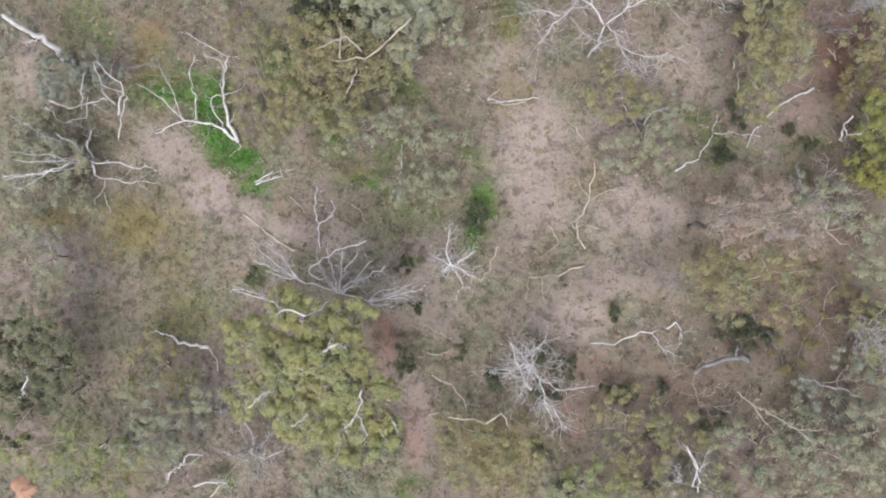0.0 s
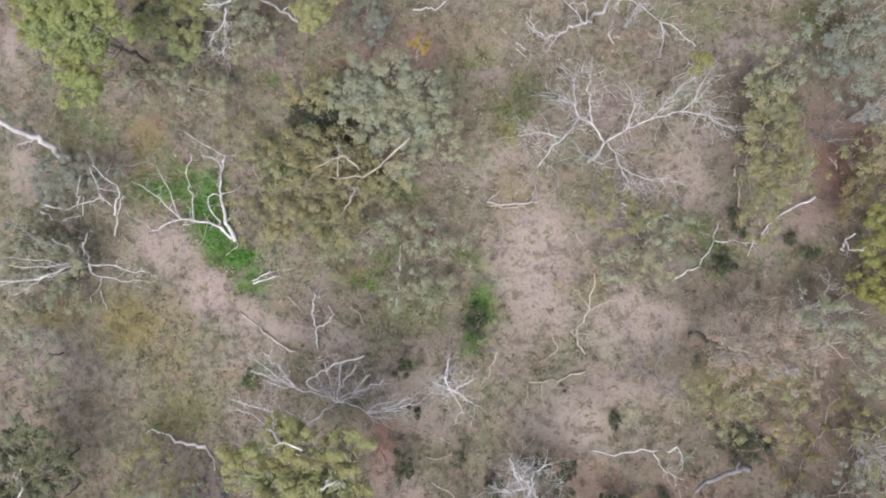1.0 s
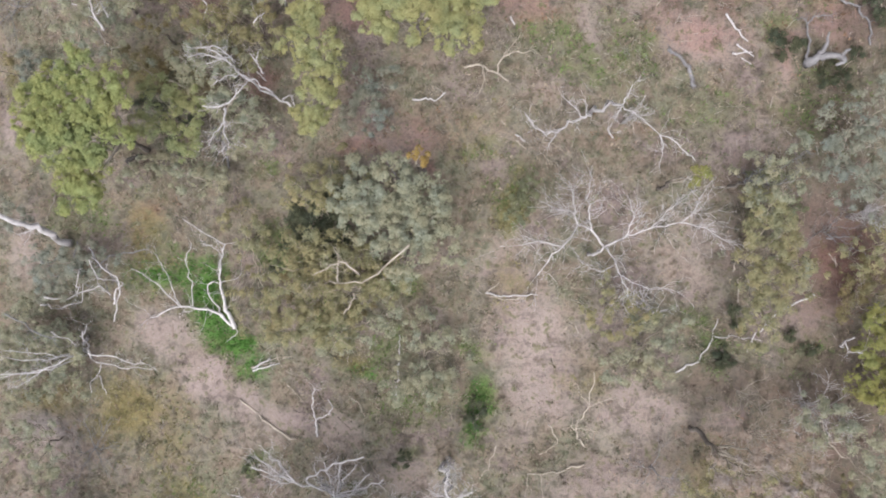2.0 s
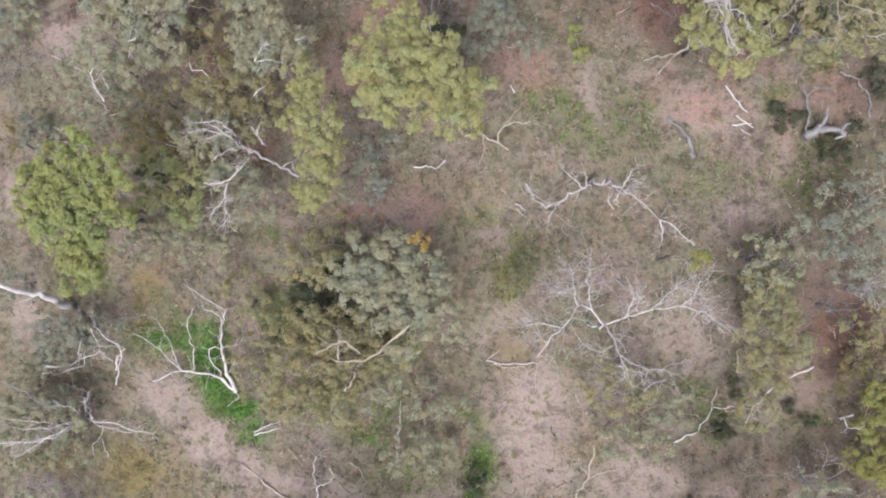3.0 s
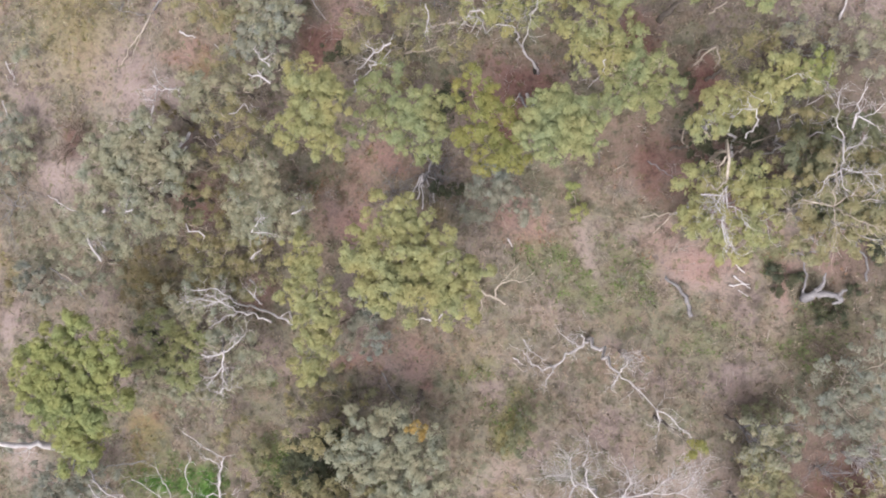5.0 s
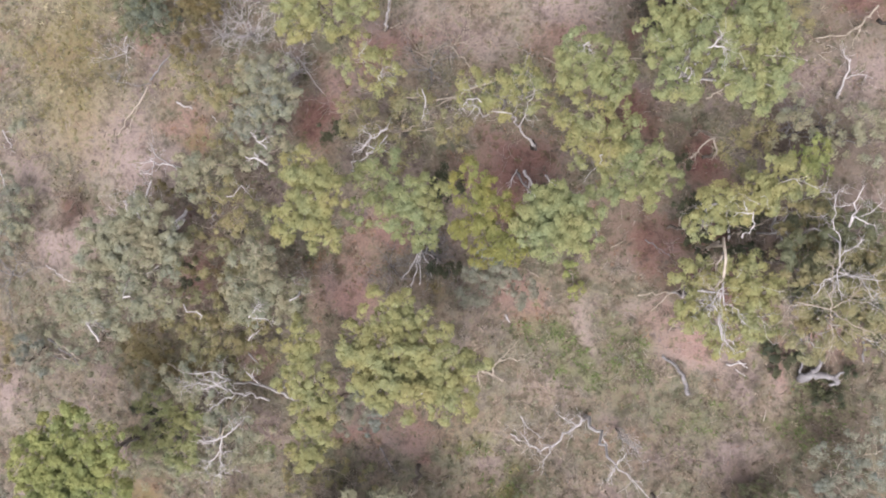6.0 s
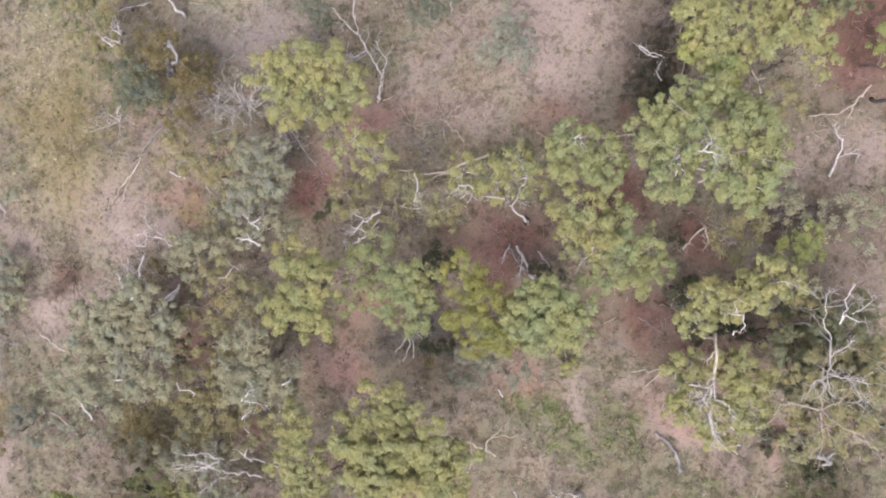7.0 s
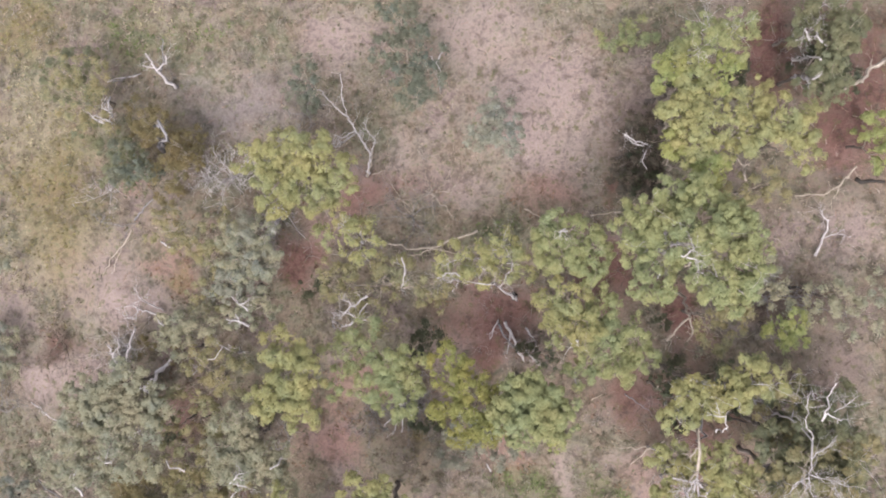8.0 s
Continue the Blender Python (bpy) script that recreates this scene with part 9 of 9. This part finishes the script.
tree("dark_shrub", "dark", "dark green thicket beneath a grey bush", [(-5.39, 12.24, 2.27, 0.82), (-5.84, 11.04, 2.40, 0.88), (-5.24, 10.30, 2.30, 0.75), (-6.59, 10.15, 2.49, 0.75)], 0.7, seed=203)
tree("bronze_shrub", "bronze", "brown-leaved shrub over dry litter", [(-7.10, 9.02, 2.09, 1.16), (-6.19, 8.27, 1.99, 1.03), (-7.86, 7.67, 2.07, 1.03), (-4.24, 7.95, 1.77, 1.16), (-2.72, 8.86, 1.45, 1.03)], 0.4, seed=204, bare=2)
it = thing("dead_tree", -20.38, 4.29, "bleached dead tree with spreading tangled limbs", "dead tree")
limb(it, "white", 0.078, 0.040, (-20.38, 4.29, 0.30), (-19.91, 5.21, 1.69), (-19.89, 6.03, 2.20), name="trunk", twigs=3, reach=0.4)
limb(it, "white", 0.048, 0.016, (-19.96, 4.68, 1.58), (-20.81, 4.34, 3.63), (-22.52, 3.93, 3.66), (-23.57, 3.75, 3.79), twigs=10, reach=0.5)
limb(it, "white", 0.033, 0.015, (-19.90, 4.96, 2.07), (-20.50, 4.87, 3.66), (-21.90, 5.06, 3.66), (-23.29, 5.20, 3.80), twigs=10, reach=0.5)
limb(it, "white", 0.034, 0.016, (-20.19, 4.27, 0.60), (-18.38, 3.82, 0.80), (-16.56, 3.75, 0.60), twigs=7, reach=0.5)
limb(it, "white", 0.033, 0.015, (-19.89, 5.00, 1.59), (-20.10, 5.80, 3.57), (-20.84, 6.23, 3.59), twigs=7, reach=0.5)
limb(it, "white", 0.025, 0.015, (-20.96, 4.31, 3.63), (-21.91, 3.73, 3.58), (-22.78, 3.21, 3.70), twigs=7, reach=0.4)
it = thing("dead_branch", -18.29, 7.55, "white dead limbs above a blue-grey shrub", "branch")
limb(it, "white", 0.059, 0.019, (-18.29, 7.55, 1.60), (-17.47, 8.97, 2.40), (-18.03, 9.36, 2.60), (-18.88, 10.20, 2.96), name="trunk", twigs=7, reach=0.4)
limb(it, "white", 0.040, 0.019, (-18.32, 8.07, 1.80), (-18.88, 8.77, 2.30), twigs=5, reach=0.4)
limb(it, "white", 0.060, 0.029, (-21.30, 8.04, 3.43), (-20.76, 7.83, 2.27), (-20.14, 8.25, 1.60), (-19.03, 8.46, 1.40), twigs=5, reach=0.4)
limb(it, "white", 0.041, 0.019, (-20.53, 7.97, 1.50), (-19.41, 9.39, 3.28), twigs=7, reach=0.4)
it = thing("dead_tree", -8.86, 18.84, "white forked dead crown beside a pale shrub", "dead tree")
limb(it, "white", 0.055, 0.027, (-8.86, 18.84, 2.60), (-9.58, 19.35, 3.40), (-10.26, 19.49, 4.20), (-10.52, 19.87, 4.80), name="trunk", twigs=7, reach=0.5)
limb(it, "white", 0.052, 0.017, (-10.46, 19.81, 4.80), (-10.92, 20.21, 5.20), (-11.48, 20.46, 5.40), twigs=10, reach=0.5)
limb(it, "white", 0.036, 0.017, (-10.75, 20.01, 5.00), (-11.76, 20.29, 5.40), (-12.47, 20.10, 5.40), twigs=10, reach=0.5)
limb(it, "white", 0.037, 0.017, (-10.26, 19.49, 4.20), (-10.94, 19.18, 4.80), (-11.50, 18.76, 4.80), twigs=8, reach=0.5)
limb(it, "white", 0.055, 0.027, (-9.30, 19.82, 3.00), (-9.50, 20.27, 3.79), (-9.74, 20.59, 4.00), twigs=3, reach=0.4)
limb(it, "white", 0.037, 0.018, (-9.50, 20.27, 3.79), (-9.35, 20.67, 4.00), twigs=3, reach=0.4)
it = thing("dead_tree", -12.28, 17.89, "dead tree with hanging grey-white limbs", "dead tree")
limb(it, "white", 0.072, 0.039, (-12.28, 17.89, 0.10), (-10.82, 17.75, 4.40), (-10.50, 17.75, 5.40), name="trunk")
limb(it, "white", 0.051, 0.025, (-10.50, 17.69, 5.40), (-11.05, 17.51, 5.60), (-11.61, 17.57, 5.60), twigs=7, reach=0.5)
limb(it, "white", 0.052, 0.017, (-10.68, 17.59, 5.00), (-10.75, 16.61, 5.00), (-10.60, 15.66, 4.80), twigs=14, reach=0.6)
limb(it, "white", 0.035, 0.017, (-10.50, 17.69, 5.40), (-9.74, 18.19, 5.80), (-9.37, 18.60, 5.80), twigs=10, reach=0.6)
limb(it, "white", 0.036, 0.017, (-10.71, 16.89, 5.00), (-11.21, 16.33, 5.00), (-11.58, 15.78, 4.80), twigs=10, reach=0.5)
limb(it, "white", 0.027, 0.017, (-10.71, 15.78, 4.80), (-11.13, 15.44, 4.60), twigs=10, reach=0.5)
it = thing("dead_branch", -1.61, 10.69, "long pale limb crossing a brown shrub", "branch")
limb(it, "cream", 0.053, 0.026, (-1.48, 10.78, 5.89), (-2.42, 9.86, 5.77), (-3.44, 9.06, 5.92), (-4.88, 9.08, 5.82), (-6.05, 8.94, 5.46), name="trunk", twigs=5, reach=0.5)
limb(it, "cream", 0.038, 0.018, (-4.88, 9.08, 5.82), (-4.88, 9.80, 6.21), twigs=8, reach=0.5)
limb(it, "cream", 0.029, 0.018, (-5.74, 9.04, 5.65), (-6.11, 8.77, 5.86), twigs=7, reach=0.4)
it = thing("dead_branch", -19.19, 22.03, "white crooked limbs in grey-green scrub", "branch")
limb(it, "white", 0.060, 0.029, (-17.65, 22.08, 4.20), (-18.21, 22.95, 4.47), (-17.85, 23.40, 5.38), (-16.79, 23.99, 5.53), name="trunk", twigs=7, reach=0.4)
limb(it, "white", 0.058, 0.028, (-15.87, 24.11, 5.02), (-15.51, 24.50, 5.88), (-14.89, 24.66, 6.35), twigs=7, reach=0.4)
limb(it, "white", 0.041, 0.019, (-17.44, 22.76, 4.20), (-17.29, 23.28, 5.33), twigs=5, reach=0.4)
it = thing("dead_branch", -7.75, 24.39, "thin white twigs above a grey crown", "branch")
limb(it, "white", 0.038, 0.018, (-7.05, 24.44, 5.54), (-6.64, 24.63, 5.38), (-6.69, 25.13, 4.10), twigs=8, reach=0.4)
limb(it, "white", 0.039, 0.018, (-9.16, 23.55, 5.32), (-8.75, 24.03, 5.72), (-8.51, 24.26, 5.74), twigs=7, reach=0.4)
limb(it, "white", 0.029, 0.018, (-9.01, 23.54, 5.32), (-8.17, 23.50, 5.56), twigs=5, reach=0.4)
it = thing("dead_branch", 9.40, 8.07, "bleached broken sticks on pinkish grass", "branch")
limb(it, "white", 0.056, 0.027, (9.40, 8.07, 0.20), (10.08, 7.87, 0.20), (10.71, 7.62, 0.20), name="trunk", twigs=2, reach=0.3)
limb(it, "white", 0.038, 0.018, (9.56, 7.71, 0.20), (10.04, 6.85, 0.40), (10.46, 6.13, 0.30), twigs=7, reach=0.4)
limb(it, "white", 0.038, 0.027, (10.63, 6.55, 0.30), (10.94, 7.18, 0.40), (11.86, 7.44, 0.30), twigs=5, reach=0.3)
it = thing("dead_branch", 15.41, 7.83, "slim pale upright dead stem", "branch")
limb(it, "cream", 0.055, 0.027, (15.41, 7.83, 0.10), (15.31, 8.62, 0.50), (15.13, 9.04, 0.80), name="trunk", twigs=2, reach=0.3)
limb(it, "cream", 0.055, 0.027, (15.20, 9.43, 0.10), (15.14, 9.93, 0.50), (15.43, 10.06, 0.60), twigs=2, reach=0.3)
it = thing("dead_branch", 19.57, 11.13, "loose grey sticks on red-brown soil", "branch")
limb(it, "grey", 0.037, 0.026, (19.57, 11.13, 0.30), (20.33, 11.20, 0.40), (21.17, 11.20, 0.30), twigs=3, reach=0.4)
limb(it, "grey", 0.037, 0.017, (19.70, 11.28, 0.30), (20.12, 10.85, 0.30), twigs=3, reach=0.4)
dead_shrub(21.48, 12.41, 2.20, 0.72, "white", 8, "bright bleached dead shrub on brown soil", 205)
it = thing("dead_branch", 4.51, 17.81, "thin crooked white limbs on dry grass", "branch")
limb(it, "white", 0.039, 0.018, (4.51, 17.81, 0.40), (4.94, 17.19, 0.60), (5.54, 16.74, 0.60), twigs=7, reach=0.4)
limb(it, "white", 0.039, 0.027, (3.99, 16.77, 0.20), (4.54, 16.40, 0.20), twigs=2, reach=0.3)
limb(it, "white", 0.038, 0.018, (9.03, 16.40, 0.40), (8.70, 16.84, 0.60), (8.91, 17.13, 0.60), twigs=5, reach=0.4)
it = thing("dead_branch", -10.72, 3.70, "pale bundle of sticks in green grass", "branch")
limb(it, "white", 0.060, 0.029, (-10.72, 3.70, 0.20), (-10.02, 3.94, 0.30), (-9.17, 4.15, 0.20), name="trunk", twigs=3, reach=0.3)
limb(it, "white", 0.041, 0.029, (-10.72, 3.83, 0.20), (-9.68, 4.41, 0.30), twigs=3, reach=0.3)
# dark leaves serve as thicket and as the shade below the scrub
tree("dark_shrub", "dark", "dusky thicket with shade in its colour under brown scrub", [(-7.26, 11.49, 2.34, 0.75), (-6.65, 12.10, 2.29, 0.68), (-7.85, 10.75, 2.42, 0.62), (-8.45, 9.40, 2.44, 0.55), (-7.26, 9.25, 2.29, 0.62)], 0.6, seed=206)
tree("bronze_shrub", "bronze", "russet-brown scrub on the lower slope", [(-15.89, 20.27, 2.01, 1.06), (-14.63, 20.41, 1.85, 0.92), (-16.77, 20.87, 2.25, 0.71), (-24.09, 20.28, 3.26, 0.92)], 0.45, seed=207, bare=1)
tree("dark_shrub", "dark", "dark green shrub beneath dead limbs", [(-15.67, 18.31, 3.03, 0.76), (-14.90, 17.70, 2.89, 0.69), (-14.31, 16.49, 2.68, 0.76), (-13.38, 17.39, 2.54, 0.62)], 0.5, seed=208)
it = thing("dead_tree", 14.69, 26.56, "leaning white dead trunk rising through green crowns", "dead tree")
limb(it, "white", 0.068, 0.026, (14.69, 26.56, 1.20), (12.50, 25.54, 6.66), (12.30, 24.36, 7.05), (12.29, 23.01, 6.91), name="trunk", twigs=3, reach=0.5)
limb(it, "white", 0.030, 0.014, (12.32, 25.36, 7.09), (11.81, 24.58, 7.22), (11.66, 24.52, 7.19), twigs=7, reach=0.5)
limb(it, "white", 0.020, 0.012, (12.28, 24.28, 7.04), (11.83, 24.51, 7.20), twigs=8, reach=0.5)
limb(it, "white", 0.020, 0.012, (12.30, 24.57, 7.06), (12.91, 24.38, 6.99), (13.07, 23.74, 6.86), twigs=7, reach=0.5)
it = thing("fallen_tree", 4.78, 31.04, "pale broken dead limbs lying on red soil", "fallen tree")
limb(it, "white", 0.091, 0.046, (4.78, 31.04, 0.40), (5.26, 30.09, 0.60), (5.75, 28.96, 0.50), name="trunk", twigs=3, reach=0.4)
limb(it, "white", 0.056, 0.027, (5.07, 30.48, 0.50), (4.86, 29.31, 0.40), twigs=3, reach=0.4)
limb(it, "white", 0.068, 0.027, (5.91, 29.47, 0.50), (6.26, 29.09, 0.60), (6.66, 28.71, 0.50), twigs=5, reach=0.4)
limb(it, "white", 0.039, 0.018, (4.44, 31.12, 0.20), (3.97, 30.05, 0.20), twigs=3, reach=0.4)
tree("dark_shrub", "dark", "dusky bush beside broken pale limbs", [(6.35, 29.58, 1.39, 0.54), (7.03, 29.19, 1.40, 0.47), (5.69, 29.88, 1.46, 0.34)], 0.6, seed=209)
it = thing("dead_branch", -14.56, 31.09, "bleached forked limb over pinkish soil", "branch")
limb(it, "white", 0.060, 0.029, (-13.27, 31.11, 4.13), (-15.28, 31.64, 1.60), (-15.96, 31.85, 1.80), name="trunk", twigs=3, reach=0.4)
limb(it, "white", 0.041, 0.019, (-15.77, 31.78, 1.80), (-15.93, 31.13, 1.60), twigs=3, reach=0.4)
limb(it, "white", 0.041, 0.019, (-16.02, 31.12, 1.40), (-16.73, 31.12, 1.40), twigs=3, reach=0.4)
it = thing("dead_branch", -4.43, 31.00, "white branching limb over yellow-green leaves", "branch")
limb(it, "white", 0.055, 0.027, (-4.43, 31.00, 2.40), (-3.09, 31.40, 5.87), (-2.79, 31.91, 4.79), (-2.32, 32.44, 4.80), name="trunk", twigs=7, reach=0.4)
limb(it, "white", 0.037, 0.017, (-2.94, 31.78, 4.79), (-3.71, 32.09, 4.88), twigs=7, reach=0.4)
it = thing("dead_branch", -9.04, 31.16, "small white forked branch in grey scrub", "branch")
limb(it, "white", 0.068, 0.027, (-8.51, 31.17, 4.36), (-8.96, 31.46, 4.66), (-9.58, 31.56, 4.75), name="trunk", twigs=5, reach=0.3)
limb(it, "white", 0.039, 0.018, (-8.90, 31.43, 4.66), (-9.15, 31.81, 4.67), twigs=3, reach=0.3)
it = thing("dead_shrub", -0.84, 26.73, "fan of bare grey roots and stems on red soil", "dead shrub")
limb(it, "white", 0.057, 0.028, (-0.84, 26.73, 1.00), (-1.40, 25.69, 0.50), (-1.90, 25.13, 0.20), name="trunk", twigs=3, reach=0.3)
limb(it, "white", 0.057, 0.028, (-0.84, 26.73, 1.00), (-1.12, 25.54, 0.50), (-1.39, 24.77, 0.20), twigs=3, reach=0.3)
limb(it, "white", 0.057, 0.028, (-0.84, 26.73, 1.00), (-0.81, 25.70, 0.50), (-0.89, 24.85, 0.20), twigs=3, reach=0.3)
limb(it, "white", 0.057, 0.028, (-0.78, 26.73, 1.00), (-0.37, 25.92, 0.50), (-0.26, 25.32, 0.20), twigs=3, reach=0.3)
limb(it, "white", 0.039, 0.018, (-0.78, 26.73, 1.00), (-0.05, 26.34, 0.60), (0.25, 26.06, 0.30), twigs=3, reach=0.3)
# the charred wood colour here carries the dark of the hollow
it = thing("fallen_tree", 15.62, 26.71, "limbs coloured black for the shade of a hollow", "fallen tree")
limb(it, "char", 0.077, 0.036, (15.62, 26.71, 0.30), (16.29, 26.21, 0.40), (17.30, 25.86, 0.30), name="trunk", twigs=5, reach=0.5)
limb(it, "char", 0.055, 0.027, (16.04, 26.07, 0.30), (16.68, 26.61, 0.50), (17.42, 26.70, 0.40), twigs=3, reach=0.5)
# low dark leaves put in to shade the hollow
tree("dark_shrub", "dark", "dark undergrowth added as shade in a hollow of red soil", [(16.16, 26.51, 0.74, 0.60), (15.26, 26.67, 0.84, 0.47), (13.36, 28.88, 0.96, 0.53), (12.76, 31.22, 1.33, 0.47)], 0.7, seed=210)
it = thing("dead_branch", -22.90, 21.57, "pale thin sticks on the dry slope", "branch")
limb(it, "cream", 0.062, 0.030, (-22.90, 21.57, 0.30), (-21.58, 20.88, 0.30), (-20.62, 20.06, 0.30), name="trunk", twigs=2, reach=0.3)
limb(it, "cream", 0.043, 0.020, (-22.62, 20.71, 0.20), (-21.41, 20.32, 0.20), (-20.74, 20.03, 0.20), twigs=2, reach=0.3)
limb(it, "cream", 0.060, 0.029, (-15.86, 20.40, 0.40), (-14.67, 19.89, 0.40), (-13.98, 19.54, 0.30), twigs=3, reach=0.3)
limb(it, "cream", 0.041, 0.019, (-14.28, 24.13, 0.60), (-13.31, 23.80, 0.50), twigs=3, reach=0.3)
tree("bronze_shrub", "bronze", "russet scrub between grey bushes", [(-12.22, 25.81, 3.14, 0.76), (-12.46, 29.46, 3.25, 0.62), (-11.61, 25.21, 3.06, 0.62), (-14.40, 29.92, 3.66, 0.55), (-15.42, 22.50, 3.12, 0.62)], 0.4, seed=211, bare=1)
it = thing("dead_branch", -6.54, -3.19, "fan of grey-white twigs above a leafy crown", "branch")
limb(it, "white", 0.050, 0.016, (-5.87, -2.86, 9.35), (-6.71, -2.58, 9.56), (-8.78, -2.24, 6.80), (-10.00, -1.90, 6.80), name="trunk", twigs=14, reach=0.6)
limb(it, "white", 0.034, 0.016, (-6.71, -2.58, 9.56), (-7.61, -2.98, 8.55), twigs=10, reach=0.5)
limb(it, "white", 0.034, 0.016, (-8.32, -6.80, 9.64), (-7.78, -6.26, 9.67), (-7.39, -6.01, 9.67), twigs=7, reach=0.4)
limb(it, "white", 0.034, 0.016, (-6.45, -7.52, 9.72), (-5.73, -7.04, 9.67), twigs=7, reach=0.4)
limb(it, "white", 0.048, 0.015, (-3.42, -5.93, 9.37), (-3.62, -6.99, 9.35), (-3.21, -7.94, 9.03), twigs=8, reach=0.5)
limb(it, "white", 0.033, 0.015, (-3.62, -6.99, 9.35), (-4.15, -7.60, 9.43), twigs=7, reach=0.4)
limb(it, "white", 0.049, 0.024, (-4.99, -4.26, 9.94), (-4.36, -3.91, 9.89), twigs=5, reach=0.4)
limb(it, "white", 0.048, 0.023, (-2.33, -7.29, 7.88), (-1.93, -7.94, 8.24), twigs=2, reach=0.3)
it = thing("tree_stump", -12.46, -8.12, "grey upright broken stump beside a leafy tree", "stump")
limb(it, "grey", 0.187, 0.108, (-12.46, -8.12, 0.10), (-12.44, -8.60, 0.60), (-12.44, -9.17, 1.20))
it = thing("dead_branch", -11.28, -9.59, "thin curved pale limbs in grey brush", "branch")
limb(it, "white", 0.059, 0.029, (-11.28, -9.59, 0.80), (-10.64, -10.17, 1.20), (-10.51, -11.01, 1.20), name="trunk", twigs=5, reach=0.4)
limb(it, "white", 0.060, 0.029, (-15.77, -13.27, 0.40), (-15.26, -12.47, 0.80), (-13.21, -10.80, 4.31), (-12.42, -10.64, 4.20), twigs=5, reach=0.4)
limb(it, "white", 0.059, 0.029, (-14.11, -13.53, 0.60), (-13.09, -13.06, 1.00), (-12.20, -13.12, 1.00), (-13.10, -13.96, 1.00), twigs=7, reach=0.4)
limb(it, "white", 0.040, 0.019, (-10.87, -11.34, 1.00), (-9.77, -11.54, 1.40), (-8.95, -11.11, 1.40), twigs=8, reach=0.4)
it = thing("dead_branch", -24.72, -8.98, "hooked white dead branch in dark scrub", "branch")
limb(it, "white", 0.098, 0.050, (-24.72, -8.98, 0.60), (-22.28, -7.46, 4.43), (-21.87, -6.85, 4.79), (-21.75, -6.29, 5.06), name="trunk", twigs=2, reach=0.4)
limb(it, "white", 0.060, 0.029, (-22.05, -6.87, 4.70), (-22.17, -6.46, 5.00), twigs=2, reach=0.3)
tree("dark_shrub", "dark", "dark green thicket on the low slope", [(-23.74, -7.69, 3.39, 0.91), (-22.02, -4.90, 3.22, 0.77), (-21.24, -8.14, 3.20, 0.70), (-23.34, -10.00, 3.14, 0.91), (-20.45, -6.13, 3.16, 0.63), (-22.93, -5.83, 3.40, 0.70)], 0.55, seed=212)
tree("grey_shrub", "blue", "smoky blue-grey scrub on the low slope", [(-16.48, -10.03, 1.82, 1.21), (-17.72, -11.12, 2.11, 1.07), (-14.88, -9.39, 1.76, 0.99), (-15.19, -11.26, 1.70, 0.92), (-13.59, -8.74, 1.79, 0.71)], 0.4, seed=213, bare=2)
tree("dark_shrub", "dark", "dark bush in olive scrub and litter", [(5.49, -10.89, 0.27, 0.69), (6.25, -12.40, 0.24, 0.69), (11.10, -12.16, 0.24, 0.69), (1.09, -5.48, 1.01, 0.48), (2.60, -6.78, 0.81, 0.55), (15.49, -3.91, 0.22, 0.62), (16.38, -4.51, 0.17, 0.48), (8.96, -7.84, 0.14, 0.41)], 0.5, seed=214)
it = thing("dead_shrub", 13.32, -12.73, "bleached bushy dead tree in grey scrub", "dead shrub")
limb(it, "white", 0.049, 0.023, (13.32, -12.73, 0.20), (12.73, -11.05, 2.05), (12.07, -9.89, 2.40), name="trunk", twigs=7, reach=0.4)
limb(it, "white", 0.034, 0.012, (12.73, -11.05, 2.05), (13.02, -10.17, 2.20), twigs=10, reach=0.5)
limb(it, "white", 0.035, 0.012, (13.24, -12.45, 0.40), (11.90, -11.56, 1.96), (11.21, -11.92, 2.05), twigs=10, reach=0.5)
limb(it, "white", 0.024, 0.012, (11.90, -11.56, 1.96), (11.52, -10.77, 2.37), twigs=8, reach=0.4)
dead_shrub(21.37, -4.42, 2.50, 1.17, "white", 8, "bleached dead brush over dark scrub", 215)
it = thing("dead_shrub", 4.66, -7.43, "thick white stems over dense grey brush", "dead shrub")
limb(it, "white", 0.077, 0.036, (4.34, -6.91, 3.55), (3.85, -6.01, 2.40), (3.29, -4.60, 3.40), name="trunk", twigs=7, reach=0.5)
limb(it, "white", 0.053, 0.017, (3.85, -6.01, 2.40), (4.50, -4.73, 3.20), twigs=8, reach=0.5)
limb(it, "white", 0.054, 0.018, (4.29, -6.73, 1.60), (3.09, -6.10, 3.59), (2.33, -6.31, 2.60), twigs=10, reach=0.5)
